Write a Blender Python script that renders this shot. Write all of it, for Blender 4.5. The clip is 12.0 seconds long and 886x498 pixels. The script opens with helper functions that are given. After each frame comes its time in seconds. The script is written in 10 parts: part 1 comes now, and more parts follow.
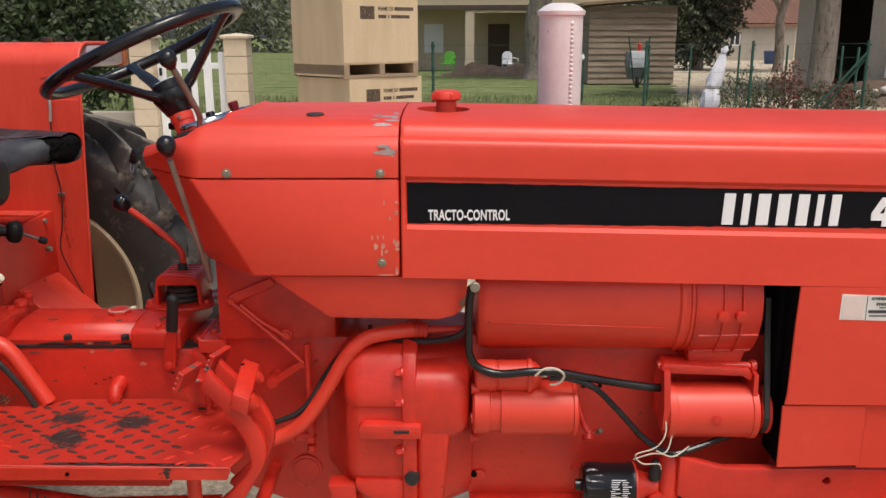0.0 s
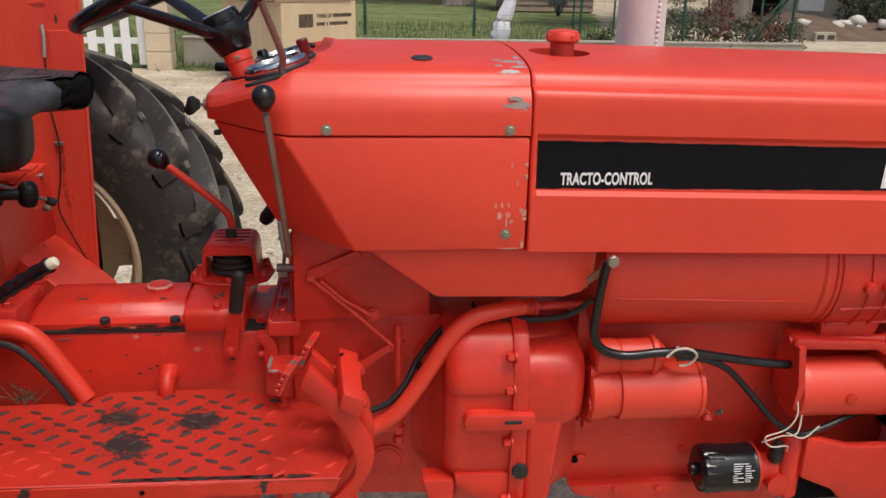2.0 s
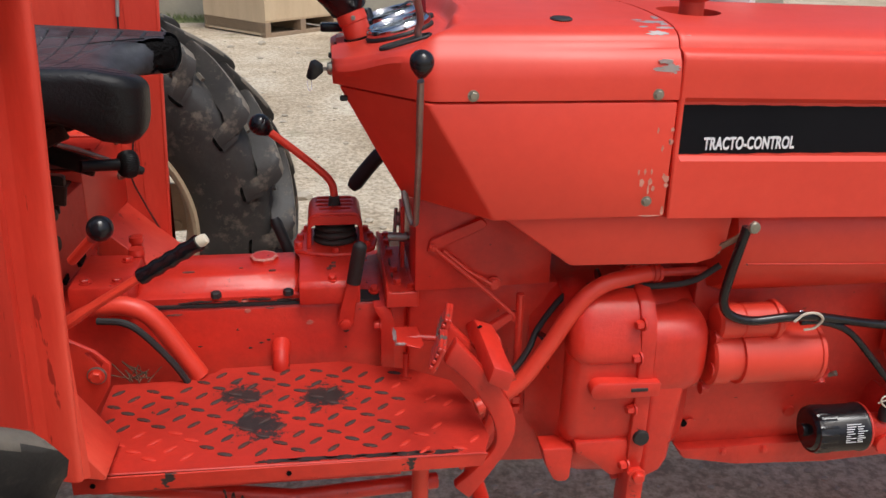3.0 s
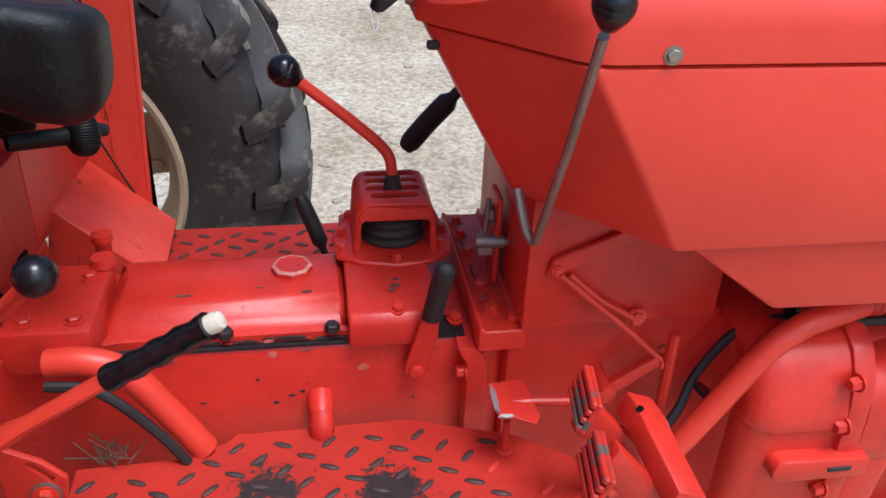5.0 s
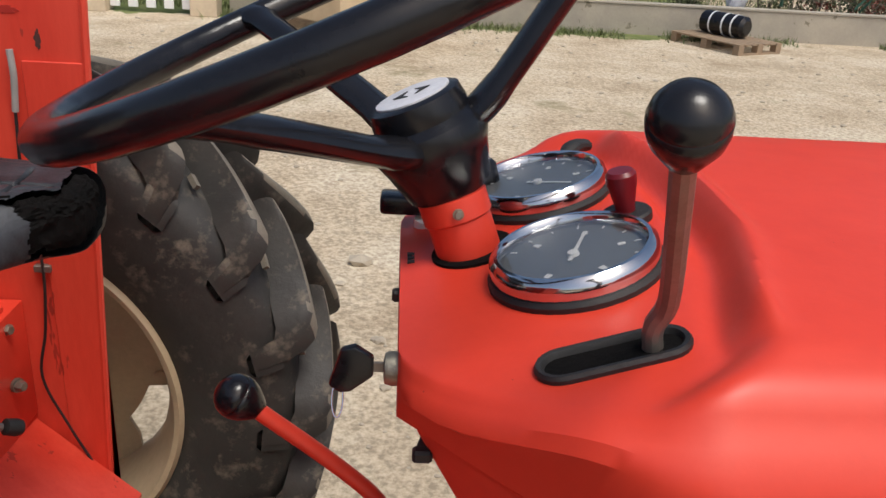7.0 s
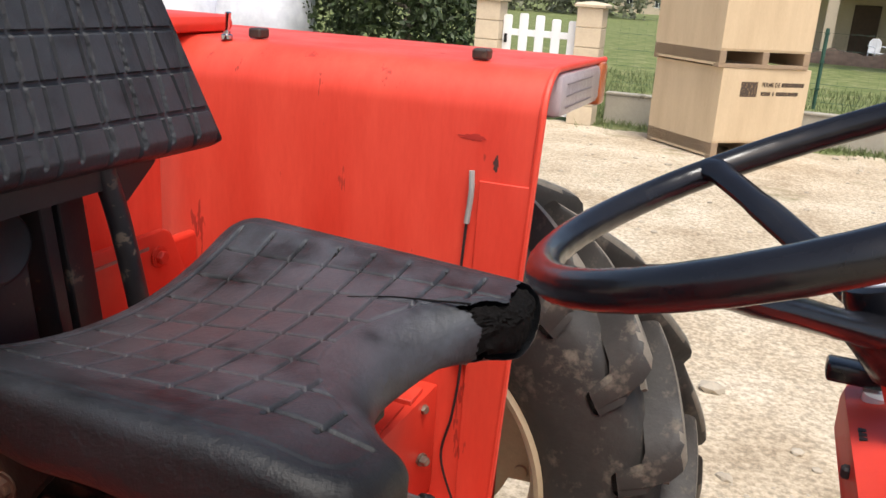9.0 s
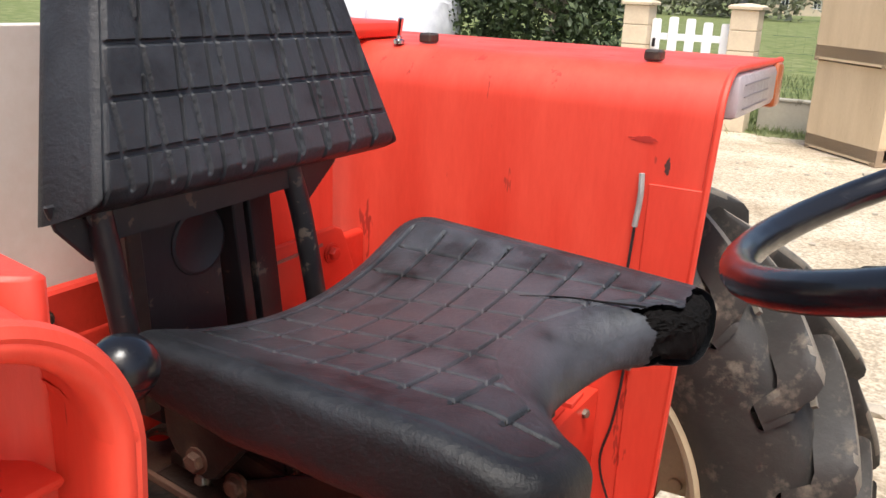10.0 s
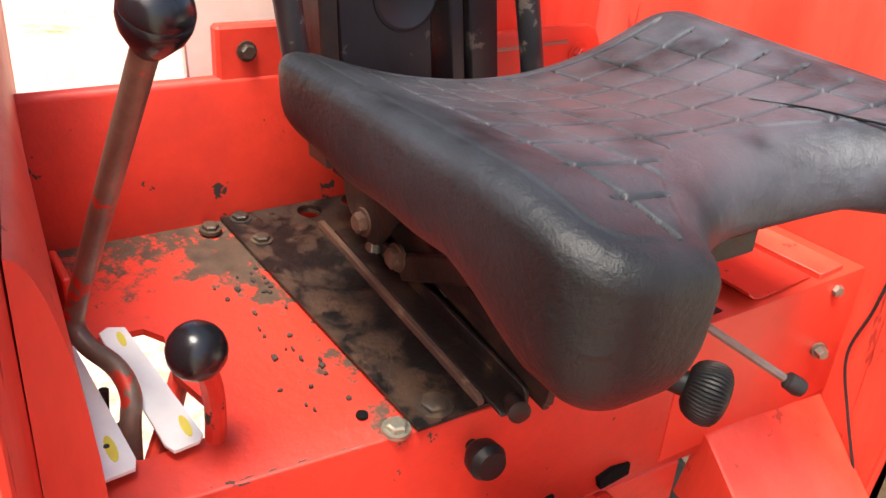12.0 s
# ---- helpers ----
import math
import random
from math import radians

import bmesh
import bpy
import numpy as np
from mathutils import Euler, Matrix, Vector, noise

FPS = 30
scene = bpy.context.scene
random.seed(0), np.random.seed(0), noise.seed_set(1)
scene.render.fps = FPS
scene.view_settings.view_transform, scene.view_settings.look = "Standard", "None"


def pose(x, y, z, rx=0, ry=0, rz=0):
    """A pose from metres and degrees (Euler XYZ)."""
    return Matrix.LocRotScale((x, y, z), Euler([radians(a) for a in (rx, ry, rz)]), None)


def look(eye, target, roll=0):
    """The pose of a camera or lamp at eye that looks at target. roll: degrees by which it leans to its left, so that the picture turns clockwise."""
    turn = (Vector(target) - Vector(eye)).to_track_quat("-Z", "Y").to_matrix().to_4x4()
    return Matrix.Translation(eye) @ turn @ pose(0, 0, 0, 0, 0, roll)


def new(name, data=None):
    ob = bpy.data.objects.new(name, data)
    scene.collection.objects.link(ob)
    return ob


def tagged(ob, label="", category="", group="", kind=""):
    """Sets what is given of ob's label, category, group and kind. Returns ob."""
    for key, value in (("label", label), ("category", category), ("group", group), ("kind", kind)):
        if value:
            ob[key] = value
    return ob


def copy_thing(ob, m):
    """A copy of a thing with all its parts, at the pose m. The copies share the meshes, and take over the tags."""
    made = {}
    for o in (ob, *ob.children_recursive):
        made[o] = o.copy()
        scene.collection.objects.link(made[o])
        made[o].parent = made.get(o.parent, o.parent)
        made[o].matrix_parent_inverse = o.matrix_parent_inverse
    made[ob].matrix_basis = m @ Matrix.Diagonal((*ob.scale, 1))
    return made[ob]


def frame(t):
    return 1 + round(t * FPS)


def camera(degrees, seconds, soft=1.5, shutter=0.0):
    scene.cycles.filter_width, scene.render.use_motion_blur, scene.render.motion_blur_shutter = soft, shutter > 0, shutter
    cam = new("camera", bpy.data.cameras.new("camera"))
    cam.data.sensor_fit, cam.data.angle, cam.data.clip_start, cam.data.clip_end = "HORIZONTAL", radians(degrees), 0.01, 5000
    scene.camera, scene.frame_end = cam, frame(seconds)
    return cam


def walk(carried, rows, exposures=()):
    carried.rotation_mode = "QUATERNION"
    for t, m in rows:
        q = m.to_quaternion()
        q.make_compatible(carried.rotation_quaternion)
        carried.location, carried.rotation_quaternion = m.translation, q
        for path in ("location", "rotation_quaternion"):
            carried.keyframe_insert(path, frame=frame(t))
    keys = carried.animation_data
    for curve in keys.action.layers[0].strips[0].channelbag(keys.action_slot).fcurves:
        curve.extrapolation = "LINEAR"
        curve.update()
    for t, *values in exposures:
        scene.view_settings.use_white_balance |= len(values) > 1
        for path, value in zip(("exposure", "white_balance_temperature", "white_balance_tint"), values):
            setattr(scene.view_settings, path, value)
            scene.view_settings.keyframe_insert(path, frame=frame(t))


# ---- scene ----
# Camera and walk. The plan below is drawn in its own unit; K turns it into metres.
K = 0.94
cam = camera(55.4, 12.0, 1.5, 0.0)
PATH = [
    (0, (0.1223, -2.0394, 1.4840), (0.0903, -0.1011, 0.9920), -0.20),
    (0.5, (0.0723, -2.0202, 1.4734), (0.2564, -0.0959, 0.9603), 0.50),
    (1, (0.0053, -1.9287, 1.4660), (0.2903, -0.0250, 0.9230), 0.50),
    (1.5, (-0.1415, -1.8106, 1.4809), (0.1145, 0.0846, 0.8958), 1.00),
    (2, (-0.3032, -1.7521, 1.4904), (-0.1171, 0.1294, 0.8383), 1.20),
    (2.5, (-0.5085, -1.7372, 1.5021), (-0.2945, 0.1213, 0.7949), 0.70),
    (3, (-0.6170, -1.6628, 1.4989), (-0.3491, 0.1690, 0.7420), 1.30),
    (3.2, (-0.6287, -1.6032, 1.4957), (-0.3588, 0.2191, 0.7170), 1.80),
    (4.8, (-0.7213, -1.0883, 1.4340), (-0.4255, 0.7351, 0.3777), 2.20),
    (5, (-0.7245, -1.0298, 1.4457), (-0.3989, 0.7766, 0.3691), 2.60),
    (5.5, (-0.6074, -0.8957, 1.4649), (-0.3234, 0.9511, 0.4468), 3.70),
    (6, (-0.5340, -0.7798, 1.4904), (-0.4043, 1.1394, 0.5830), 4.20),
    (6.5, (-0.5766, -0.6426, 1.5053), (-0.4596, 1.3000, 0.6447), 4.00),
    (6.7, (-0.5915, -0.5968, 1.5128), (-0.4628, 1.3521, 0.6691), 3.60),
    (8.3, (-0.6617, -0.5957, 1.5500), (-0.8747, 1.2791, 0.8870), 4.70),
    (8.5, (-0.6777, -0.6096, 1.5564), (-1.0467, 1.2496, 0.9183), 4.40),
    (9, (-0.7011, -0.6457, 1.5649), (-1.3772, 1.1416, 0.9748), 3.80),
    (9.5, (-0.7234, -0.6628, 1.5660), (-1.5865, 1.0463, 0.9879), 3.00),
    (10, (-0.7351, -0.6734, 1.5570), (-1.7012, 0.9728, 0.9657), 2.40),
    (10.5, (-0.7383, -0.6787, 1.5319), (-1.7323, 0.9163, 0.8479), 2.20),
    (11, (-0.7255, -0.6426, 1.4990), (-1.7754, 0.8553, 0.6858), 3.20),
    (11.2, (-0.689, -0.622, 1.470), (-1.884, 0.899, 0.615), 3.4),
    (11.5, (-0.639, -0.554, 1.444), (-1.942, 0.709, 0.603), 3.3),
    (12, (-0.66, -0.488, 1.422), (-2.113, 0.55, 0.521), 4.5),
]
# the clip's camera brightens as it nears the seat, and cools its picture over the gearbox
EXPOSURES = [(0.0, 0.12, 6500, 10), (1.5, 0.05, 6500, 10), (3.0, 0.12, 6150, 10), (5.0, 0.45, 5400, 10), (5.5, 0.47, 5450, 10), (6.0, 0.22, 5700, 10), (6.7, 0.12, 6500, 10), (8.3, 0.5, 6500, 10), (9.0, 0.7, 6450, 10), (10.0, 0.93, 6400, 10), (10.5, 0.93, 6300, 10), (11.0, 1.2, 5850, 10), (11.5, 1.68, 6500, 10), (12.0, 1.88, 6700, 10)]
walk(cam, [(t, look(Vector(eye) * K, Vector(target) * K, roll)) for t, eye, target, roll in PATH], EXPOSURES)

# Daylight: a bright hazy sky with a very soft sun
world = bpy.data.worlds.new("world")
scene.world = world
world.use_nodes = True
wn, wl = world.node_tree.nodes, world.node_tree.links
sky = wn.new("ShaderNodeTexSky")
sky.sky_type = "NISHITA"
sky.sun_disc = False
sky.sun_elevation, sky.sun_rotation = radians(52), radians(155)
sky.air_density, sky.dust_density, sky.ozone_density = 1.0, 3.5, 1.0
wl.new(sky.outputs[0], wn["Background"].inputs[0])
wn["Background"].inputs[1].default_value = 0.108
sun = new("sun", bpy.data.lights.new("sun", "SUN"))
sun.data.energy, sun.data.angle, sun.data.color = 2.4, radians(22), (1.0, 0.95, 0.87)
sun.matrix_world = look((0.42, -0.55, 2.0), (0, 0, 0))

YC = 0.03            # the tractor's middle plane
G = -0.13            # the ground


# ---- mesh tools ----
def part(name, bm, material, parent=None, label="", sharp=35, scale=True):
    """One mesh object from a bmesh, under a thing or a part."""
    if scale:
        bmesh.ops.scale(bm, vec=(K, K, K), verts=bm.verts)
    bmesh.ops.recalc_face_normals(bm, faces=bm.faces)
    me = bpy.data.meshes.new(name)
    bm.to_mesh(me)
    bm.free()
    if sharp:
        me.polygons.foreach_set("use_smooth", [True] * len(me.polygons))
        me.set_sharp_from_angle(angle=radians(sharp))
    for m in material if isinstance(material, (list, tuple)) else [material]:
        me.materials.append(m)
    ob = new(name, me)
    if parent is not None:
        ob.parent = parent
    if label:
        tagged(ob, label)
    return ob


def thing(name, label, category, group="", kind="", at=(0, 0, 0)):
    ob = new(name)
    ob.empty_display_size = 0.1
    ob.location = Vector(at) * K
    return tagged(ob, label, category, group, kind)


def cut(ob, bm):
    """Cuts the closed form bm out of ob."""
    bmesh.ops.scale(bm, vec=(K, K, K), verts=bm.verts)
    bmesh.ops.recalc_face_normals(bm, faces=bm.faces)
    me = bpy.data.meshes.new("cutter")
    bm.to_mesh(me)
    bm.free()
    tool = new("cutter", me)
    mod = ob.modifiers.new("cut", "BOOLEAN")
    mod.operation, mod.object, mod.solver, mod.use_self = "DIFFERENCE", tool, "EXACT", True
    done = bpy.data.meshes.new_from_object(ob.evaluated_get(bpy.context.evaluated_depsgraph_get()))
    ob.modifiers.clear()
    ob.data = done
    done.set_sharp_from_angle(angle=radians(35))
    bpy.data.objects.remove(tool)
    return ob


def bev(bm, w, seg=2, angle=25):
    bmesh.ops.recalc_face_normals(bm, faces=bm.faces)
    edges = [e for e in bm.edges if len(e.link_faces) == 2 and e.calc_face_angle(0) > radians(angle)]
    bmesh.ops.bevel(bm, geom=edges, offset=w, segments=seg, affect="EDGES", clamp_overlap=True, profile=0.5)
    return bm


def box(bm, x0, x1, y0, y1, z0, z1):
    v = [bm.verts.new((x, y, z)) for x in (x0, x1) for y in (y0, y1) for z in (z0, z1)]
    for f in ((0, 1, 3, 2), (4, 6, 7, 5), (0, 4, 5, 1), (2, 3, 7, 6), (0, 2, 6, 4), (1, 5, 7, 3)):
        bm.faces.new([v[i] for i in f])
    return v


def at_axis(axis, a, p):
    return {"x": (a, p[0], p[1]), "y": (p[0], a, p[1]), "z": (p[0], p[1], a)}[axis]


def prism(bm, poly, axis, a, b):
    """A polygon in the plane across an axis, thick from a to b."""
    lo = [bm.verts.new(at_axis(axis, a, p)) for p in poly]
    hi = [bm.verts.new(at_axis(axis, b, p)) for p in poly]
    n = len(poly)
    bm.faces.new(lo[::-1])
    bm.faces.new(hi)
    for i in range(n):
        bm.faces.new((lo[i], lo[(i + 1) % n], hi[(i + 1) % n], hi[i]))
    return lo + hi


def loft(bm, rings, closed=True, caps=True):
    rows = [[bm.verts.new(p) for p in ring] for ring in rings]
    n = len(rows[0])
    for a, b in zip(rows, rows[1:]):
        for i in range(n if closed else n - 1):
            bm.faces.new((a[i], a[(i + 1) % n], b[(i + 1) % n], b[i]))
    if caps and closed:
        bm.faces.new(rows[0][::-1])
        bm.faces.new(rows[-1])
    return rows


def curve(pts, k=6):
    """A smooth line through points."""
    p = [Vector(q) for q in pts]
    p = [2 * p[0] - p[1]] + p + [2 * p[-1] - p[-2]]
    out = []
    for i in range(1, len(p) - 2):
        a, b, c, d = p[i - 1:i + 3]
        for s in range(k):
            t = s / k
            out.append(0.5 * (2 * b + (c - a) * t + (2 * a - 5 * b + 4 * c - d) * t * t + (3 * b - a - 3 * c + d) * t ** 3))
    return out + [p[-2]]


def tube(bm, pts, r, n=10, flat=1.0, closed=False):
    """A round bar along points; r a number or a list; flat squeezes it across."""
    p = [Vector(q) for q in pts]
    m = len(p)
    r = r if isinstance(r, (list, tuple)) else [r] * m
    rings, side = [], None
    for i in range(m):
        if closed:
            ahead = p[(i + 1) % m] - p[i - 1]
        else:
            ahead = p[min(i + 1, m - 1)] - p[max(i - 1, 0)]
        ahead.normalize()
        if side is None:
            side = ahead.cross(Vector((0, 0, 1)) if abs(ahead.z) < 0.9 else Vector((0, 1, 0)))
        side = (side - ahead * side.dot(ahead)).normalized()
        up = ahead.cross(side)
        rings.append([p[i] + (side * math.cos(a) + up * math.sin(a) * flat) * r[i] for a in (2 * math.pi * j / n for j in range(n))])
    if closed:
        rings.append(rings[0])
        loft(bm, rings, True, False)
        bmesh.ops.remove_doubles(bm, verts=bm.verts, dist=1e-6)
    else:
        loft(bm, rings)
    return bm


def lathe(bm, profile, o, axis=(0, 0, 1), n=24, turn=0.0, caps=True):
    """Rings of (height, radius) round an axis through o."""
    o, axis = Vector(o), Vector(axis).normalized()
    u = axis.cross(Vector((0, 1, 0)) if abs(axis.y) < 0.9 else Vector((1, 0, 0))).normalized()
    v = axis.cross(u)
    rings = []
    for h, r in profile:
        r = max(r, 1e-4)
        rings.append([o + axis * h + (u * math.cos(a) + v * math.sin(a)) * r for a in (turn + 2 * math.pi * j / n for j in range(n))])
    loft(bm, rings, True, caps)
    if not caps:
        bmesh.ops.remove_doubles(bm, verts=bm.verts, dist=1e-6)
    return bm


def bolt(bm, o, axis=(0, 0, 1), r=0.008, h=0.007):
    lathe(bm, [(-0.003, r * 1.35), (0.0015, r * 1.35), (0.0015, r)], o, axis, 12)
    lathe(bm, [(0.0, r), (h * 0.8, r), (h, r * 0.8)], o, axis, 6, 0.3)
    return bm


def bolts(name, spots, material, parent, label="", axis=(0, 0, 1), r=0.008, h=0.007):
    """Bolts of one size, each a part of its own."""
    for o in spots:
        part(name, bolt(B(), o, axis, r, h), material, parent, label)


def ball(bm, o, r, squash=1.0, axis=(0, 0, 1), n=20):
    prof = [(-r * squash * math.cos(math.pi * i / 12), r * math.sin(math.pi * i / 12)) for i in range(13)]
    return lathe(bm, prof, o, axis, n)


def smooth(a, b, x):
    t = min(1.0, max(0.0, (x - a) / (b - a)))
    return t * t * (3 - 2 * t)


def B():
    return bmesh.new()


# ---- materials ----
def mat(name, c1, c2=None, rough=0.5, scale=6.0, bump=0.1, bscale=60.0, metal=0.0, spots=None, coat=0.0, stretch=(1, 1, 1), rvar=0.12, spec=0.5, fade=0.02):
    """A surface of two mixed shades with fine grain; spots: (colour, share, scale, roughness) of a second, sharper layer."""
    m = bpy.data.materials.new(name)
    m.use_nodes = True
    nt = m.node_tree
    n, l = nt.nodes, nt.links
    p = n["Principled BSDF"]
    c2 = c2 or tuple(v * 0.8 for v in c1)
    co = n.new("ShaderNodeTexCoord")
    mp = n.new("ShaderNodeMapping")
    mp.inputs["Scale"].default_value = stretch
    l.new(co.outputs["Object"], mp.inputs[0])
    def noise_node(s, d=5.0, r=0.6):
        t = n.new("ShaderNodeTexNoise")
        t.inputs["Scale"].default_value, t.inputs["Detail"].default_value, t.inputs["Roughness"].default_value = s, d, r
        l.new(mp.outputs[0], t.inputs["Vector"])
        return t
    big, fine = noise_node(scale), noise_node(bscale, 6.0, 0.65)
    ramp = n.new("ShaderNodeValToRGB")
    ramp.color_ramp.elements[0].position, ramp.color_ramp.elements[1].position = 0.32, 0.68
    ramp.color_ramp.elements[0].color, ramp.color_ramp.elements[1].color = (*c1, 1), (*c2, 1)
    l.new(big.outputs["Fac"], ramp.inputs[0])
    mix = n.new("ShaderNodeMixRGB")
    mix.blend_type, mix.inputs[0].default_value = "OVERLAY", 0.18
    l.new(ramp.outputs[0], mix.inputs[1])
    l.new(fine.outputs["Fac"], mix.inputs[2])
    colour = mix.outputs[0]
    rr = n.new("ShaderNodeMapRange")
    rr.inputs["To Min"].default_value, rr.inputs["To Max"].default_value = rough - rvar, rough + rvar
    l.new(big.outputs["Fac"], rr.inputs["Value"])
    rough_out = rr.outputs[0]
    if spots:
        sc, share, ss, srough = spots
        sp = noise_node(ss, 4.0, 0.7)
        cr = n.new("ShaderNodeValToRGB")
        cr.color_ramp.elements[0].position, cr.color_ramp.elements[1].position = 1 - share, min(1.0, 1 - share + fade)
        l.new(sp.outputs["Fac"], cr.inputs[0])
        mx = n.new("ShaderNodeMixRGB")
        mx.inputs[2].default_value = (*sc, 1)
        l.new(cr.outputs[0], mx.inputs[0])
        l.new(colour, mx.inputs[1])
        colour = mx.outputs[0]
        mr = n.new("ShaderNodeMixRGB")
        mr.inputs[2].default_value = (srough, srough, srough, 1)
        l.new(cr.outputs[0], mr.inputs[0])
        l.new(rough_out, mr.inputs[1])
        rough_out = mr.outputs[0]
    l.new(colour, p.inputs["Base Color"])
    l.new(rough_out, p.inputs["Roughness"])
    p.inputs["Metallic"].default_value = metal
    p.inputs["Coat Weight"].default_value = coat
    p.inputs["Coat Roughness"].default_value = 0.3
    p.inputs["Specular IOR Level"].default_value = spec
    if bump:
        b = n.new("ShaderNodeBump")
        b.inputs["Strength"].default_value, b.inputs["Distance"].default_value = bump, 0.002
        l.new(fine.outputs["Fac"], b.inputs["Height"])
        l.new(b.outputs[0], p.inputs["Normal"])
    return m


RED = mat("red_paint", (0.73, 0.053, 0.026), (0.64, 0.042, 0.020), 0.46, 2.5, 0.14, 35.0, spots=((0.24, 0.012, 0.008), 0.265, 45.0, 0.6), coat=0.10, spec=0.5)
RED_CAST = mat("red_paint_on_casting", (0.69, 0.036, 0.018), (0.47, 0.021, 0.012), 0.38, 7.0, 0.45, 80.0, spots=((0.09, 0.018, 0.012), 0.31, 34.0, 0.7), spec=0.55, rvar=0.2)
DUSTY_BOOT = mat("brownish_rubber", (0.022, 0.018, 0.015), (0.042, 0.034, 0.028), 0.7, 16.0, 0.3, 120.0)
RED_WORN = mat("worn_red_paint", (0.68, 0.042, 0.020), (0.50, 0.028, 0.014), 0.5, 9.0, 0.5, 70.0, spots=((0.035, 0.025, 0.02), 0.37, 16.0, 0.8))
RED_FADED = mat("faded_red_paint", (0.79, 0.084, 0.048), (0.65, 0.043, 0.021), 0.48, 4.0, 0.15, 60.0, stretch=(3, 3, 0.6), spots=((0.40, 0.03, 0.018), 0.36, 9.0, 0.6))
BLACK = mat("black_plastic", (0.006, 0.006, 0.008), (0.011, 0.011, 0.013), 0.22, 12.0, 0.1, 120.0, coat=0.08, spec=0.4)
BLACK_MATT = mat("black_rubber", (0.010, 0.010, 0.011), (0.022, 0.021, 0.020), 0.6, 14.0, 0.4, 160.0)
BAKELITE = mat("dull_black_bakelite", (0.0045, 0.0045, 0.005), (0.008, 0.008, 0.008), 0.48, 14.0, 0.2, 160.0, spec=0.25)
BLACK_PAINT = mat("black_painted_steel", (0.012, 0.012, 0.015), (0.024, 0.022, 0.023), 0.42, 8.0, 0.3, 80.0, spots=((0.11, 0.085, 0.065), 0.36, 22.0, 0.8), spec=0.5)
DECAL = mat("black_decal", (0.004, 0.004, 0.006), (0.007, 0.007, 0.009), 0.6, 8.0, 0.1, 60.0, spec=0.12)
LETTER = mat("white_lettering", (0.86, 0.86, 0.86), (0.80, 0.80, 0.81), 0.5, 8.0, 0.0)
VINYL = mat("black_vinyl", (0.0055, 0.0056, 0.0060), (0.0090, 0.0090, 0.0095), 0.43, 7.0, 0.55, 190.0, rvar=0.08, spec=0.3)
# near-black of the torn foam; elsewhere it paints in dark holes and gaps
FOAM_AND_GAP = mat("black_foam_and_gaps", (0.004, 0.004, 0.004), (0.008, 0.007, 0.007), 0.95, 20.0, 1.0, 120.0, spec=0.1)
CHROME = mat("chrome", (0.62, 0.63, 0.65), (0.56, 0.57, 0.6), 0.12, 10.0, 0.0, metal=1.0, rvar=0.04)
STEEL = mat("bare_steel", (0.32, 0.29, 0.26), (0.22, 0.19, 0.16), 0.45, 14.0, 0.4, 120.0, metal=0.7)
ZINC = mat("zinc_bolt", (0.38, 0.36, 0.28), (0.25, 0.24, 0.2), 0.45, 30.0, 0.3, 200.0, metal=0.8)
ALU = mat("aluminium_sheet", (0.80, 0.79, 0.75), (0.68, 0.67, 0.64), 0.4, 14.0, 0.2, 90.0, metal=0.15, spots=((0.3, 0.28, 0.25), 0.3, 26.0, 0.7))
RUST = mat("oily_rusty_steel", (0.065, 0.044, 0.030), (0.014, 0.012, 0.011), 0.45, 8.0, 0.6, 80.0, spots=((0.14, 0.082, 0.045), 0.44, 15.0, 0.85), fade=0.12)
OILY = mat("oily_black_steel", (0.024, 0.016, 0.012), (0.006, 0.005, 0.005), 0.42, 9.0, 0.7, 80.0, spots=((0.085, 0.050, 0.029), 0.46, 24.0, 0.85), fade=0.2, spec=0.3)
BROWN_RUST = mat("brown_rust", (0.135, 0.070, 0.042), (0.07, 0.036, 0.024), 0.7, 14.0, 0.6, 80.0, spots=((0.22, 0.13, 0.075), 0.42, 30.0, 0.85), fade=0.1)
GRIMY = mat("rusty_plate_with_oil", (0.066, 0.036, 0.022), (0.022, 0.014, 0.011), 0.5, 16.0, 0.9, 90.0, spots=((0.0075, 0.0065, 0.006), 0.56, 24.0, 0.35), fade=0.10, spec=0.35)
BROWN_STEEL = mat("browned_bare_steel", (0.22, 0.155, 0.115), (0.11, 0.075, 0.055), 0.42, 16.0, 0.4, 90.0, metal=0.3, spots=((0.50, 0.035, 0.018), 0.42, 20.0, 0.5))
CREAM = mat("cream_wheel_paint", (0.52, 0.42, 0.28), (0.46, 0.36, 0.23), 0.5, 5.0, 0.2, 70.0, spots=((0.2, 0.13, 0.08), 0.28, 24.0, 0.8))
TYRE = mat("dusty_tyre_rubber", (0.026, 0.025, 0.024), (0.046, 0.043, 0.039), 0.55, 9.0, 0.7, 45.0, spots=((0.19, 0.162, 0.125), 0.46, 20.0, 0.9), spec=0.45, fade=0.24)
TREAD = mat("dried_mud_on_tread", (0.125, 0.112, 0.092), (0.23, 0.200, 0.158), 0.6, 13.0, 0.9, 60.0, spots=((0.035, 0.033, 0.031), 0.46, 26.0, 0.5), spec=0.4, fade=0.24)
WHITE_SHEET = mat("white_painted_sheet", (0.72, 0.66, 0.6), (0.66, 0.58, 0.5), 0.5, 2.0, 0.1, 50.0, spots=((0.1, 0.06, 0.04), 0.24, 26.0, 0.8))
WHITE = mat("white_paint", (0.84, 0.85, 0.86), (0.76, 0.77, 0.79), 0.5, 5.0, 0.1, 50.0)
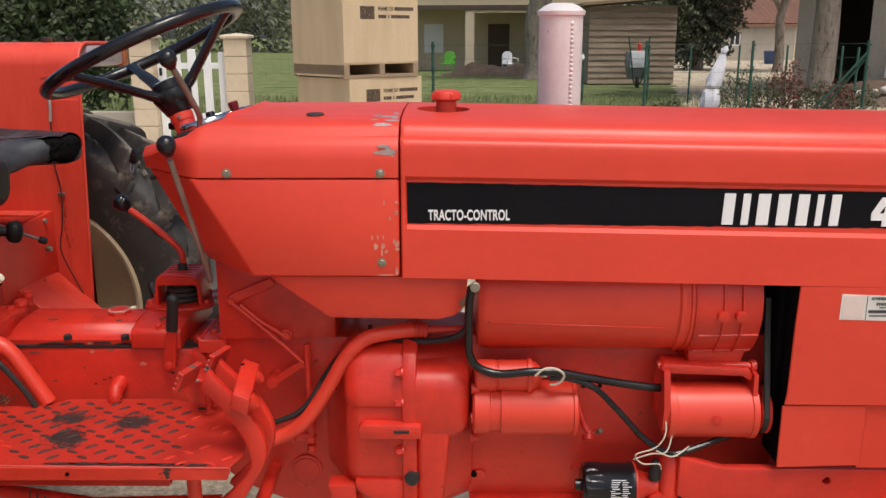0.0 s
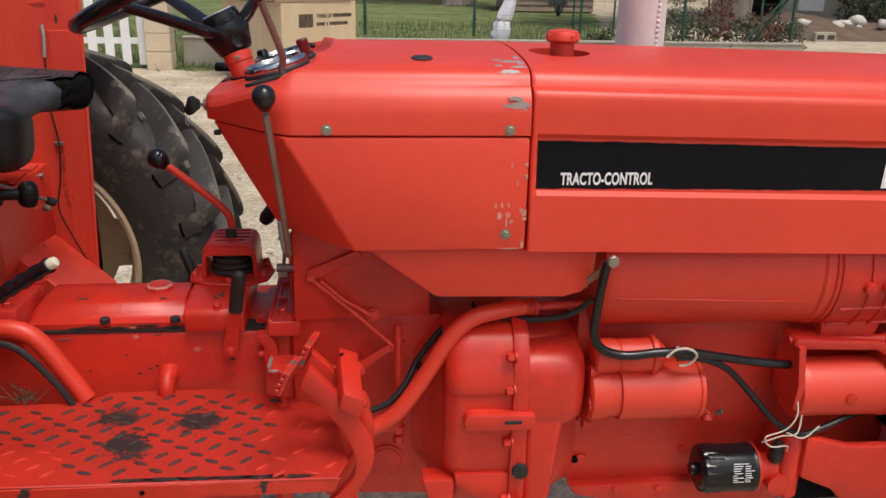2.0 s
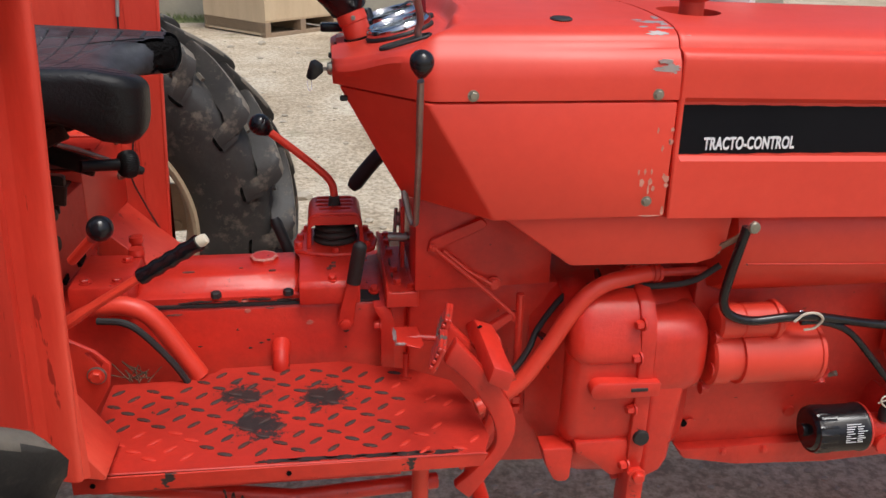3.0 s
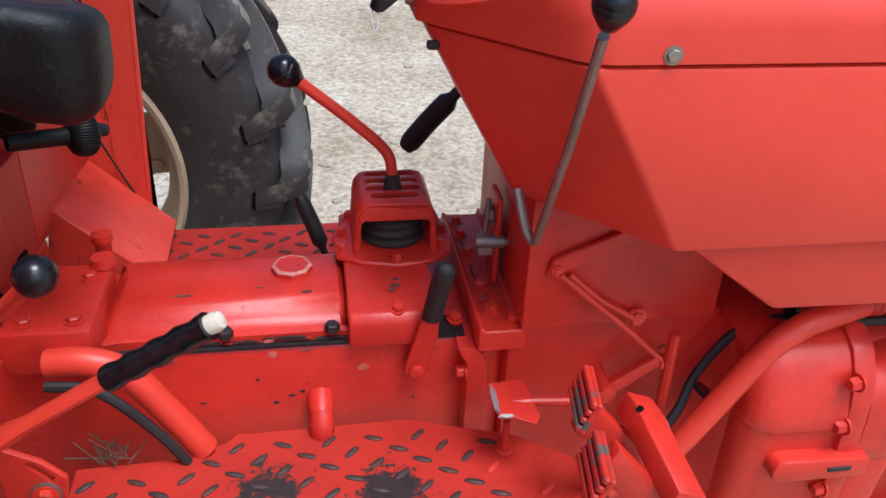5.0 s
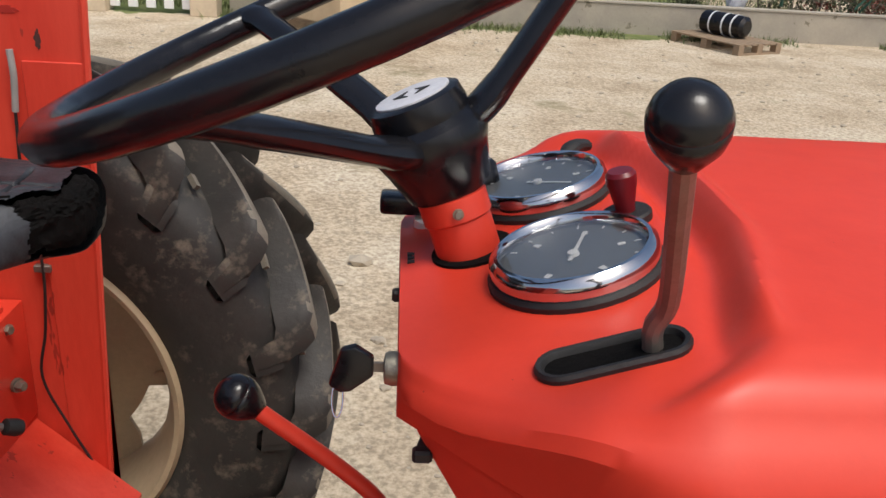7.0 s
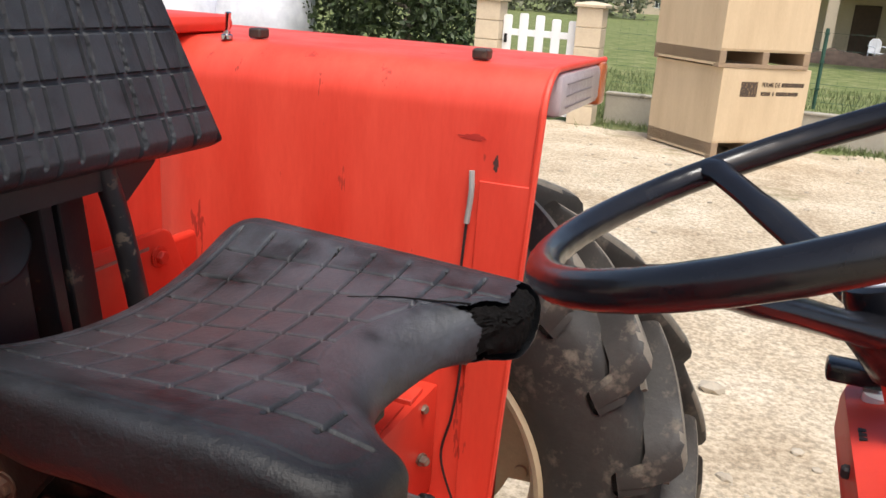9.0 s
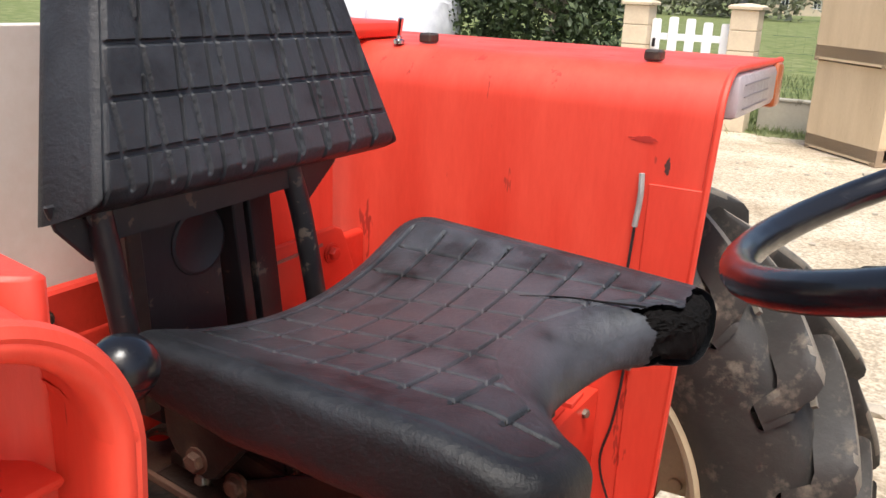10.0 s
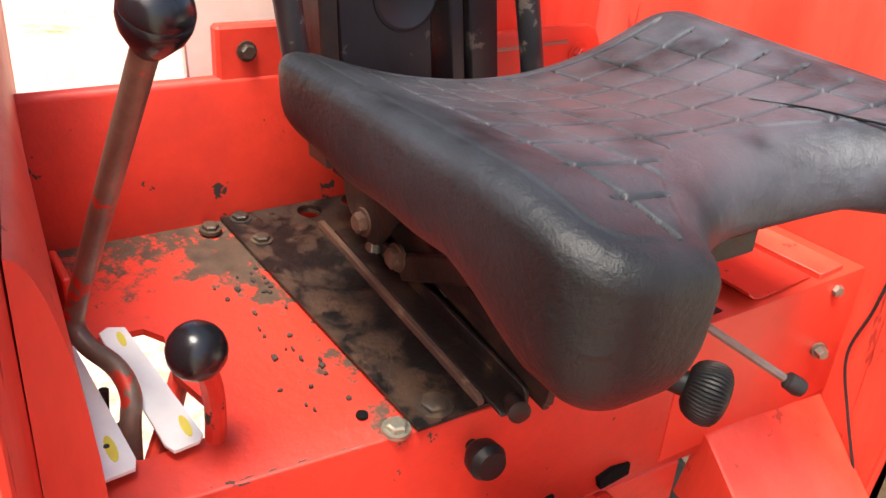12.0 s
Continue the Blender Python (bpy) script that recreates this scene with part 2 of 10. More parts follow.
EXHAUST = mat("pale_silver_exhaust", (0.80, 0.75, 0.74), (0.68, 0.62, 0.615), 0.45, 10.0, 0.4, 90.0, metal=0.10, spots=((0.28, 0.15, 0.12), 0.3, 24.0, 0.8))


def worn_paint(name, spots, reach, rear=None, lift=0.34, paint=((0.61, 0.036, 0.017), (0.49, 0.028, 0.014))):
    """Red paint on steel, scuffed through round the given places (x, y, z), and towards the rear from one x to another."""
    m = mat(name, *paint, 0.5, 6.0, 0.5, 70.0, spots=((0.06, 0.03, 0.022), 0.32, 30.0, 0.8))
    n, l = m.node_tree.nodes, m.node_tree.links
    p = n["Principled BSDF"]
    paint = p.inputs["Base Color"].links[0].from_socket
    co = n.new("ShaderNodeTexCoord")
    level = None
    def add(a, b):
        x = n.new("ShaderNodeMath")
        x.operation = "ADD"
        l.new(a, x.inputs[0])
        l.new(b, x.inputs[1])
        return x.outputs[0]
    for c in spots:
        d = n.new("ShaderNodeVectorMath")
        d.operation = "DISTANCE"
        l.new(co.outputs["Object"], d.inputs[0])
        d.inputs[1].default_value = Vector(c) * K
        r = n.new("ShaderNodeMapRange")
        r.inputs["From Min"].default_value, r.inputs["From Max"].default_value = 0.0, reach * K
        r.inputs["To Min"].default_value, r.inputs["To Max"].default_value = lift, 0.0
        l.new(d.outputs["Value"], r.inputs["Value"])
        level = r.outputs[0] if level is None else add(level, r.outputs[0])
    if rear:
        sep = n.new("ShaderNodeSeparateXYZ")
        l.new(co.outputs["Object"], sep.inputs[0])
        r = n.new("ShaderNodeMapRange")
        r.inputs["From Min"].default_value, r.inputs["From Max"].default_value = rear[0] * K, rear[1] * K
        r.inputs["To Min"].default_value, r.inputs["To Max"].default_value = 0.0, 0.27
        l.new(sep.outputs["X"], r.inputs["Value"])
        level = r.outputs[0] if level is None else add(level, r.outputs[0])
    t = n.new("ShaderNodeTexNoise")
    t.inputs["Scale"].default_value, t.inputs["Detail"].default_value, t.inputs["Roughness"].default_value = 52.0, 9.0, 0.80
    l.new(co.outputs["Object"], t.inputs["Vector"])
    cr = n.new("ShaderNodeValToRGB")
    cr.color_ramp.elements[0].position, cr.color_ramp.elements[1].position = (0.65, 0.74) if rear else (0.66, 0.71)
    l.new(add(level, t.outputs["Fac"]), cr.inputs[0])
    bare = n.new("ShaderNodeTexNoise")
    bare.inputs["Scale"].default_value = 60.0
    l.new(co.outputs["Object"], bare.inputs["Vector"])
    steel = n.new("ShaderNodeValToRGB")
    steel.color_ramp.elements[0].color = (0.012, 0.010, 0.010, 1) if not rear else (0.022, 0.015, 0.011, 1)
    steel.color_ramp.elements[1].color = (0.040, 0.033, 0.031, 1) if not rear else (0.105, 0.068, 0.044, 1)
    l.new(bare.outputs["Fac"], steel.inputs[0])
    mix = n.new("ShaderNodeMixRGB")
    l.new(cr.outputs[0], mix.inputs[0])
    l.new(paint, mix.inputs[1])
    l.new(steel.outputs[0], mix.inputs[2])
    l.new(mix.outputs[0], p.inputs["Base Color"])
    return m

def rub_and_sheen(m, centre, reach, colour):
    """A browned or greyed patch round a place on a dark cover; the greyed ones paint in sheen."""
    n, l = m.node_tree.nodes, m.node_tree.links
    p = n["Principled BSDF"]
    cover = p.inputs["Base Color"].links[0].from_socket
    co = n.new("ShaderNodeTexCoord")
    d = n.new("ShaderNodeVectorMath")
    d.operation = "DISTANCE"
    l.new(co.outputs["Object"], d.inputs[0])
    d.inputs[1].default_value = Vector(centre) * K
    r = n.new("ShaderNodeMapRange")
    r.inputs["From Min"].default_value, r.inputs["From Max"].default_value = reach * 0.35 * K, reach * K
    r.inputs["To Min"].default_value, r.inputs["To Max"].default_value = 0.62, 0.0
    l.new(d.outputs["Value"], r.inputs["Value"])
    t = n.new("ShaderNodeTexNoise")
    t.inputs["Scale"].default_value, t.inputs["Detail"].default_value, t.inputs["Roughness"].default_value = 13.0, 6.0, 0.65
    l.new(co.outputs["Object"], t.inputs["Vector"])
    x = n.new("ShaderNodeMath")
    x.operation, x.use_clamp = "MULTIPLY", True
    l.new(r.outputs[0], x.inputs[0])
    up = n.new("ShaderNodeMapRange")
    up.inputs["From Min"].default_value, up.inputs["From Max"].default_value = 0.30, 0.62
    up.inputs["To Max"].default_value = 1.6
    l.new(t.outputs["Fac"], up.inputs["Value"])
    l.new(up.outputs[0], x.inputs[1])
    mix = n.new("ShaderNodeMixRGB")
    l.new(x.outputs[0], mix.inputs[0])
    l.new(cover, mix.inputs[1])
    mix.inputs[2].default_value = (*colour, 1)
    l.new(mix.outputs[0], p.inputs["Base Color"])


def creased(m, scale, depth):
    """Fine leather-like creases over the grain."""
    n, l = m.node_tree.nodes, m.node_tree.links
    p = n["Principled BSDF"]
    under = p.inputs["Normal"].links[0].from_socket
    co = n.new("ShaderNodeTexCoord")
    t = n.new("ShaderNodeTexNoise")
    t.noise_type = "RIDGED_MULTIFRACTAL"
    t.inputs["Scale"].default_value, t.inputs["Detail"].default_value, t.inputs["Distortion"].default_value = scale, 3.0, 0.8
    l.new(co.outputs["Object"], t.inputs["Vector"])
    b = n.new("ShaderNodeBump")
    b.inputs["Strength"].default_value, b.inputs["Distance"].default_value = depth, 0.002
    l.new(t.outputs["Fac"], b.inputs["Height"])
    l.new(under, b.inputs["Normal"])
    l.new(b.outputs[0], p.inputs["Normal"])


creased(VINYL, 42.0, 0.45)
# sky sheen on cushion top and backrest put in as grey; sides left near-black
rub_and_sheen(VINYL, (-1.16, 0.13, 1.34), 0.40, (0.078, 0.086, 0.102))
rub_and_sheen(VINYL, (-1.42, 0.07, 1.48), 0.36, (0.038, 0.041, 0.047))
# a browned patch in the middle of the cushion
rub_and_sheen(VINYL, (-1.19, 0.07, 1.23), 0.22, (0.060, 0.046, 0.050))


# ---- ground ----
def ground_material():
    m = bpy.data.materials.new("gravel_yard_and_lawn")
    m.use_nodes = True
    n, l = m.node_tree.nodes, m.node_tree.links
    p = n["Principled BSDF"]
    p.inputs["Roughness"].default_value = 0.95
    p.inputs["Specular IOR Level"].default_value = 0.15
    co = n.new("ShaderNodeTexCoord")
    def noise_node(s, d=6.0, r=0.65):
        t = n.new("ShaderNodeTexNoise")
        t.inputs["Scale"].default_value, t.inputs["Detail"].default_value, t.inputs["Roughness"].default_value = s, d, r
        l.new(co.outputs["Object"], t.inputs["Vector"])
        return t
    def ramp(src, *stops):
        r = n.new("ShaderNodeValToRGB")
        e = r.color_ramp.elements
        while len(e) < len(stops):
            e.new(0.5)
        for k, (pos, c) in enumerate(stops):
            e[k].position, e[k].color = pos, (*c, 1)
        l.new(src, r.inputs[0])
        return r.outputs[0]
    def mixed(f, a, b, mode="MIX"):
        x = n.new("ShaderNodeMixRGB")
        x.blend_type = mode
        for k, v in enumerate((f, a, b)):
            if isinstance(v, (int, float)):
                x.inputs[k].default_value = v
            else:
                l.new(v, x.inputs[k])
        return x.outputs[0]
    gravel = ramp(noise_node(1.3).outputs["Fac"], (0.3, (0.36, 0.295, 0.215)), (0.5, (0.49, 0.425, 0.33)), (0.72, (0.60, 0.55, 0.46)))
    stones = ramp(noise_node(38, 3.0, 0.7).outputs["Fac"], (0.38, (0.25, 0.22, 0.18)), (0.5, (0.55, 0.5, 0.44)), (0.66, (0.82, 0.8, 0.76)))
    gravel = mixed(0.55, gravel, stones, "OVERLAY")
    weeds = ramp(noise_node(0.9, 7.0).outputs["Fac"], (0.60, (0, 0, 0)), (0.68, (1, 1, 1)))
    gravel = mixed(weeds, gravel, ramp(noise_node(9).outputs["Fac"], (0.3, (0.20, 0.17, 0.09)), (0.7, (0.38, 0.33, 0.22))))
    lawn = ramp(noise_node(2.2, 8.0, 0.75).outputs["Fac"], (0.3, (0.085, 0.118, 0.040)), (0.52, (0.16, 0.19, 0.072)), (0.72, (0.34, 0.31, 0.18)))
    # the lawn lies beyond the low wall, the drive crosses it on the far side
    sep = n.new("ShaderNodeSeparateXYZ")
    l.new(co.outputs["Object"], sep.inputs[0])
    def math_node(op, a, b):
        x = n.new("ShaderNodeMath")
        x.operation = op
        for k, v in enumerate((a, b)):
            if isinstance(v, (int, float)):
                x.inputs[k].default_value = v
            else:
                l.new(v, x.inputs[k])
        return x.outputs[0]
    edge = math_node("MULTIPLY", noise_node(1.7).outputs["Fac"], 1.2)
    y = math_node("ADD", sep.outputs["Y"], edge)
    green = math_node("GREATER_THAN", y, 11.0)
    left = math_node("LESS_THAN", math_node("SUBTRACT", sep.outputs["X"], math_node("MULTIPLY", sep.outputs["Y"], 0.20)), math_node("ADD", edge, 1.2))
    near_green = math_node("MULTIPLY", green, left)
    l.new(mixed(near_green, gravel, lawn), p.inputs["Base Color"])
    b = n.new("ShaderNodeBump")
    b.inputs["Strength"].default_value, b.inputs["Distance"].default_value = 0.7, 0.02
    l.new(noise_node(30, 6.0, 0.7).outputs["Fac"], b.inputs["Height"])
    l.new(b.outputs[0], p.inputs["Normal"])
    return m


bm = B()
bmesh.ops.create_grid(bm, x_segments=60, y_segments=60, size=400)
bmesh.ops.translate(bm, vec=(0, 0, G * K), verts=bm.verts)
tagged(part("ground", bm, ground_material(), sharp=0, scale=False), "pale gravel yard running into a rough green lawn", "ground", kind="structure")

# ---- the tractor ----
tractor = thing("tractor", "bright orange-red painted farm tractor with black seat on gravel", "tractor")


def mirror(poly):
    """Half a profile of (offset from the middle, z), rising on the near side, made whole."""
    return [(YC - o, z) for o, z in poly] + [(YC + o, z) for o, z in reversed(poly) if o > 1e-6]


def hood_profile(recess, drop, s=1.0):
    r = 0.009 * recess
    half = [(0.300, 0.970), (0.297, 1.060), (0.2960, 1.078), (0.294 - r, 1.086), (0.2925 - r, 1.130), (0.291 - r, 1.184), (0.2915, 1.193),
            (0.291, 1.236), (0.2905, 1.257), (0.288, 1.2655), (0.281, 1.2712), (0.272, 1.2737), (0.2672, 1.2762), (0.2640, 1.2830), (0.258, 1.2925), (0.247, 1.3000), (0.225, 1.3070), (0.18, 1.3130), (0.09, 1.3180), (0.0, 1.3195)]
    return [(o * s, z - drop) for o, z in half]


bm = B()
rings = []
for x, rec, s in ((0.003, 0, 0.992), (0.006, 0, 1), (0.012, 0, 1), (0.016, 1, 1), (0.3, 1, 1), (0.6, 1, 1), (0.9, 1, 1), (1.2, 1, 1), (1.206, 1, 1), (1.214, 0, 1), (1.34, 0, 0.99), (1.42, 0, 0.96), (1.47, 0, 0.90)):
    rings.append([(x, y, z) for y, z in mirror(hood_profile(rec, 0.02 * x + (0.05 * max(0, (x - 1.3) / 0.17)) ** 2))])
    rings[-1] = [(x, YC + (y - YC) * s, z) for x, y, z in rings[-1]]
loft(bm, rings)
hood = part("hood", bm, RED, tractor, "long orange-red sheet metal engine hood")
bm = B()
lathe(bm, [(-0.06, 1.0), (0.06, 1.0)], (0, 0, 0), n=40)
bmesh.ops.transform(bm, matrix=Matrix.Translation((0.092, -0.045, 1.31)) @ Matrix.Diagonal((0.062, 0.062, 1, 1)), verts=bm.verts)
cut(hood, bm)
bm = B()
lathe(bm, [(0, 0.061), (0.004, 0.061)], (0.092, -0.045, 1.268), n=32)
part("filler_well", bm, BLACK_MATT, hood, "dark well round the filler neck")
bm = B()
lathe(bm, [(-0.05, 0.024), (0.022, 0.024), (0.022, 0.031), (0.026, 0.034), (0.036, 0.034), (0.043, 0.030), (0.046, 0.02), (0.047, 0.0)], (0.098, -0.045, 1.314), n=28)
for k in range(4):
    a = k * math.pi / 2 + 0.4
    lathe(bm, [(0.024, 0.006), (0.037, 0.006), (0.039, 0.004)], (0.098 + 0.031 * math.cos(a), -0.045 + 0.031 * math.sin(a), 1.314), n=8)
part("filler_cap", bev(bm, 0.0015, 1, 50), RED, hood, "red screw-on filler cap")


# the black stripe lies in the pressed panel of the side
def stripe_z(x, top):
    return (1.179 - 0.0215 * x) if top else (1.089 - 0.011 * x)


bm = B()
N = 60
rows = []
rng = random.Random(4)
for k in range(N + 1):
    x = 0.010 + 1.190 * k / N
    j = rng.uniform(-0.0012, 0.0012)
    rows.append([(x + (0.010 if k == N else 0), YC - 0.2855, stripe_z(x, False) + j), (x, YC - 0.2835, stripe_z(x, True) + rng.uniform(-0.0008, 0.0008))])
front = [[bm.verts.new(p) for p in r] for r in rows]
back = [[bm.verts.new((p[0], p[1] + 0.004, p[2])) for p in r] for r in rows]
for a, b in zip(range(N), range(1, N + 1)):
    bm.faces.new((front[a][0], front[b][0], front[b][1], front[a][1]))
    bm.faces.new((front[a][1], front[b][1], back[b][1], back[a][1]))
    bm.faces.new((front[a][0], back[a][0], back[b][0], front[b][0]))
bm.faces.new((front[0][0], front[0][1], back[0][1], back[0][0]))
bm.faces.new((front[N][0], back[N][0], back[N][1], front[N][1]))
part("stripe", bm, DECAL, hood, "black adhesive stripe along the hood")


def text_mesh(body, size, space=1.0, shear=0.0, bold=0.0, depth=0.0008):
    """Lettering as a mesh in the x-y plane, its lower left corner at 0, 0."""
    cu = bpy.data.curves.new("lettering", "FONT")
    cu.body, cu.size, cu.space_character, cu.shear, cu.offset, cu.extrude = body, size, space, shear, bold, depth
    ob = new("lettering", cu)
    me = bpy.data.meshes.new_from_object(ob.evaluated_get(bpy.context.evaluated_depsgraph_get()))
    bpy.data.objects.remove(ob)
    b = B()
    b.from_mesh(me)
    lo = Vector([min(v.co[i] for v in b.verts) for i in range(3)])
    bmesh.ops.translate(b, vec=(-lo.x, -lo.y, 0), verts=b.verts)
    return b


def fit_size(b, w, h):
    x, y = max(v.co.x for v in b.verts), max(v.co.y for v in b.verts)
    bmesh.ops.scale(b, vec=(w / x, h / y, 1), verts=b.verts)
    return b


SIDE = Matrix(((1, 0, 0, 0), (0, 0, -1, 0), (0, 1, 0, 0), (0, 0, 0, 1)))     # x-y lettering stood up to face the near side
STRIPE_Y = YC - 0.2862
bm = fit_size(text_mesh("TRACTO-CONTROL", 0.03, 1.04, 0.0, 0.0008), 0.176, 0.024)
bmesh.ops.transform(bm, matrix=Matrix.Translation((0.061, STRIPE_Y, 1.095)) @ SIDE, verts=bm.verts)
part("lettering", bm, LETTER, hood, "small white capital lettering", sharp=0)
DIGIT_4 = [[(60, 0), (108, 0), (113, 33), (117, 72), (127, 160), (79, 160), (74, 120), (68, 72), (63, 33)], [(2, 33), (63, 33), (68, 72), (0, 72)], [(113, 33), (131, 33), (133, 72), (117, 72)], [(0, 72), (44, 72), (74, 120), (79, 160), (50, 160)]]
SIX_OUT = [(127, 118), (126, 142), (112, 158), (88, 165), (55, 162), (30, 145), (14, 110), (4, 60), (2, 30), (10, 8), (30, -3), (60, -6), (92, -2), (112, 15), (120, 45), (121, 75), (115, 92), (100, 101), (82, 101), (60, 92)]
SIX_IN = [(80, 114), (80, 128), (78, 134), (74, 136), (68, 134), (64, 125), (60, 105), (53, 70), (50, 40), (50, 28), (54, 23), (60, 22), (66, 24), (71, 35), (74, 55), (75, 66), (74, 72), (70, 75), (64, 74), (57, 70)]
DIGIT_6 = [[SIX_OUT[k], SIX_IN[k], SIX_IN[k + 1], SIX_OUT[k + 1]] for k in range(19)]
DIGIT_1 = [[(0, -8), (50, -8), (70, 158), (42, 158), (20, 143)], [(1, 112), (15, 112), (20, 143), (42, 158), (4, 134)]]
for digit, dx in ((DIGIT_4, 0), (DIGIT_6, 138), (DIGIT_1, 282)):
    bm = B()
    for piece in digit:
        prism(bm, [(1.010 + 0.000395 * (x + dx), 1.082 + 0.000395 * y - 0.0125 * 0.000395 * (x + dx)) for x, y in piece], "y", STRIPE_Y - 0.0010, STRIPE_Y + 0.001)
    bmesh.ops.remove_doubles(bm, verts=bm.verts, dist=0.00002)
    part("digit", bm, LETTER, hood, "bold white digit of the model number", sharp=0)
# the maker's name: slanted plain bars
x = 0.692
for w in (0.034, 0.026, 0.036, 0.036, 0.034, 0.024, 0.030):
    bm = B()
    z0 = 1.086 - 0.0125 * (x - 0.69)
    prism(bm, [(x, z0), (x + w - 0.010, z0), (x + w - 0.007, z0 + 0.068), (x + 0.003, z0 + 0.068)], "y", STRIPE_Y - 0.0008, STRIPE_Y + 0.001)
    part("name_bar", bm, LETTER, hood, sharp=0)
    x += w + 0.0065

# ---- cowl in front of the driver ----
bm = B()


def plan_ring(z, xs, xr, yo=0.298, yr=0.14):
    return [(-0.0015, YC - yo, z), (xs, YC - yo, z), (xr, YC - yr, z), (xr - 0.004, YC, z), (xr, YC + yr, z), (xs, YC + yo, z), (-0.0015, YC + yo, z)]


loft(bm, [plan_ring(0.972, -0.322, -0.470), plan_ring(1.06, -0.372, -0.520), plan_ring(1.187, -0.446, -0.589)])
bev(bm, 0.006, 2, 20)
part("lower_cowl", bm, RED, tractor, "angular red cowl side panel")


def panel_z(x):
    return 1.277 + 0.28 * (x + 0.45)


def blunt(f, w=0.16):
    """f up to 1, its corner there rounded."""
    if f > 1 - w:
        f = f - (f - 1 + w) ** 2 / (4 * w) if f < 1 + w else 1.0
    return max(0.0, f)


def crown(o):
    pts = hood_profile(0, 0)[7:]
    for (o1, z1), (o2, z2) in zip(pts, pts[1:]):
        if o2 <= o <= o1:
            return z1 + (z2 - z1) * (o1 - o) / max(1e-9, o1 - o2)
    return pts[0][1]


bm = B()
rings = []
xs_list = [-0.600, -0.597, -0.59, -0.575, -0.56, -0.545, -0.53] + [-0.52 + 0.0075 * k for k in range(10)] + [-0.445 + 0.0032 * k for k in range(36)] + [ -0.325, -0.30, -0.26, -0.2, -0.1, -0.02, -0.004, -0.0015]
for x in xs_list:
    f = blunt((x + 0.600) / (0.600 - 0.446))
    yo = 0.135 + (0.298 - 0.135) * f
    fs = blunt((x + 0.600) / (0.600 - 0.45))
    yi = 0.140 + (0.288 - 0.140) * fs ** 0.62
    zc = 1.226 + (1.262 - 1.226) * smooth(0, 0.8, fs)
    half = [(yo, 1.1905), (yo - 0.1 * (yo - yi), 1.1905 + 0.5 * (zc - 1.1905)), (yi + 0.004, zc - 0.008), (yi - 0.004, zc)]
    for q in (0.98, 0.96, 0.94, 0.92, 0.90, 0.88, 0.86, 0.84, 0.82, 0.80, 0.78, 0.76, 0.74, 0.72, 0.70, 0.67, 0.64, 0.6, 0.55, 0.5, 0.44, 0.38, 0.31, 0.25, 0.18, 0.12, 0.06, 0.0):
        o = (yi - 0.006) * q
        edge = -0.372 - 0.030 * smooth(0.06, 0.215, o) - 0.060 * smooth(0.208, 0.264, o)
        wide = smooth(0.17, 0.25, o)
        w = smooth(edge - 0.007 - 0.012 * wide, edge + 0.012 + 0.030 * wide, x)
        shoulder = smooth(1.0, 0.92, q)
        pz = zc + (panel_z(x) - zc) * shoulder
        tz = crown(o / max(0.2, yi) * 0.285)
        fold = (1 - wide) * smooth(-0.62, -0.5, x)
        lip = 0.0055 * math.exp(-((x - edge - 0.013) / 0.009) ** 2) - 0.005 * math.exp(-((x - edge + 0.010) / 0.008) ** 2)
        half.append((o, pz * (1 - w) + tz * w + lip * fold))
    # the shoulder is rounded off towards the driver
    soft = 0.45 * smooth(-0.12, -0.36, x)
    worn = list(half)
    for k in range(2):
        worn = worn[:1] + [((a[0] + 2 * b[0] + c[0]) / 4, (a[1] + 2 * b[1] + c[1]) / 4) for a, b, c in zip(worn, worn[1:], worn[2:])] + worn[-1:]
    half = [(a[0] + (b[0] - a[0]) * soft, a[1] + (b[1] - a[1]) * soft) for a, b in zip(half, worn)]
    rings.append([(x, y, z) for y, z in mirror(half)])
loft(bm, rings)
cowl = part("cowl", bm, RED, tractor, "rounded red instrument cowl with scuffed front edge", sharp=50)
# slot for the hand lever
PN = Vector((-0.2696, 0, 0.9630))


def on_panel(x, y, up=0.0):
    return Vector((x, y, panel_z(x))) + PN * up


def stadium(c, d, half, r, n=10):
    """A long round-ended outline in the panel plane, about c along d."""
    c, d = Vector(c), Vector(d).normalized()
    e = PN.cross(d)
    pts = []
    for s, a0 in ((1, -math.pi / 2), (-1, math.pi / 2)):
        for k in range(n + 1):
            a = a0 + math.pi * k / n
            pts.append(c + d * (s * half) + (d * math.cos(a) + e * math.sin(a)) * r)
    return pts


slot_c, slot_d = on_panel(-0.471, -0.156), Vector((0.96, 0.05, 0.27))
bm = B()
loft(bm, [[p + PN * h for p in stadium(slot_c, slot_d, 0.0310, 0.0115)] for h in (-0.075, 0.03)])
cut(cowl, bm)
bm = B()
prof = [(0.0175, -0.002), (0.018, 0.003), (0.0165, 0.0055), (0.0135, 0.005), (0.0115, 0.001), (0.0115, -0.04)]
loft(bm, [[p + PN * h for p in stadium(slot_c, slot_d, 0.0310, r)] for r, h in prof], True, False)
part("lever_slot", bm, BLACK_MATT, cowl, "black rubber slot surround")
# near-black plate at panel height stands for the shade down in the slot
bm = B()
loft(bm, [[p + PN * h for p in stadium(slot_c, slot_d, 0.0312, 0.0118)] for h in (-0.004, 0.0012)])
part("slot_dark", bm, FOAM_AND_GAP, cowl)


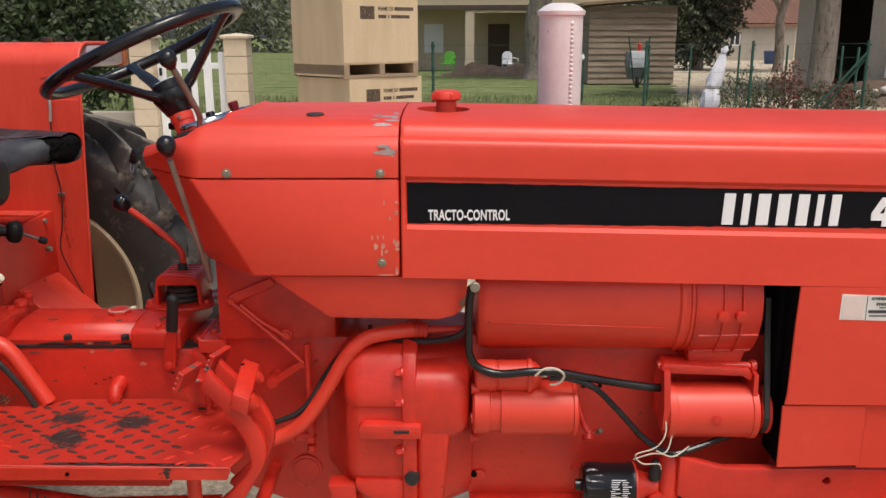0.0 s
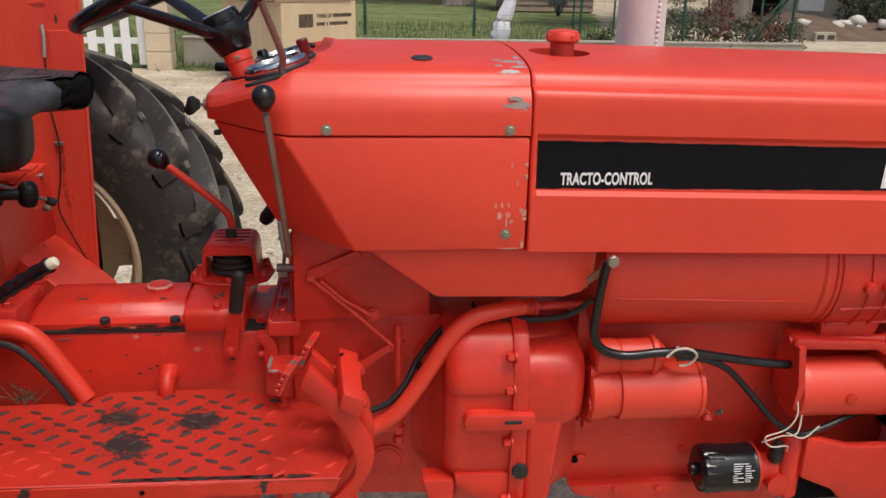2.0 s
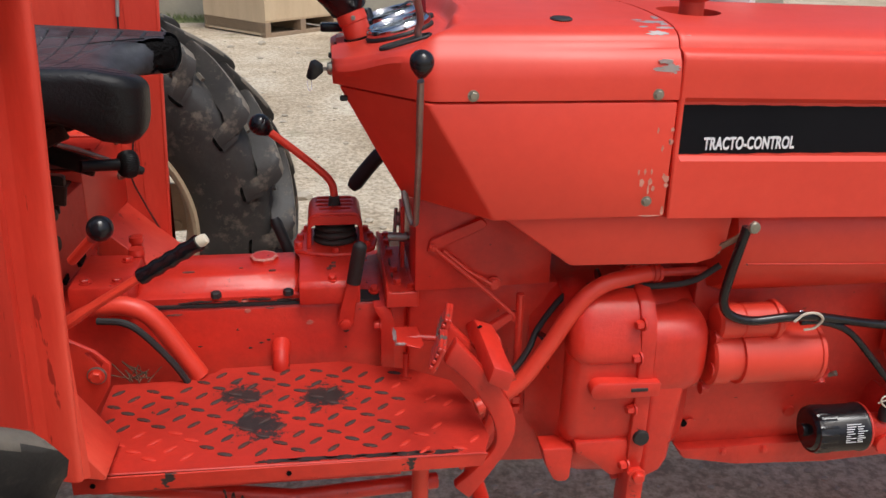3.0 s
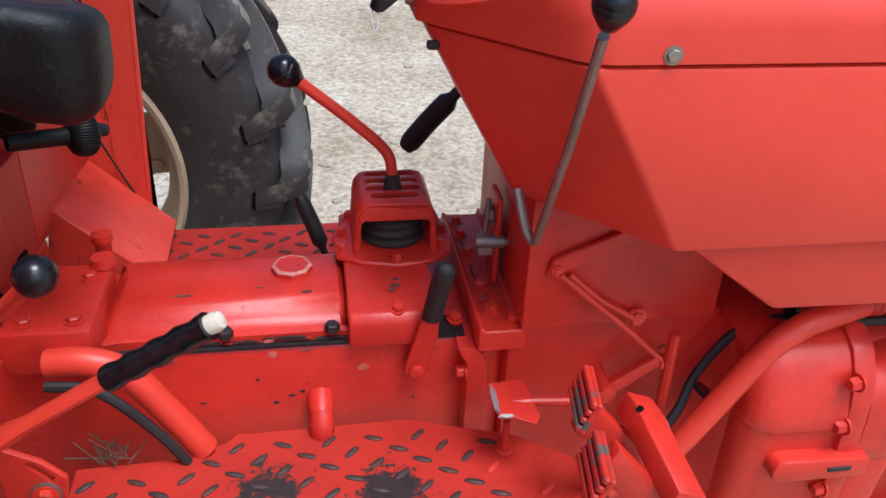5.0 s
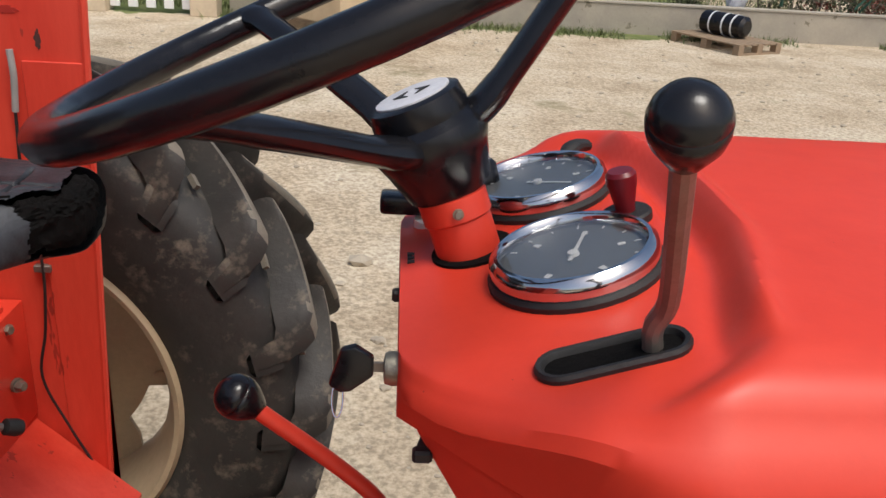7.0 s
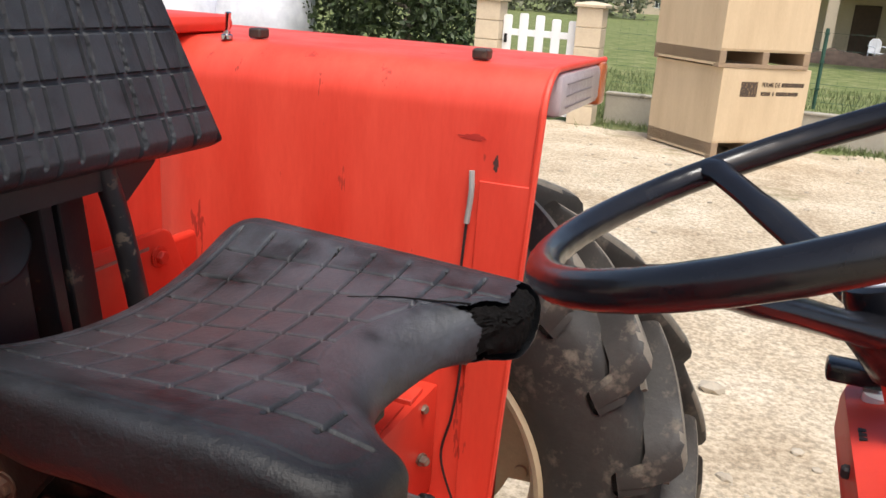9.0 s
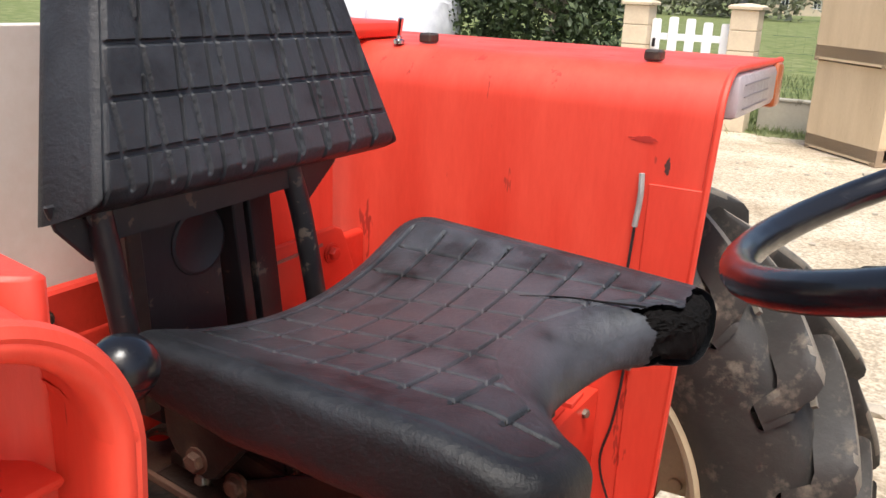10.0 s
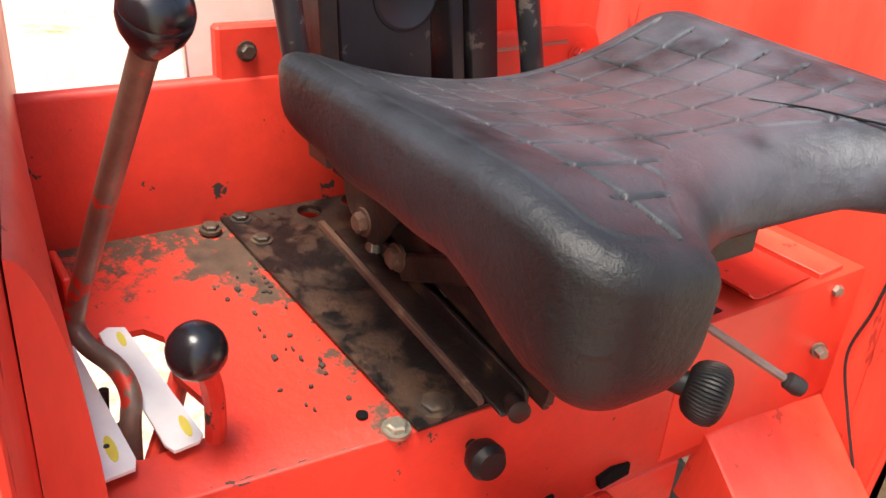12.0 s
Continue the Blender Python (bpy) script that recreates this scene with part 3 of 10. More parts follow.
def gauge(c, needle, size=0.93):
    c = Vector(c)
    bm = B()
    lathe(bm, [(h, r * size) for h, r in [(-0.01, 0.071), (0.004, 0.0715), (0.007, 0.069), (0.007, 0.05)]], c, PN, 40)
    g = part("gauge", bm, BLACK_MATT, tractor, "round instrument in a black rubber gasket")
    bm = B()
    lathe(bm, [(h, r * size) for h, r in [(0.007, 0.0675), (0.013, 0.0685), (0.019, 0.067), (0.0225, 0.063), (0.0225, 0.060), (0.019, 0.0575), (0.012, 0.057)]], c, PN, 48, caps=False)
    part("bezel", bm, CHROME, g, "chromed bezel")
    bm = B()
    lathe(bm, [(h, r * size) for h, r in [(0.010, 0.058), (0.0125, 0.058)]], c, PN, 40)
    part("dial", bm, DIAL, g, "grey dial face")
    u = Vector((0, 1, 0)).cross(PN).normalized()
    v = PN.cross(u)
    bm = B()
    def mark(a, r0, r1, w):
        d = u * math.cos(a) + v * math.sin(a)
        e = PN.cross(d) * w
        o = c + PN * 0.0132
        q = [bm.verts.new(o + d * (r0 * size) - e), bm.verts.new(o + d * (r1 * size) - e * 0.7), bm.verts.new(o + d * (r1 * size) + e * 0.7), bm.verts.new(o + d * (r0 * size) + e)]
        t = [bm.verts.new(w2.co + PN * 0.0006) for w2 in q]
        bm.faces.new(t)
        for i in range(4):
            bm.faces.new((q[i], q[(i + 1) % 4], t[(i + 1) % 4], t[i]))
    for k in range(13):
        mark(radians(-150 + 25 * k), 0.049, 0.053 if k % 3 else 0.055, 0.0006)
    for k in range(5):
        mark(radians(-130 + 65 * k), 0.036, 0.042, 0.0025)
    mark(needle, -0.012, 0.036, 0.0016)
    lathe(bm, [(h, r * size) for h, r in [(0.0128, 0.005), (0.0155, 0.0045), (0.016, 0.002)]], c, PN, 16)
    part("markings", bm, DIAL_MARK, g, "white scale marks and needle", sharp=0)
    bm = B()
    lathe(bm, [(h, r * size) for h, r in [(0.0175, 0.0578), (0.0185, 0.0578)]], c, PN, 40)
    pane = part("glass", bm, GLASS, g, "clear flat glass")
    pane.visible_shadow = False


DIAL_MARK = mat("dial_marking", (0.65, 0.65, 0.62), (0.55, 0.55, 0.53), 0.5, 8.0, 0.0)
DIAL = mat("dial_face", (0.095, 0.10, 0.10), (0.11, 0.115, 0.115), 0.5, 5.0, 0.0)
GLASS = bpy.data.materials.new("clear_glass")
GLASS.use_nodes = True
gn, gl = GLASS.node_tree.nodes, GLASS.node_tree.links
clear, shine, blend = gn.new("ShaderNodeBsdfTransparent"), gn.new("ShaderNodeBsdfGlossy"), gn.new("ShaderNodeMixShader")
shine.inputs["Roughness"].default_value = 0.04
blend.inputs[0].default_value = 0.13
gl.new(clear.outputs[0], blend.inputs[1])
gl.new(shine.outputs[0], blend.inputs[2])
gl.new(blend.outputs[0], gn["Material Output"].inputs[0])
gauge(on_panel(-0.470, -0.028), 1.15)
gauge(on_panel(-0.472, 0.142), -0.6)

# hand lever through the slot
bm = B()
tube(bm, curve([on_panel(-0.447, -0.155, -0.03), on_panel(-0.447, -0.157, 0.012), (-0.447, -0.166, 1.315), (-0.463, -0.203, 1.375), (-0.476, -0.232, 1.418)], 4), 0.0066, 10)
part("hand_lever", bm, STEEL, cowl, "worn steel hand lever")


def knob(c, axis, r, parent, name="knob", label="black ball knob"):
    bm = B()
    prof = [(-1.3, 0.34), (-1.22, 0.46), (-0.9, 0.66), (-0.5, 0.9), (-0.15, 0.995), (0.15, 1.0), (0.16, 0.985), (0.2, 1.0), (0.5, 0.9), (0.75, 0.7), (0.92, 0.42), (0.985, 0.2), (1.0, 0.0)]
    lathe(bm, [(h * r, q * r) for h, q in prof], c, axis, 28)
    return part(name, bm, BLACK, parent, label, sharp=60)


knob((-0.481, -0.244, 1.438), (-0.2, -0.45, 0.87), 0.0190, cowl)

# steering column, turn switch, key, small knobs
bm = B()
COL = Vector((-0.35, 0.12, 0.93)).normalized()
lathe(bm, [(-0.06, 0.027), (0.03, 0.027), (0.032, 0.029), (0.05, 0.029), (0.052, 0.026), (0.10, 0.025)], (-0.543, 0.052, 1.250), COL, 28)
part("steering_column", bm, RED, cowl, "red steering column tube")
# near-black disc paints in the shaded opening round the column
bm = B()
lathe(bm, [(0.0, 0.035), (0.0025, 0.035)], on_panel(-0.540, 0.050), PN, 28)
part("column_opening", bm, FOAM_AND_GAP, cowl)
bm = B()
bolt(bm, (-0.556, 0.028, 1.291), (0, -1, 0.15), 0.0034, 0.005)
part("grub_screw", bm, ZINC, cowl)
bm = B()
box(bm, -0.620, -0.570, 0.130, 0.158, 1.249, 1.267)
bev(bm, 0.004, 2)
part("signal_switch", bm, BLACK, cowl, "black turn signal switch")
bm = B()
lathe(bm, [(0, 0.014), (0.012, 0.014)], (-0.574, 0.134, 1.234), (0, 0, 1), 16)
part("switch_base", bm, ALU, cowl)
bm = B()
lathe(bm, [(-0.002, 0.012), (0.004, 0.0125), (0.009, 0.011), (0.010, 0.006)], (-0.600, -0.079, 1.213), (-1, 0, 0), 20)
part("ignition_lock", bm, ZINC, cowl, "metal ignition lock")
bm = B()
box(bm, -0.624, -0.604, -0.0765, -0.0735, 1.208, 1.215)
part("key_blade", bm, STEEL, cowl)
bm = B()
prism(bm, [(-0.617, 1.220), (-0.630, 1.229), (-0.640, 1.226), (-0.649, 1.197), (-0.641, 1.191), (-0.633, 1.192), (-0.617, 1.205)], "y", -0.079, -0.071)
bev(bm, 0.002, 2)
part("key", bm, BLACK, cowl, "key with a black plastic head")
bm = B()
tube(bm, [(-0.6425 + 0.004 * math.cos(a), -0.075 + 0.006 * math.sin(a), 1.184 + 0.012 * math.sin(a)) for a in (2 * math.pi * k / 16 for k in range(16))], 0.0007, 6, closed=True)
part("key_ring", bm, CHROME, cowl)
bm = B()
lathe(bm, [(0, 0.021), (0.006, 0.021), (0.008, 0.019)], on_panel(-0.416, 0.045), PN, 24)
part("pull_knob_base", bm, BLACK_MATT, cowl)
bm = B()
lathe(bm, [(0.006, 0.008), (0.014, 0.0085), (0.034, 0.0125), (0.040, 0.0125), (0.043, 0.010), (0.043, 0.0)], on_panel(-0.416, 0.045), PN, 20)
part("pull_knob", bm, mat("dark_red_plastic", (0.16, 0.006, 0.012), (0.13, 0.005, 0.01), 0.35, 9.0, 0.1), cowl, "dark red pull knob")
bm = B()
tube(bm, curve([on_panel(-0.452, 0.193, 0.006), on_panel(-0.440, 0.205, 0.012), on_panel(-0.424, 0.222, 0.014), on_panel(-0.412, 0.236, 0.008)], 4), [0.006] * 6 + [0.009] * 7, 10, 0.7)
part("rubber_cap", bm, BLACK_MATT, cowl, "black rubber cap")
bm = B()
lathe(bm, [(0, 0.010), (0.006, 0.010), (0.007, 0.006), (0.010, 0.006)], on_panel(-0.495, 0.188), PN, 14)
part("socket", bm, STEEL, cowl)
bm = B()
lathe(bm, [(0, 0.013), (0.03, 0.012), (0.034, 0.009)], on_panel(-0.515, 0.178), PN, 16)
part("switch_knob", bm, BLACK, cowl)
bm = B()
for k in range(3):
    for j in range(2):
        box(bm, -0.594 + 0.011 * j, -0.588 + 0.011 * j, 0.050 + 0.008 * k, 0.055 + 0.008 * k, panel_z(-0.59) - 0.002, panel_z(-0.59) + 0.001)
part("vent_marks", bm, BLACK_MATT, cowl)
bm = B()
lathe(bm, [(0, 0.020), (0.002, 0.0205), (0.004, 0.018), (0.004, 0.0)], (-0.192, -0.153, 1.3120), (0, -0.07, 1), 24)
part("plug", bm, BLACK_MATT, cowl, "flat black rubber plug")
for x, z in ((-0.367, 1.200), (-0.040, 1.200), (-0.040, 1.004)):
    bolts("cowl_bolt", [(x, YC - 0.2975, z)], ZINC, cowl, "zinc-plated bolt", (0, -1, 0), 0.0075, 0.005)
for x, y, z in ((-0.606, 0.02, 1.215), (-0.588, -0.118, 1.160)):
    bm = B()
    box(bm, x, x + 0.014, y, y + 0.01, z, z + 0.01)
    part("rubber_stop", bev(bm, 0.002, 1), BLACK_MATT, cowl)
# bare metal showing through at the front edge of the cowl
CHIP = mat("chipped_bare_metal", (0.42, 0.40, 0.40), (0.50, 0.40, 0.37), 0.45, 40.0, 0.3, metal=0.5)


SCUFF = mat("scuffed_primer", (0.70, 0.34, 0.26), (0.45, 0.14, 0.09), 0.7, 60.0)


def chips(name, spots, parent, material=None):
    r = random.Random(len(spots) * 7 + 3)
    for (x, y, z), nrm, w, h in spots:
        bm = B()
        nrm = Vector(nrm).normalized()
        u = Vector((1, 0, 0))
        u = (u - nrm * u.dot(nrm)).normalized()
        v = nrm.cross(u)
        n = 24
        rag = [r.uniform(0.62, 1.2) for k in range(n)]
        ring = [Vector((x, y, z)) + nrm * 0.0009 + (u * (w * math.cos(2 * math.pi * k / n)) + v * (h * math.sin(2 * math.pi * k / n))) * rag[k] for k in range(n)]
        low = [p - nrm * 0.004 for p in ring]
        loft(bm, [low, ring])
        part(name, bm, material or CHIP, parent, "patch of chipped paint down to bare metal", sharp=0)


SIDE_N = (0, -1, 0)
def on_cowl(x, o):
    return (x, YC - o * 1.010, crown(o) - 0.0004)


TOP_N = (0, -0.42, 0.9)
chips("paint_chip", [(on_cowl(-0.035, 0.250), (0, -0.55, 0.83), 0.022, 0.006), (on_cowl(-0.018, 0.232), TOP_N, 0.018, 0.004), (on_cowl(-0.055, 0.228), TOP_N, 0.008, 0.003), (on_cowl(-0.030, 0.20), (0, -0.2, 1), 0.026, 0.007), (on_cowl(-0.052, 0.186), (0, -0.15, 1), 0.010, 0.005), (on_cowl(-0.012, 0.17), (0, -0.13, 1), 0.006, 0.014), (on_cowl(-0.012, 0.215), (0, -0.25, 1), 0.007, 0.010),
                     ((-0.022, YC - 0.2945, 1.2445), SIDE_N, 0.018, 0.007), ((-0.045, YC - 0.2945, 1.243), SIDE_N, 0.008, 0.004), ((-0.012, YC - 0.2945, 1.232), SIDE_N, 0.004, 0.008), ((-0.030, YC - 0.2942, 1.256), SIDE_N, 0.013, 0.004), ((-0.010, YC - 0.2945, 1.215), SIDE_N, 0.004, 0.012), ((-0.020, YC - 0.2945, 1.226), SIDE_N, 0.003, 0.010)], cowl)
chips("paint_chip", [((-0.060 + 0.012 * k, YC - 0.2975, 1.060), SIDE_N, 0.0022, 0.006) for k in range(3)] + [((-0.012, YC - 0.2975, 1.05), SIDE_N, 0.003, 0.007), ((-0.008, YC - 0.2975, 0.985), SIDE_N, 0.003, 0.009), ((-0.03, YC - 0.2975, 0.9755), SIDE_N, 0.02, 0.0015)], cowl, SCUFF)

rk = random.Random(21)
chips("paint_chip", [((-0.006 - 0.05 * rk.random() ** 2, YC - (0.2948 if z > 1.19 else 0.2978), z), SIDE_N, rk.uniform(0.0015, 0.005), rk.uniform(0.002, 0.010)) for z in (rk.uniform(0.985, 1.245) for q in range(14)) if abs(z - 1.19) > 0.012], cowl, SCUFF)
chips("paint_chip", [((0.020, YC - 0.252, 1.2948), (0, -0.4, 0.9), 0.007, 0.003), ((0.014, YC - 0.246, 1.2978), (0, -0.4, 0.9), 0.004, 0.0025)], hood, CHIP)

# ---- steering wheel ----
WN = Vector((-0.46, 0.0, 1.0)).normalized()
WC = Vector((-0.640, 0.066, 1.450))
WU = Vector((1.0, 0, 0.46)).normalized()
WV = Vector((0, 1, 0))
bm = B()
RIM = 0.2465
tube(bm, [WC + (WU * math.cos(a) + WV * math.sin(a)) * (RIM + 0.0006 * math.sin(a * 46)) for a in (2 * math.pi * k / 120 for k in range(120))], 0.0150, 14, closed=True)
wheel = part("steering_wheel", bm, BLACK, tractor, "glossy black three-spoke steering wheel")
HUB = WC - WN * 0.116 + Vector((0.010, 0.000, 0.0))
for a in (0.0, 2.0944, -2.0944):
    d = WU * math.cos(a) + WV * math.sin(a)
    bm = B()
    tube(bm, curve([HUB + d * 0.02 - WN * 0.004, HUB + d * 0.06 + WN * 0.012, HUB.lerp(WC, 0.5) + d * 0.15 + WN * 0.010, WC + d * 0.215 - WN * 0.010, WC + d * 0.243], 5), [0.021] * 6 + [0.0185] * 6 + [0.0165] * 5 + [0.019, 0.021, 0.022, 0.022], 14, 0.62)
    part("spoke", bm, BLACK, wheel)
bm = B()
lathe(bm, [(-0.052, 0.030), (-0.047, 0.036), (-0.02, 0.044), (-0.004, 0.050), (0.008, 0.047), (0.014, 0.040), (0.016, 0.040), (0.020, 0.0405), (0.032, 0.038), (0.034, 0.034)], HUB, WN, 36)
part("hub", bm, BLACK, wheel, "black plastic hub")
bm = B()
lathe(bm, [(0.030, 0.031), (0.0355, 0.031), (0.036, 0.029), (0.036, 0.0)], HUB, WN, 32)
part("badge", bm, mat("pale_silver_badge", (0.74, 0.74, 0.78), (0.62, 0.62, 0.66), 0.4, 60.0, 0.2, 200.0, metal=0.15), wheel, "round pale silver badge")
bm = B()
for s in (1, -1):
    c = HUB + WN * 0.0362
    loft(bm, [[c + (WU * (x * 0.014 + s * 0.003) + WV * (y * 0.012)) + WN * h for x, y in ((0, 0.75), (s * 0.9, 0), (0, -0.75), (s * 0.35, 0))] for h in (0, 0.0007)])
part("badge_mark", bm, BLACK_MATT, wheel, sharp=0)

# ---- below the hood: tank, gearbox, engine ----
bm = B()
prism(bm, [(-0.300, 0.968), (-0.165, 0.868), (0.085, 0.864), (0.122, 0.874), (0.142, 0.900), (0.148, 0.966)], "y", YC - 0.276, YC + 0.276)
part("fuel_tank", bev(bm, 0.008, 2), RED, tractor, "red fuel tank belly under the cowl")
bm = B()
prism(bm, [(-0.448, 0.772), (-0.168, 0.778), (-0.168, 0.86), (-0.30, 0.985), (-0.448, 0.985)], "y", -0.124, 0.18)
steering_box = part("steering_box", bev(bm, 0.004, 2), RED_CAST, tractor, "red sheet metal steering box cover")
bm = B()
prism(bm, [(-0.425, 0.862), (-0.418, 0.888), (-0.318, 0.930), (-0.306, 0.918), (-0.312, 0.908), (-0.405, 0.866)], "y", -0.136, -0.128)
part("linkage_arm", bev(bm, 0.002, 1), RED_CAST, steering_box)
bm = B()
tube(bm, [(-0.408, -0.140, 0.868), (-0.300, -0.142, 0.772), (-0.240, -0.146, 0.715)], 0.0042, 8)
bolt(bm, (-0.240, -0.146, 0.714), (0, -1, 0), 0.008, 0.006)
bolt(bm, (-0.412, -0.138, 0.872), (0, -1, 0), 0.006, 0.005)
part("linkage_rod", bm, RED, steering_box)
bm = B()
tube(bm, [(-0.392, -0.132, 0.862), (-0.345, -0.134, 0.82), (-0.290, -0.134, 0.785)], 0.0048, 8)
bolt(bm, (-0.287, -0.130, 0.785), (0, -1, 0), 0.011, 0.008)
part("pull_rod", bm, RED, steering_box)
bm = B()
prism(bm, [(-0.235, 0.722), (-0.245, 0.712), (-0.315, 0.660), (-0.330, 0.668), (-0.318, 0.684), (-0.25, 0.728)], "y", -0.148, -0.132)
lathe(bm, [(-0.08, 0.014), (0.012, 0.014), (0.014, 0.011)], (-0.322, -0.145, 0.672), (0, -1, 0), 16)
part("crank_arm", bev(bm, 0.002, 1), RED_CAST, tractor)

# gearbox and transmission housing
bm = B()
prism(bm, [(YC - 0.108, 0.44), (YC - 0.108, 0.735), (YC + 0.108, 0.735), (YC + 0.108, 0.44)], "x", -1.30, -0.455)
bev(bm, 0.012, 3)
gearbox = part("gearbox", bm, RED_CAST, tractor, "red painted cast iron gearbox housing")
bm = B()
rings = []
for x, w, zt in ((-1.010, 0.102, 0.742), (-1.005, 0.104, 0.765), (-0.985, 0.100, 0.784), (-0.69, 0.100, 0.784), (-0.680, 0.104, 0.768), (-0.676, 0.104, 0.742)):
    half = [(w, 0.736), (w, 0.750), (w - 0.008, 0.753), (w - 0.028, zt - 0.022), (w - 0.038, zt - 0.006), (w - 0.055, zt), (0.0, zt + 0.002)]
    rings.append([(x, y, z) for y, z in mirror(half)])
loft(bm, rings)
part("gearbox_cover", bm, RED_CAST, gearbox, "domed red cover plate", sharp=40)
for x, y in ((-0.846, -0.071), (-0.702, -0.071)):
    bm = B()
    lathe(bm, [(0, 0.011), (0.010, 0.0105), (0.012, 0.008)], (x, y, 0.752), n=6)
    part("black_bolt", bm, BLACK_MATT, gearbox, "blackened bolt head")
bm = B()
lathe(bm, [(0.0, 0.033), (0.004, 0.033), (0.004, 0.030), (0.012, 0.029), (0.014, 0.026)], (-0.755, 0.037, 0.782), n=8)
cap = part("hex_cap", bm, RED_CAST, gearbox, "octagonal filler cap with worn edges")
bm = B()
lathe(bm, [(0.0108, 0.0294), (0.0122, 0.0294), (0.0136, 0.0270), (0.0146, 0.0262), (0.0146, 0.0240), (0.0135, 0.0240)], (-0.755, 0.037, 0.782), n=8, caps=False)
part("worn_rim", bm, mat("pale_worn_paint", (0.62, 0.34, 0.28), (0.55, 0.10, 0.07), 0.6, 70.0, 0.3, 120.0), cap, "rim of the cap rubbed pale")
bm = B()
prism(bm, [(-0.094, 0.735), (-0.094, 0.775), (-0.086, 0.786), (0.0, 0.796), (0.190, 0.796), (0.190, 0.735)], "x", -0.680, -0.556)
bev(bm, 0.005, 2)
part("shift_housing", bm, RED_CAST, gearbox)
bm = B()
prism(bm, [(-0.690, 0.042), (-0.652, 0.022), (-0.600, 0.010), (-0.550, 0.020), (-0.518, 0.046), (-0.508, 0.104), (-0.530, 0.177), (-0.665, 0.177), (-0.694, 0.105)], "z", 0.794, 0.803)
part("shift_flange", bev(bm, 0.003, 1), RED_CAST, gearbox)
bolts("flange_bolt", [(x, y, 0.803) for x, y in ((-0.679, 0.108), (-0.681, 0.060), (-0.603, 0.024), (-0.532, 0.062), (-0.524, 0.108), (-0.533, 0.150), (-0.665, 0.160))], RED_CAST, gearbox, "", (0, 0, 1), 0.008, 0.011)
bolts("flange_bolt", [(-0.612, -0.078, 0.787), (-0.526, -0.050, 0.745)], RED_CAST, gearbox, "", (0, -0.3, 1), 0.009, 0.010)
# rubber boot, cage and gear lever
bm = B()
prof = []
for k in range(5):
    z = 0.0145 * k
    r = 0.049 - 0.002 * k
    prof += [(z, r - 0.007), (z + 0.003, r - 0.001), (z + 0.0075, r), (z + 0.012, r - 0.003)]
lathe(bm, prof + [(0.073, 0.030), (0.078, 0.014), (0.10, 0.011)], (-0.602, 0.101, 0.802), n=28)
part("rubber_boot", bm, DUSTY_BOOT, gearbox, "brownish black ribbed rubber boot")
outer = [(-0.063, 0.802), (-0.058, 0.858), (-0.055, 0.872), (-0.048, 0.881), (-0.036, 0.885), (0.036, 0.885), (0.048, 0.881), (0.055, 0.872), (0.058, 0.858), (0.063, 0.802)]
inner_line = [(0.052, 0.802), (0.050, 0.856), (0.047, 0.867), (0.042, 0.874), (0.033, 0.878), (-0.033, 0.878), (-0.042, 0.874), (-0.047, 0.867), (-0.050, 0.856), (-0.052, 0.802)]
bm = B()
prism(bm, [(-0.602 + x, z) for x, z in outer + inner_line], "y", 0.046, 0.160)
for v in bm.verts:
    if v.co.y > 0.1 and v.co.z < 0.82:
        v.co.y -= 0.02
cage = part("shift_cage", bev(bm, 0.0025, 2, 40), RED_CAST, tractor, "red slotted guard over the gear lever boot")
bm = B()
for k, w in enumerate((0.036, 0.042, 0.042, 0.040)):
    y = 0.072 + 0.024 * k
    prism(bm, [(-0.602 + w * cx, y + 0.0075 * cy) for cx, cy in ((-1, 0), (-0.92, -0.8), (-0.8, -1), (0.8, -1), (0.92, -0.8), (1, 0), (0.92, 0.8), (0.8, 1), (-0.8, 1), (-0.92, 0.8))], "z", 0.85, 0.90)
cut(cage, bm)
bm = B()
prism(bm, [(-0.602 + x, z) for x, z in ((-0.053, 0.852), (-0.044, 0.858), (0.044, 0.858), (0.053, 0.852), (0.054, 0.868), (0.046, 0.879), (-0.046, 0.879), (-0.054, 0.868))], "y", 0.041, 0.050)
part("front_band", bev(bm, 0.002, 1), RED_CAST, cage)
bm = B()
tube(bm, curve([(-0.602, 0.104, 0.85), (-0.602, 0.110, 0.905), (-0.612, 0.114, 0.938), (-0.66, 0.116, 0.984), (-0.738, 0.113, 1.050)], 5), 0.0085, 12)
part("gear_lever", bm, RED, cage, "bent red gear lever")
knob((-0.752, 0.112, 1.062), (-0.72, -0.2, 0.66), 0.0225, cage)
# front cross plate
bm = B()
prism(bm, [(-0.505, 0.735), (-0.505, 0.772), (-0.500, 0.774), (-0.496, 0.768), (-0.446, 0.768), (-0.443, 0.780), (-0.438, 0.780), (-0.438, 0.735)], "y", -0.120, 0.222)
plate = part("cross_plate", bev(bm, 0.002, 1), RED_CAST, gearbox)
bolts("plate_bolt", [(-0.484, 0.195, 0.768), (-0.484, 0.150, 0.768), (-0.483, 0.092, 0.768), (-0.481, -0.007, 0.768), (-0.479, -0.069, 0.768), (-0.452, -0.095, 0.768)], RED_CAST, gearbox, "", (0, 0, 1), 0.009, 0.011)
bm = B()
prism(bm, [(-0.458, 0.40), (-0.458, 0.765), (-0.446, 0.775), (-0.14, 0.770), (-0.14, 0.318), (-0.32, 0.326), (-0.40, 0.36)], "y", YC - 0.128, YC + 0.128)
bev(bm, 0.010, 2)
part("clutch_housing", bm, RED_CAST, tractor, "red cast clutch housing")
bm = B()
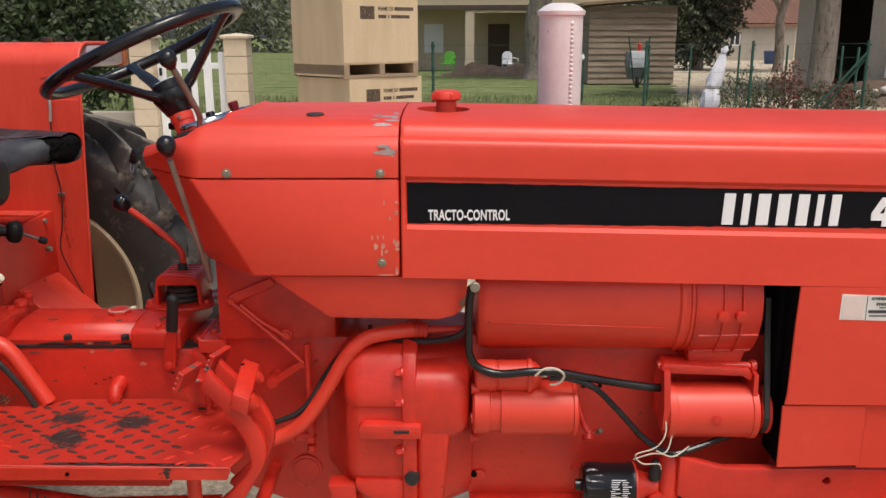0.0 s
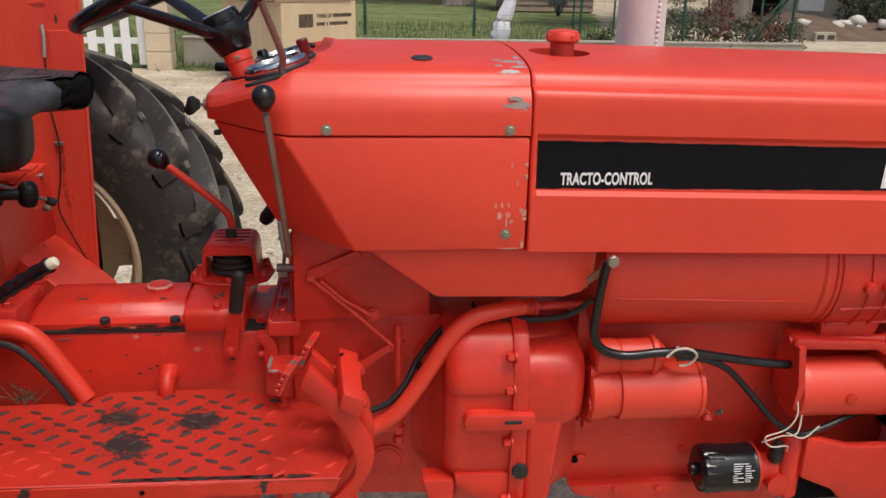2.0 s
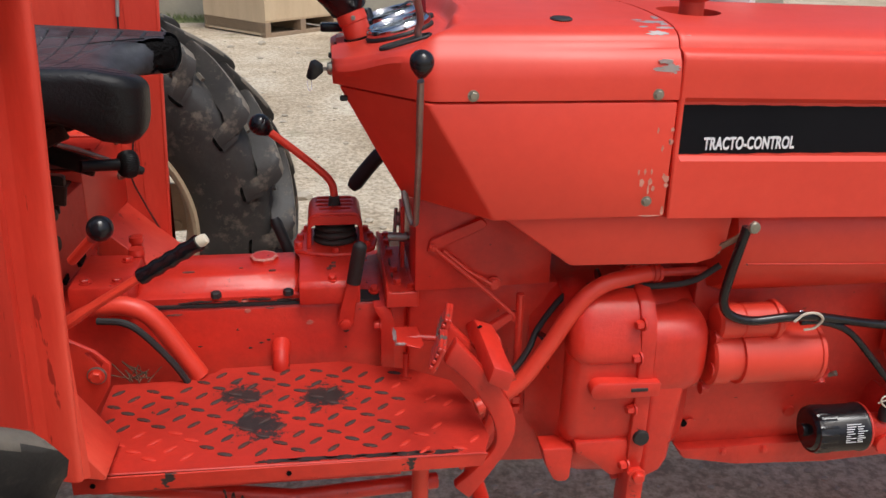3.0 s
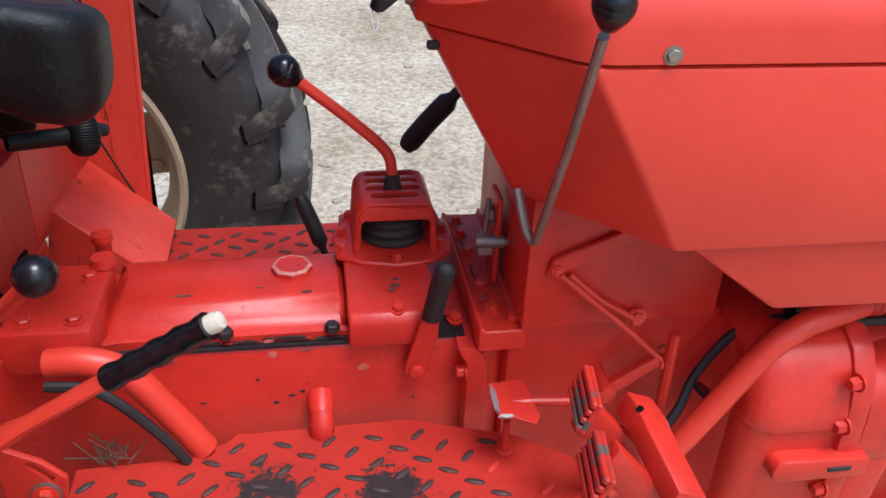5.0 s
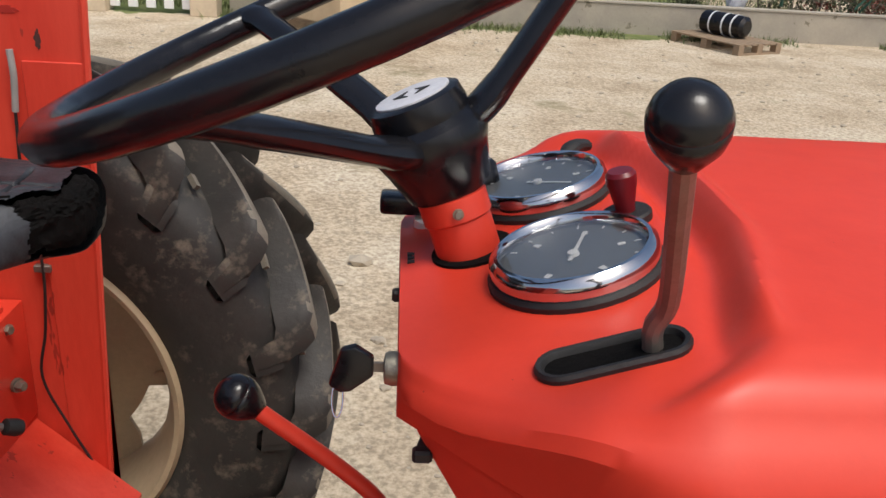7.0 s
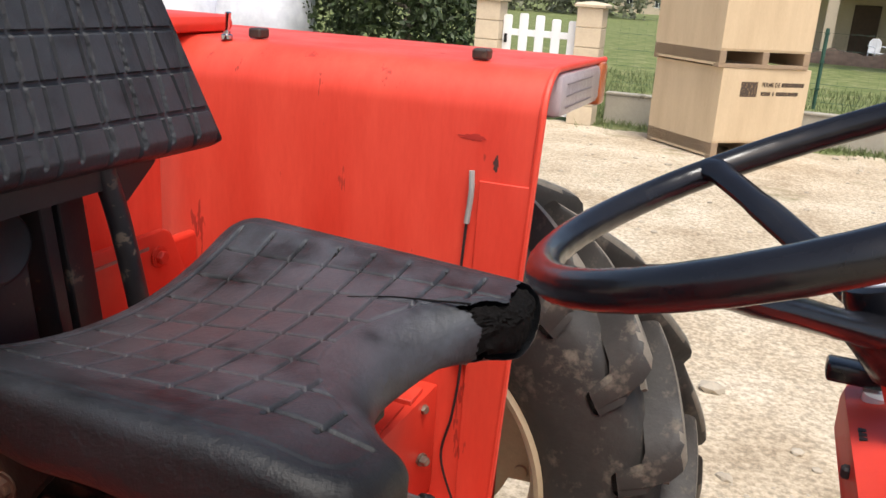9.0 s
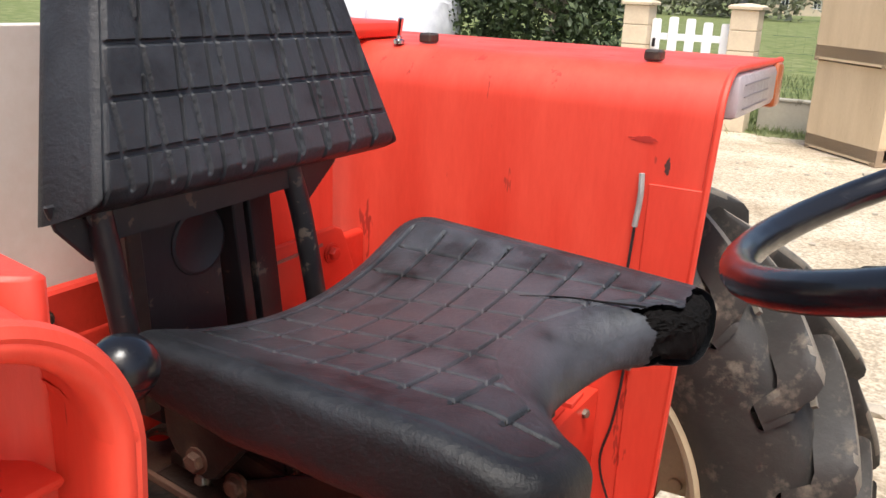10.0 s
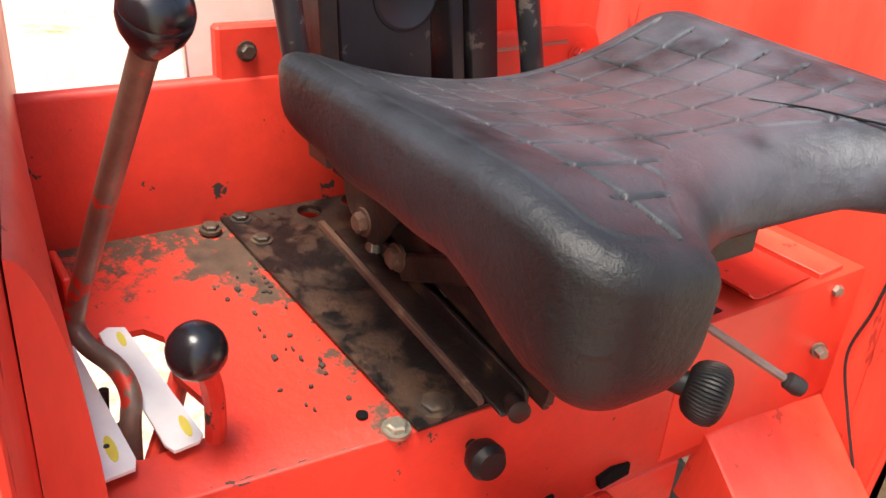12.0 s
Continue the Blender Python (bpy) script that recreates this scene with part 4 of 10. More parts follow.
prism(bm, [(-0.516, 0.45), (-0.516, 0.705), (-0.526, 0.722), (-0.530, 0.734), (-0.505, 0.734), (-0.494, 0.722), (-0.488, 0.70), (-0.488, 0.45)], "y", YC - 0.140, YC + 0.140)
bolt(bm, (-0.517, YC - 0.128, 0.686), (-1, 0, 0), 0.010, 0.014)
part("housing_rib", bev(bm, 0.004, 2), RED_CAST, gearbox)
bm = B()
box(bm, -1.01, -0.516, YC - 0.1095, YC - 0.06, 0.7325, 0.7375)
part("gasket", bm, BLACK_MATT, gearbox, "dark oily gasket line")
bm = B()
lathe(bm, [(0, 0.020), (0.03, 0.018), (0.045, 0.012), (0.047, 0.0)], (-0.722, -0.075, 0.640), (0, -1, -0.25), 18)
tube(bm, curve([(-0.722, -0.105, 0.640), (-0.722, -0.118, 0.622), (-0.722, -0.118, 0.600)], 4), 0.017, 12)
part("drain_boss", bm, RED_CAST, gearbox)
bm = B()
lathe(bm, [(0, 0.040), (0.006, 0.040), (0.006, 0.034), (0.009, 0.032)], (-0.258, YC - 0.127, 0.413), (0, -1, 0), 28)
part("round_cover", bm, RED_CAST, gearbox, "round red inspection cover")
# lever with rubber grip
bm = B()
loft(bm, [[(x + dx, y - 0.004, z), (x + dx, y + 0.004, z)] + [(x - dx, y + 0.004, z), (x - dx, y - 0.004, z)] for x, y, z, dx in ((-0.588, -0.095, 0.690, 0.017), (-0.584, -0.099, 0.720, 0.015), (-0.566, -0.112, 0.810, 0.012))])
bolt(bm, (-0.588, -0.099, 0.694), (0, -1, 0), 0.012, 0.008)
pto = part("small_lever", bev(bm, 0.0015, 1), RED_CAST, tractor, "flat red lever with black rubber grip")
bm = B()
tube(bm, curve([(-0.570, -0.110, 0.790), (-0.563, -0.116, 0.835), (-0.557, -0.122, 0.870), (-0.555, -0.124, 0.884)], 4), [0.0145] * 9 + [0.0135, 0.012, 0.009, 0.004], 12, 0.8)
part("grip", bm, BLACK_MATT, pto, "worn black rubber grip")
bm = B()
tube(bm, curve([(-0.700, 0.205, 0.700), (-0.718, 0.220, 0.750), (-0.742, 0.238, 0.806)], 5), [0.006] * 3 + [0.0135] * 7 + [0.010], 12)
part("left_lever", bm, BLACK_MATT, tractor, "short black rubber lever")
bm = B()
tube(bm, curve([(-0.470, 0.300, 0.960), (-0.515, 0.312, 0.905), (-0.556, 0.320, 0.850)], 5), [0.010] * 2 + [0.0185] * 8 + [0.013], 12)
part("brake_grip", bm, BLACK_MATT, tractor, "black grip of the far hand lever")
bm = B()
box(bm, -0.466, -0.458, -0.012, 0.040, 0.775, 0.915)
linkage = part("linkage_bracket", bev(bm, 0.002, 1), RED_CAST, tractor, "red bracket under the cowl with oily steel fittings")
bolts("linkage_bolt", [(-0.467, 0.010, 0.880)], STEEL, linkage, "oily steel bolt", (-1, -0.4, 0.2), 0.012, 0.010)
bm = B()
lathe(bm, [(0, 0.010), (0.040, 0.010), (0.041, 0.006), (0.050, 0.006)], (-0.492, -0.004, 0.846), (1, -0.15, 0), 12)
box(bm, -0.490, -0.470, -0.016, 0.008, 0.828, 0.840)
tube(bm, [(-0.478, 0.004, 0.850), (-0.474, 0.010, 0.905)], 0.004, 8)
part("clevis", bm, STEEL, linkage, "oily steel clevis and pin")
# side lever with ball knob, along the cowl
bm = B()
tube(bm, curve([(-0.470, -0.118, 0.985), (-0.463, -0.138, 0.948), (-0.457, -0.150, 0.931), (-0.451, -0.158, 0.931), (-0.451, -0.166, 0.948)], 4) + [Vector((-0.457, -0.255, 1.10)), Vector((-0.464, -0.330, 1.238))], 0.0066, 10, 0.8)
lever = part("throttle_lever", bm, STEEL, tractor, "bare steel hand throttle lever")
knob((-0.464, -0.345, 1.270), (-0.03, -0.35, 0.93), 0.0195, lever)

# rubbed and grimy places on the gearbox
RUBBED = mat("rubbed_grimy_paint", (0.30, 0.10, 0.08), (0.10, 0.045, 0.035), 0.7, 60.0, 0.3, 120.0)
rg = random.Random(33)
chips("scuff", [((x, y, 0.7856), (0, 0, 1), w, h) for x, y, w, h in ((-0.905, -0.016, 0.011, 0.0016), (-0.80, -0.004, 0.004, 0.0012), (-0.735, -0.020, 0.007, 0.0010))], gearbox, RUBBED)
chips("scuff", [((x, YC - 0.1085, z), (0, -1, 0), w, h) for x, z, w, h in ((-0.93, 0.719, 0.016, 0.0022), (-0.74, 0.726, 0.007, 0.0014))], gearbox, RUBBED)
chips("scuff", [((rg.uniform(-0.66, -0.58), rg.uniform(-0.07, -0.01), 0.7965), (0, 0, 1), rg.uniform(0.002, 0.005), rg.uniform(0.001, 0.002)) for k in range(4)], gearbox, RUBBED)
chips("scuff", [((-0.487, y, 0.7746), (0.2, 0, 1), 0.0022, w) for y, w in ((0.17, 0.018), (0.11, 0.012), (0.03, 0.02), (-0.04, 0.010))], plate, RUBBED)

# pipes along the clutch housing
bm = B()
tube(bm, curve([(-0.330, -0.215, 0.548), (-0.285, -0.205, 0.563), (-0.235, -0.205, 0.600), (-0.185, -0.202, 0.672), (-0.130, -0.203, 0.765), (-0.085, -0.200, 0.804), (-0.03, -0.188, 0.814), (0.02, -0.172, 0.815)], 6), 0.0172, 16)
pipe = part("steering_pipe", bm, RED, tractor, "bent red steel pipe")
bm = B()
tube(bm, curve([(-0.02, -0.165, 0.812), (0.05, -0.165, 0.813), (0.15, -0.165, 0.814)], 4), 0.009, 10)
lathe(bm, [(0, 0.012)] + [(0.0105 * k + q, 0.0165 + 0.0018 * e) for k in range(7) for q, e in ((0.0005, 0), (0.003, 1), (0.007, 1), (0.0100, 0))] + [(0.0745, 0.012)], (-0.02, -0.165, 0.8125), (1, 0, 0), 16)
part("bellows", bm, RED_WORN, pipe, "ribbed joint with worn paint")
bm = B()
tube(bm, curve([(-0.315, -0.190, 0.585), (-0.255, -0.186, 0.610), (-0.218, -0.172, 0.650), (-0.190, -0.150, 0.695), (-0.135, -0.140, 0.760), (-0.07, -0.150, 0.784), (0.03, -0.172, 0.786), (0.11, -0.186, 0.800), (0.16, -0.2, 0.84)], 6), 0.0068, 10)
part("cable", bm, BLACK_MATT, pipe, "black cable strapped to the pipe")
for x, y, z in ((-0.181, -0.172, 0.676), (-0.078, -0.164, 0.804)):
    bm = B()
    d = Vector((0.55, 0, 0.83)) if z < 0.7 else Vector((1, 0, 0.2))
    lathe(bm, [(-0.003, 0.0205), (0.003, 0.0205)], (x, y, z), d, 16)
    part("cable_tie", bm, BLACK, pipe)
bm = B()
tube(bm, [(-0.235, -0.150, 0.770), (-0.233, -0.150, 0.520)], 0.0085, 10)
for z, r in ((0.555, 0.013), (0.525, 0.014), (0.50, 0.012)):
    lathe(bm, [(-0.008, r), (0.008, r)], (-0.233, -0.150, z), n=6)
lathe(bm, [(0, 0.012), (0.035, 0.012), (0.037, 0.016), (0.045, 0.016)], (-0.235, -0.15, 0.530), (-1, 0, 0), 8)
part("drain_pipe", bm, RED_CAST, tractor, "thin red pipe with a valve")

# bell housing
def loaf(x, w, z0, z1, p=5.0, n=48, y0=YC):
    out = []
    for k in range(n):
        a = 2 * math.pi * k / n
        c, s = math.cos(a), math.sin(a)
        r = (abs(c) ** p + abs(s) ** p) ** (-1 / p)
        out.append((x, y0 + w * r * c, (z0 + z1) / 2 + (z1 - z0) / 2 * r * s))
    return out


bm = B()
loft(bm, [loaf(-0.20, 0.135, 0.40, 0.735), loaf(-0.172, 0.15, 0.385, 0.745), loaf(-0.150, 0.20, 0.345, 0.765), loaf(-0.128, 0.232, 0.330, 0.778), loaf(-0.09, 0.245, 0.322, 0.785), loaf(0.0, 0.250, 0.318, 0.788)])
bell = part("bell_housing", bm, RED_CAST, tractor, "rounded red cast bell housing", sharp=50)
bm = B()
loft(bm, [loaf(-0.004, 0.276, 0.305, 0.802), loaf(0.030, 0.276, 0.305, 0.802)])
bev(bm, 0.005, 2)
part("bell_flange", bm, RED_CAST, bell)
def sections(rows):
    """A closed form from (x, outline in y and z) rows."""
    bm = B()
    loft(bm, [[(x, y, z) for y, z in pts] for x, pts in rows])
    return bm


def shrunk(pts, q, cy, cz):
    return [(cy + (y - cy) * q, cz + (z - cz) * q) for y, z in pts]


bm = B()
loft(bm, [loaf(0.03, 0.225, 0.33, 0.772), loaf(0.10, 0.215, 0.335, 0.765), loaf(0.16, 0.17, 0.345, 0.75)])
part("flywheel_case", bm, RED_CAST, bell, "red cast flywheel case", sharp=50)
def eased(pts, times=3):
    """An open outline with its corners cut round."""
    for k in range(times):
        out = [pts[0]]
        for (ay, az), (by, bz) in zip(pts, pts[1:]):
            out += [(ay * 0.75 + by * 0.25, az * 0.75 + bz * 0.25), (ay * 0.25 + by * 0.75, az * 0.25 + bz * 0.75)]
        pts = out + [pts[-1]]
    return pts


bulge = eased([(-0.12, 0.742), (-0.205, 0.738), (-0.240, 0.712), (-0.246, 0.66), (-0.244, 0.60), (-0.228, 0.560), (-0.12, 0.545)])
part("starter_bulge", sections([(0.028, bulge), (0.090, bulge)] + [(0.09 + 0.062 * math.sin(q * math.pi / 10), shrunk(bulge, 0.70 + 0.30 * math.cos(q * math.pi / 10), -0.13, 0.65)) for q in range(1, 6)]), RED_CAST, bell, sharp=60)
bm = B()
prism(bm, [(0.028, 0.60), (0.112, 0.60), (0.106, 0.55), (0.092, 0.40), (0.078, 0.37), (0.028, 0.345)], "y", -0.236, 0.296)
part("flywheel_housing", bev(bm, 0.016, 3), RED_CAST, bell, "red cast flywheel housing")
bm = B()
prism(bm, [(-0.106, 0.597), (-0.102, 0.610), (-0.090, 0.617), (0.042, 0.612), (0.042, 0.578), (-0.090, 0.577), (-0.102, 0.584)], "y", -0.262, -0.20)
part("fork_cover", bev(bm, 0.006, 2), RED_CAST, bell, "flat red cover over the clutch fork")
# black plate on the cover stands for the slot's inner shade
bm = B()
box(bm, -0.022, 0.014, -0.2640, -0.261, 0.594, 0.602)
part("fork_slot", bev(bm, 0.001, 1), BLACK_MATT, bell)
bolts("housing_bolt", [(-0.004, y, z) for y, z in ((-0.155, 0.760), (-0.240, 0.735), (-0.242, 0.66), (-0.242, 0.54), (-0.240, 0.40), (-0.20, 0.345))], RED_CAST, bell, "", (-1, -0.2, 0), 0.010, 0.016)
# boxed clutch pocket: a sloping upper face over an upright lower one
for pts, cz in (([(-0.10, 0.788), (-0.165, 0.785), (-0.212, 0.765), (-0.238, 0.700), (-0.245, 0.655), (-0.232, 0.640), (-0.10, 0.632)], 0.70), ([(-0.10, 0.70), (-0.222, 0.690), (-0.237, 0.640), (-0.236, 0.500), (-0.226, 0.450), (-0.185, 0.412), (-0.10, 0.400)], 0.55)):
    pts = eased(pts)
    part("clutch_pocket", sections([(-0.092 - 0.050 * math.cos(q * math.pi / 12), shrunk(pts, 0.72 + 0.28 * math.sin(q * math.pi / 12), -0.10, cz)) for q in range(7)] + [(0.004, pts)]), RED_CAST, bell, sharp=60)
bm = B()
prism(bm, [(-0.186, 0.44), (-0.176, 0.40), (-0.156, 0.360), (-0.146, 0.354), (-0.128, 0.354), (-0.120, 0.362), (-0.116, 0.44)], "y", -0.225, -0.170)
part("casting_lug", bev(bm, 0.008, 2), RED_CAST, bell)
bm = B()
prism(bm, [(-0.120, 0.46), (0.0, 0.46), (0.030, 0.375), (-0.035, 0.368), (-0.075, 0.405), (-0.116, 0.43)], "y", -0.236, -0.15)
part("lower_web", bev(bm, 0.008, 2), RED_CAST, bell)
bm = B()
lathe(bm, [(-0.02, 0.016), (0.008, 0.018), (0.014, 0.016), (0.015, 0.0)], (0.018, -0.240, 0.472), (0, -1, 0), 16)
part("rubber_plug", bm, BLACK_MATT, bell, "black rubber plug")
bm = B()
box(bm, -0.005, 0.030, -0.262, -0.195, 0.25, 0.39)
bolt(bm, (0.014, -0.264, 0.386), (0, -1, 0), 0.014, 0.014)
lathe(bm, [(0, 0.014), (0.10, 0.012)], (0.012, -0.235, 0.36), (0, 0, -1), 12)
part("lower_bracket", bev(bm, 0.004, 2), RED_CAST, bell)

# engine block and sump
bm = B()
box(bm, 0.15, 0.90, -0.13, 0.19, 0.36, 0.79)
bev(bm, 0.012, 2)
engine = part("engine_block", bm, RED_CAST, tractor, "red painted engine block")
bm = B()
prism(bm, [(0.15, 0.365), (0.17, 0.335), (0.30, 0.310), (0.52, 0.300), (0.80, 0.315), (0.84, 0.365)], "y", -0.155, 0.215)
bev(bm, 0.010, 2)
part("sump", bm, RED_CAST, engine, "red oil sump")
for x, z in ((0.18, 0.42), (0.42, 0.435)):
    bm = B()
    lathe(bm, [(0, 0.014), (0.006, 0.013)], (x, -0.13, z), (0, -1, 0), 16)
    part("core_plug", bm, RED_CAST, engine)
bolts("sump_bolt", [(x, -0.156, 0.352) for x in (0.26, 0.36, 0.48, 0.58)], RED_CAST, engine, "", (0, -1, 0.2), 0.007, 0.006)
# discs on the block face, their colour standing for unlit holes
for x, z, r in ((0.166, 0.421, 0.008), (0.43, 0.66, 0.006), (0.47, 0.66, 0.005)):
    bm = B()
    lathe(bm, [(0, r), (0.006, r)], (x, -0.131, z), (0, -1, 0), 14)
    part("dark_hole", bm, FOAM_AND_GAP, engine, sharp=0)
# air duct of the engine cooling
AIR = Vector((0, -0.105, 0.890))
bm = B()
prof = [(0.168, 0.10), (0.172, 0.128), (0.19, 0.136), (0.60, 0.136), (0.62, 0.137), (0.625, 0.142), (0.635, 0.142), (0.637, 0.138), (0.645, 0.138), (0.647, 0.142), (0.657, 0.142), (0.660, 0.136)]
lathe(bm, prof, AIR, (1, 0, 0), 48)
air = part("air_duct", bm, RED, tractor, "large red cooling air cylinder")
bm = B()
lathe(bm, [(0.655, 0.146), (0.668, 0.150), (0.79, 0.147), (0.803, 0.143), (0.806, 0.12)], AIR, (1, 0, 0), 48)
fan = part("fan_housing", bm, RED_CAST, tractor, "red cast fan housing with ribs")
bm = B()
for a in range(205, 300, 24):
    d = Vector((0, math.cos(radians(a)), math.sin(radians(a))))
    for xx in ((0.665, 0.798),):
        tube(bm, [AIR + Vector((xx[0], 0, 0)) + d * 0.150, AIR + Vector((xx[1], 0, 0)) + d * 0.147], 0.0035, 6)
for x in (0.715, 0.757):
    tube(bm, [AIR + Vector((x, -0.150 * math.cos(radians(a)), 0.150 * math.sin(radians(a)))) for a in range(-55, 30, 8)], 0.003, 6)
for x in (0.712, 0.752):
    lathe(bm, [(0, 0.013), (0.012, 0.012), (0.013, 0.006)], AIR + Vector((x, -0.148, -0.012)), (0, -1, -0.1), 12)
part("rib", bm, RED_CAST, fan)
bm = B()
prism(bm, [(0.655, 0.80), (0.80, 0.80), (0.775, 0.735), (0.66, 0.735)], "y", -0.20, 0.0)
part("fan_foot", bev(bm, 0.006, 2), RED_CAST, fan)
bm = B()
tube(bm, [AIR + Vector((0.19, -0.132, -0.034)), AIR + Vector((0.40, -0.130, -0.042)), AIR + Vector((0.60, -0.128, -0.048))], 0.0025, 6)
box(bm, 0.195, 0.235, -0.212, -0.195, 0.822, 0.834)
box(bm, 0.228, 0.252, -0.216, -0.200, 0.828, 0.835)
box(bm, 0.57, 0.615, -0.198, -0.18, 0.795, 0.808)
part("duct_clip", bev(bm, 0.002, 1), RED_WORN, air)
# starter motor with solenoid
bm = B()
lathe(bm, [(0.16, 0.055), (0.165, 0.062), (0.20, 0.062), (0.202, 0.056), (0.225, 0.056), (0.226, 0.063), (0.232, 0.0635), (0.385, 0.0635), (0.392, 0.063), (0.394, 0.066), (0.402, 0.066), (0.406, 0.058), (0.407, 0.0)], (0, -0.190, 0.628), (1, 0, 0), 36)
starter = part("starter_motor", bm, RED, tractor, "red cylindrical starter motor")
bm = B()
lathe(bm, [(0.165, 0.030), (0.17, 0.037), (0.212, 0.037), (0.214, 0.034), (0.218, 0.034), (0.220, 0.036), (0.285, 0.036), (0.287, 0.041), (0.296, 0.041), (0.298, 0.034), (0.308, 0.030), (0.320, 0.016)], (0, -0.205, 0.716), (1, 0, 0), 28)
box(bm, 0.166, 0.205, -0.215, -0.17, 0.665, 0.70)
part("solenoid", bm, RED, starter, "red starter solenoid")
bolts("terminal", [(0.322, -0.226, 0.728)], CHROME, starter, "shiny metal cable terminal", (1, -0.4, 0), 0.008, 0.010)
bolts("terminal", [(0.336, -0.232, 0.738)], CHROME, starter, "shiny metal cable terminal", (0.3, -1, 0.5), 0.006, 0.010)
bolts("starter_bolt", [(0.160, y, z) for y, z in ((-0.225, 0.69), (-0.232, 0.62), (-0.20, 0.555), (-0.16, 0.55))], RED_CAST, starter, "", (1, 0, 0), 0.010, 0.016)
bm = B()
tube(bm, curve([(0.403, -0.15, 0.66), (0.42, -0.17, 0.60), (0.44, -0.188, 0.560), (0.46, -0.19, 0.572)], 4), 0.007, 8)
lathe(bm, [(0, 0.013), (0.012, 0.013)], (0.437, -0.188, 0.556), (0, -0.6, -0.8), 12)
part("oil_switch", bm, RED_CAST, engine)
bm = B()
lathe(bm, [(0, 0.006), (0.018, 0.006), (0.019, 0.0)], (0.455, -0.192, 0.565), (0.5, -0.6, 0.5), 10)
part("switch_tip", bm, STEEL, engine)
# dynamo
bm = B()
lathe(bm, [(0.606, 0.055), (0.612, 0.066), (0.628, 0.068), (0.63, 0.0645), (0.633, 0.0645), (0.80, 0.0645), (0.802, 0.067), (0.815, 0.067), (0.820, 0.055)], (0, -0.196, 0.628), (1, 0, 0), 36)
dynamo = part("dynamo", bm, RED, tractor, "red cylindrical dynamo")
bm = B()
prism(bm, [(0.590, 0.738), (0.598, 0.752), (0.792, 0.742), (0.802, 0.724), (0.80, 0.708), (0.780, 0.722), (0.606, 0.728)], "y", -0.225, -0.16)
bev(bm, 0.004, 2)
prism(bm, [(-0.25, 0.60), (-0.258, 0.66), (-0.238, 0.738), (-0.17, 0.742), (-0.15, 0.69), (-0.15, 0.60)], "x", 0.596, 0.610)
prism(bm, [(-0.24, 0.67), (-0.235, 0.730), (-0.17, 0.735), (-0.15, 0.69)], "x", 0.802, 0.812)
lathe(bm, [(0.588, 0.011), (0.80, 0.011), (0.803, 0.015), (0.814, 0.015)], (0, -0.20, 0.738), (1, 0, 0), 12)
part("dynamo_bracket", bm, RED_CAST, dynamo)
bm = B()
lathe(bm, [(0.822, 0.02), (0.824, 0.055), (0.831, 0.048), (0.838, 0.048), (0.846, 0.056), (0.848, 0.02)], (0, -0.196, 0.628), (1, 0, 0), 32)
part("pulley", bm, RED_CAST, dynamo)
bm = B()
for s in (-0.052, 0.052):
    tube(bm, [(0.834, -0.196 + s, 0.628), (0.834, -0.13 + s * 1.4, 0.82), (0.834, -0.105 + s * 1.6, 0.90)], 0.008, 8, 0.6)
tube(bm, [(0.834, -0.196 + 0.051 * math.cos(a), 0.628 + 0.051 * math.sin(a)) for a in (radians(q) for q in range(180, 361, 15))], 0.008, 8, 0.6)
part("fan_belt", bm, BLACK_MATT, dynamo, "black rubber fan belt")
bm = B()
bolt(bm, (0.716, -0.2605, 0.628), (0, -1, 0), 0.010, 0.004)
part("dynamo_screw", bm, RED_CAST, dynamo)
# wiring
bm = B()
tube(bm, curve([(0.155, -0.288, 0.955), (0.150, -0.282, 0.91), (0.150, -0.262, 0.84), (0.152, -0.250, 0.785), (0.172, -0.248, 0.752), (0.22, -0.252, 0.738), (0.29, -0.256, 0.745), (0.35, -0.252, 0.742), (0.42, -0.24, 0.725), (0.50, -0.225, 0.705), (0.58, -0.215, 0.69), (0.61, -0.2, 0.685)], 6), 0.0095, 12)
loom = part("wiring_loom", bm, BLACK, tractor, "thick black cable loom")
bm = B()
tube(bm, curve([(0.335, -0.236, 0.722), (0.38, -0.240, 0.722), (0.44, -0.246, 0.70), (0.50, -0.25, 0.64), (0.56, -0.252, 0.575), (0.62, -0.25, 0.540), (0.68, -0.24, 0.550), (0.76, -0.22, 0.57), (0.85, -0.18, 0.565)], 6), 0.0072, 10)
part("cable", bm, BLACK, loom)
WIRE = mat("cream_wire", (0.62, 0.55, 0.44), (0.5, 0.44, 0.35), 0.6, 20.0, 0.1)
bm = B()
tube(bm, curve([(0.300, -0.268, 0.740), (0.318, -0.270, 0.757), (0.345, -0.268, 0.757), (0.365, -0.262, 0.740), (0.355, -0.256, 0.718), (0.335, -0.252, 0.712)], 5), 0.0028, 8)
part("cable_loop", bm, WIRE, loom, "cream plastic tie loop")
bm = B()
for pts in (((0.60, -0.235, 0.655), (0.602, -0.262, 0.60), (0.58, -0.268, 0.565), (0.535, -0.27, 0.548), (0.55, -0.27, 0.525), (0.59, -0.262, 0.52), (0.60, -0.25, 0.50)),
            ((0.625, -0.24, 0.60), (0.605, -0.268, 0.555), (0.570, -0.27, 0.55), (0.53, -0.268, 0.535)),
            ((0.66, -0.255, 0.562), (0.62, -0.268, 0.542), (0.58, -0.27, 0.558))):
    tube(bm, curve(pts, 5), 0.0018, 6)
part("loose_wire", bm, WIRE, loom, "thin loose cream wires")
bm = B()
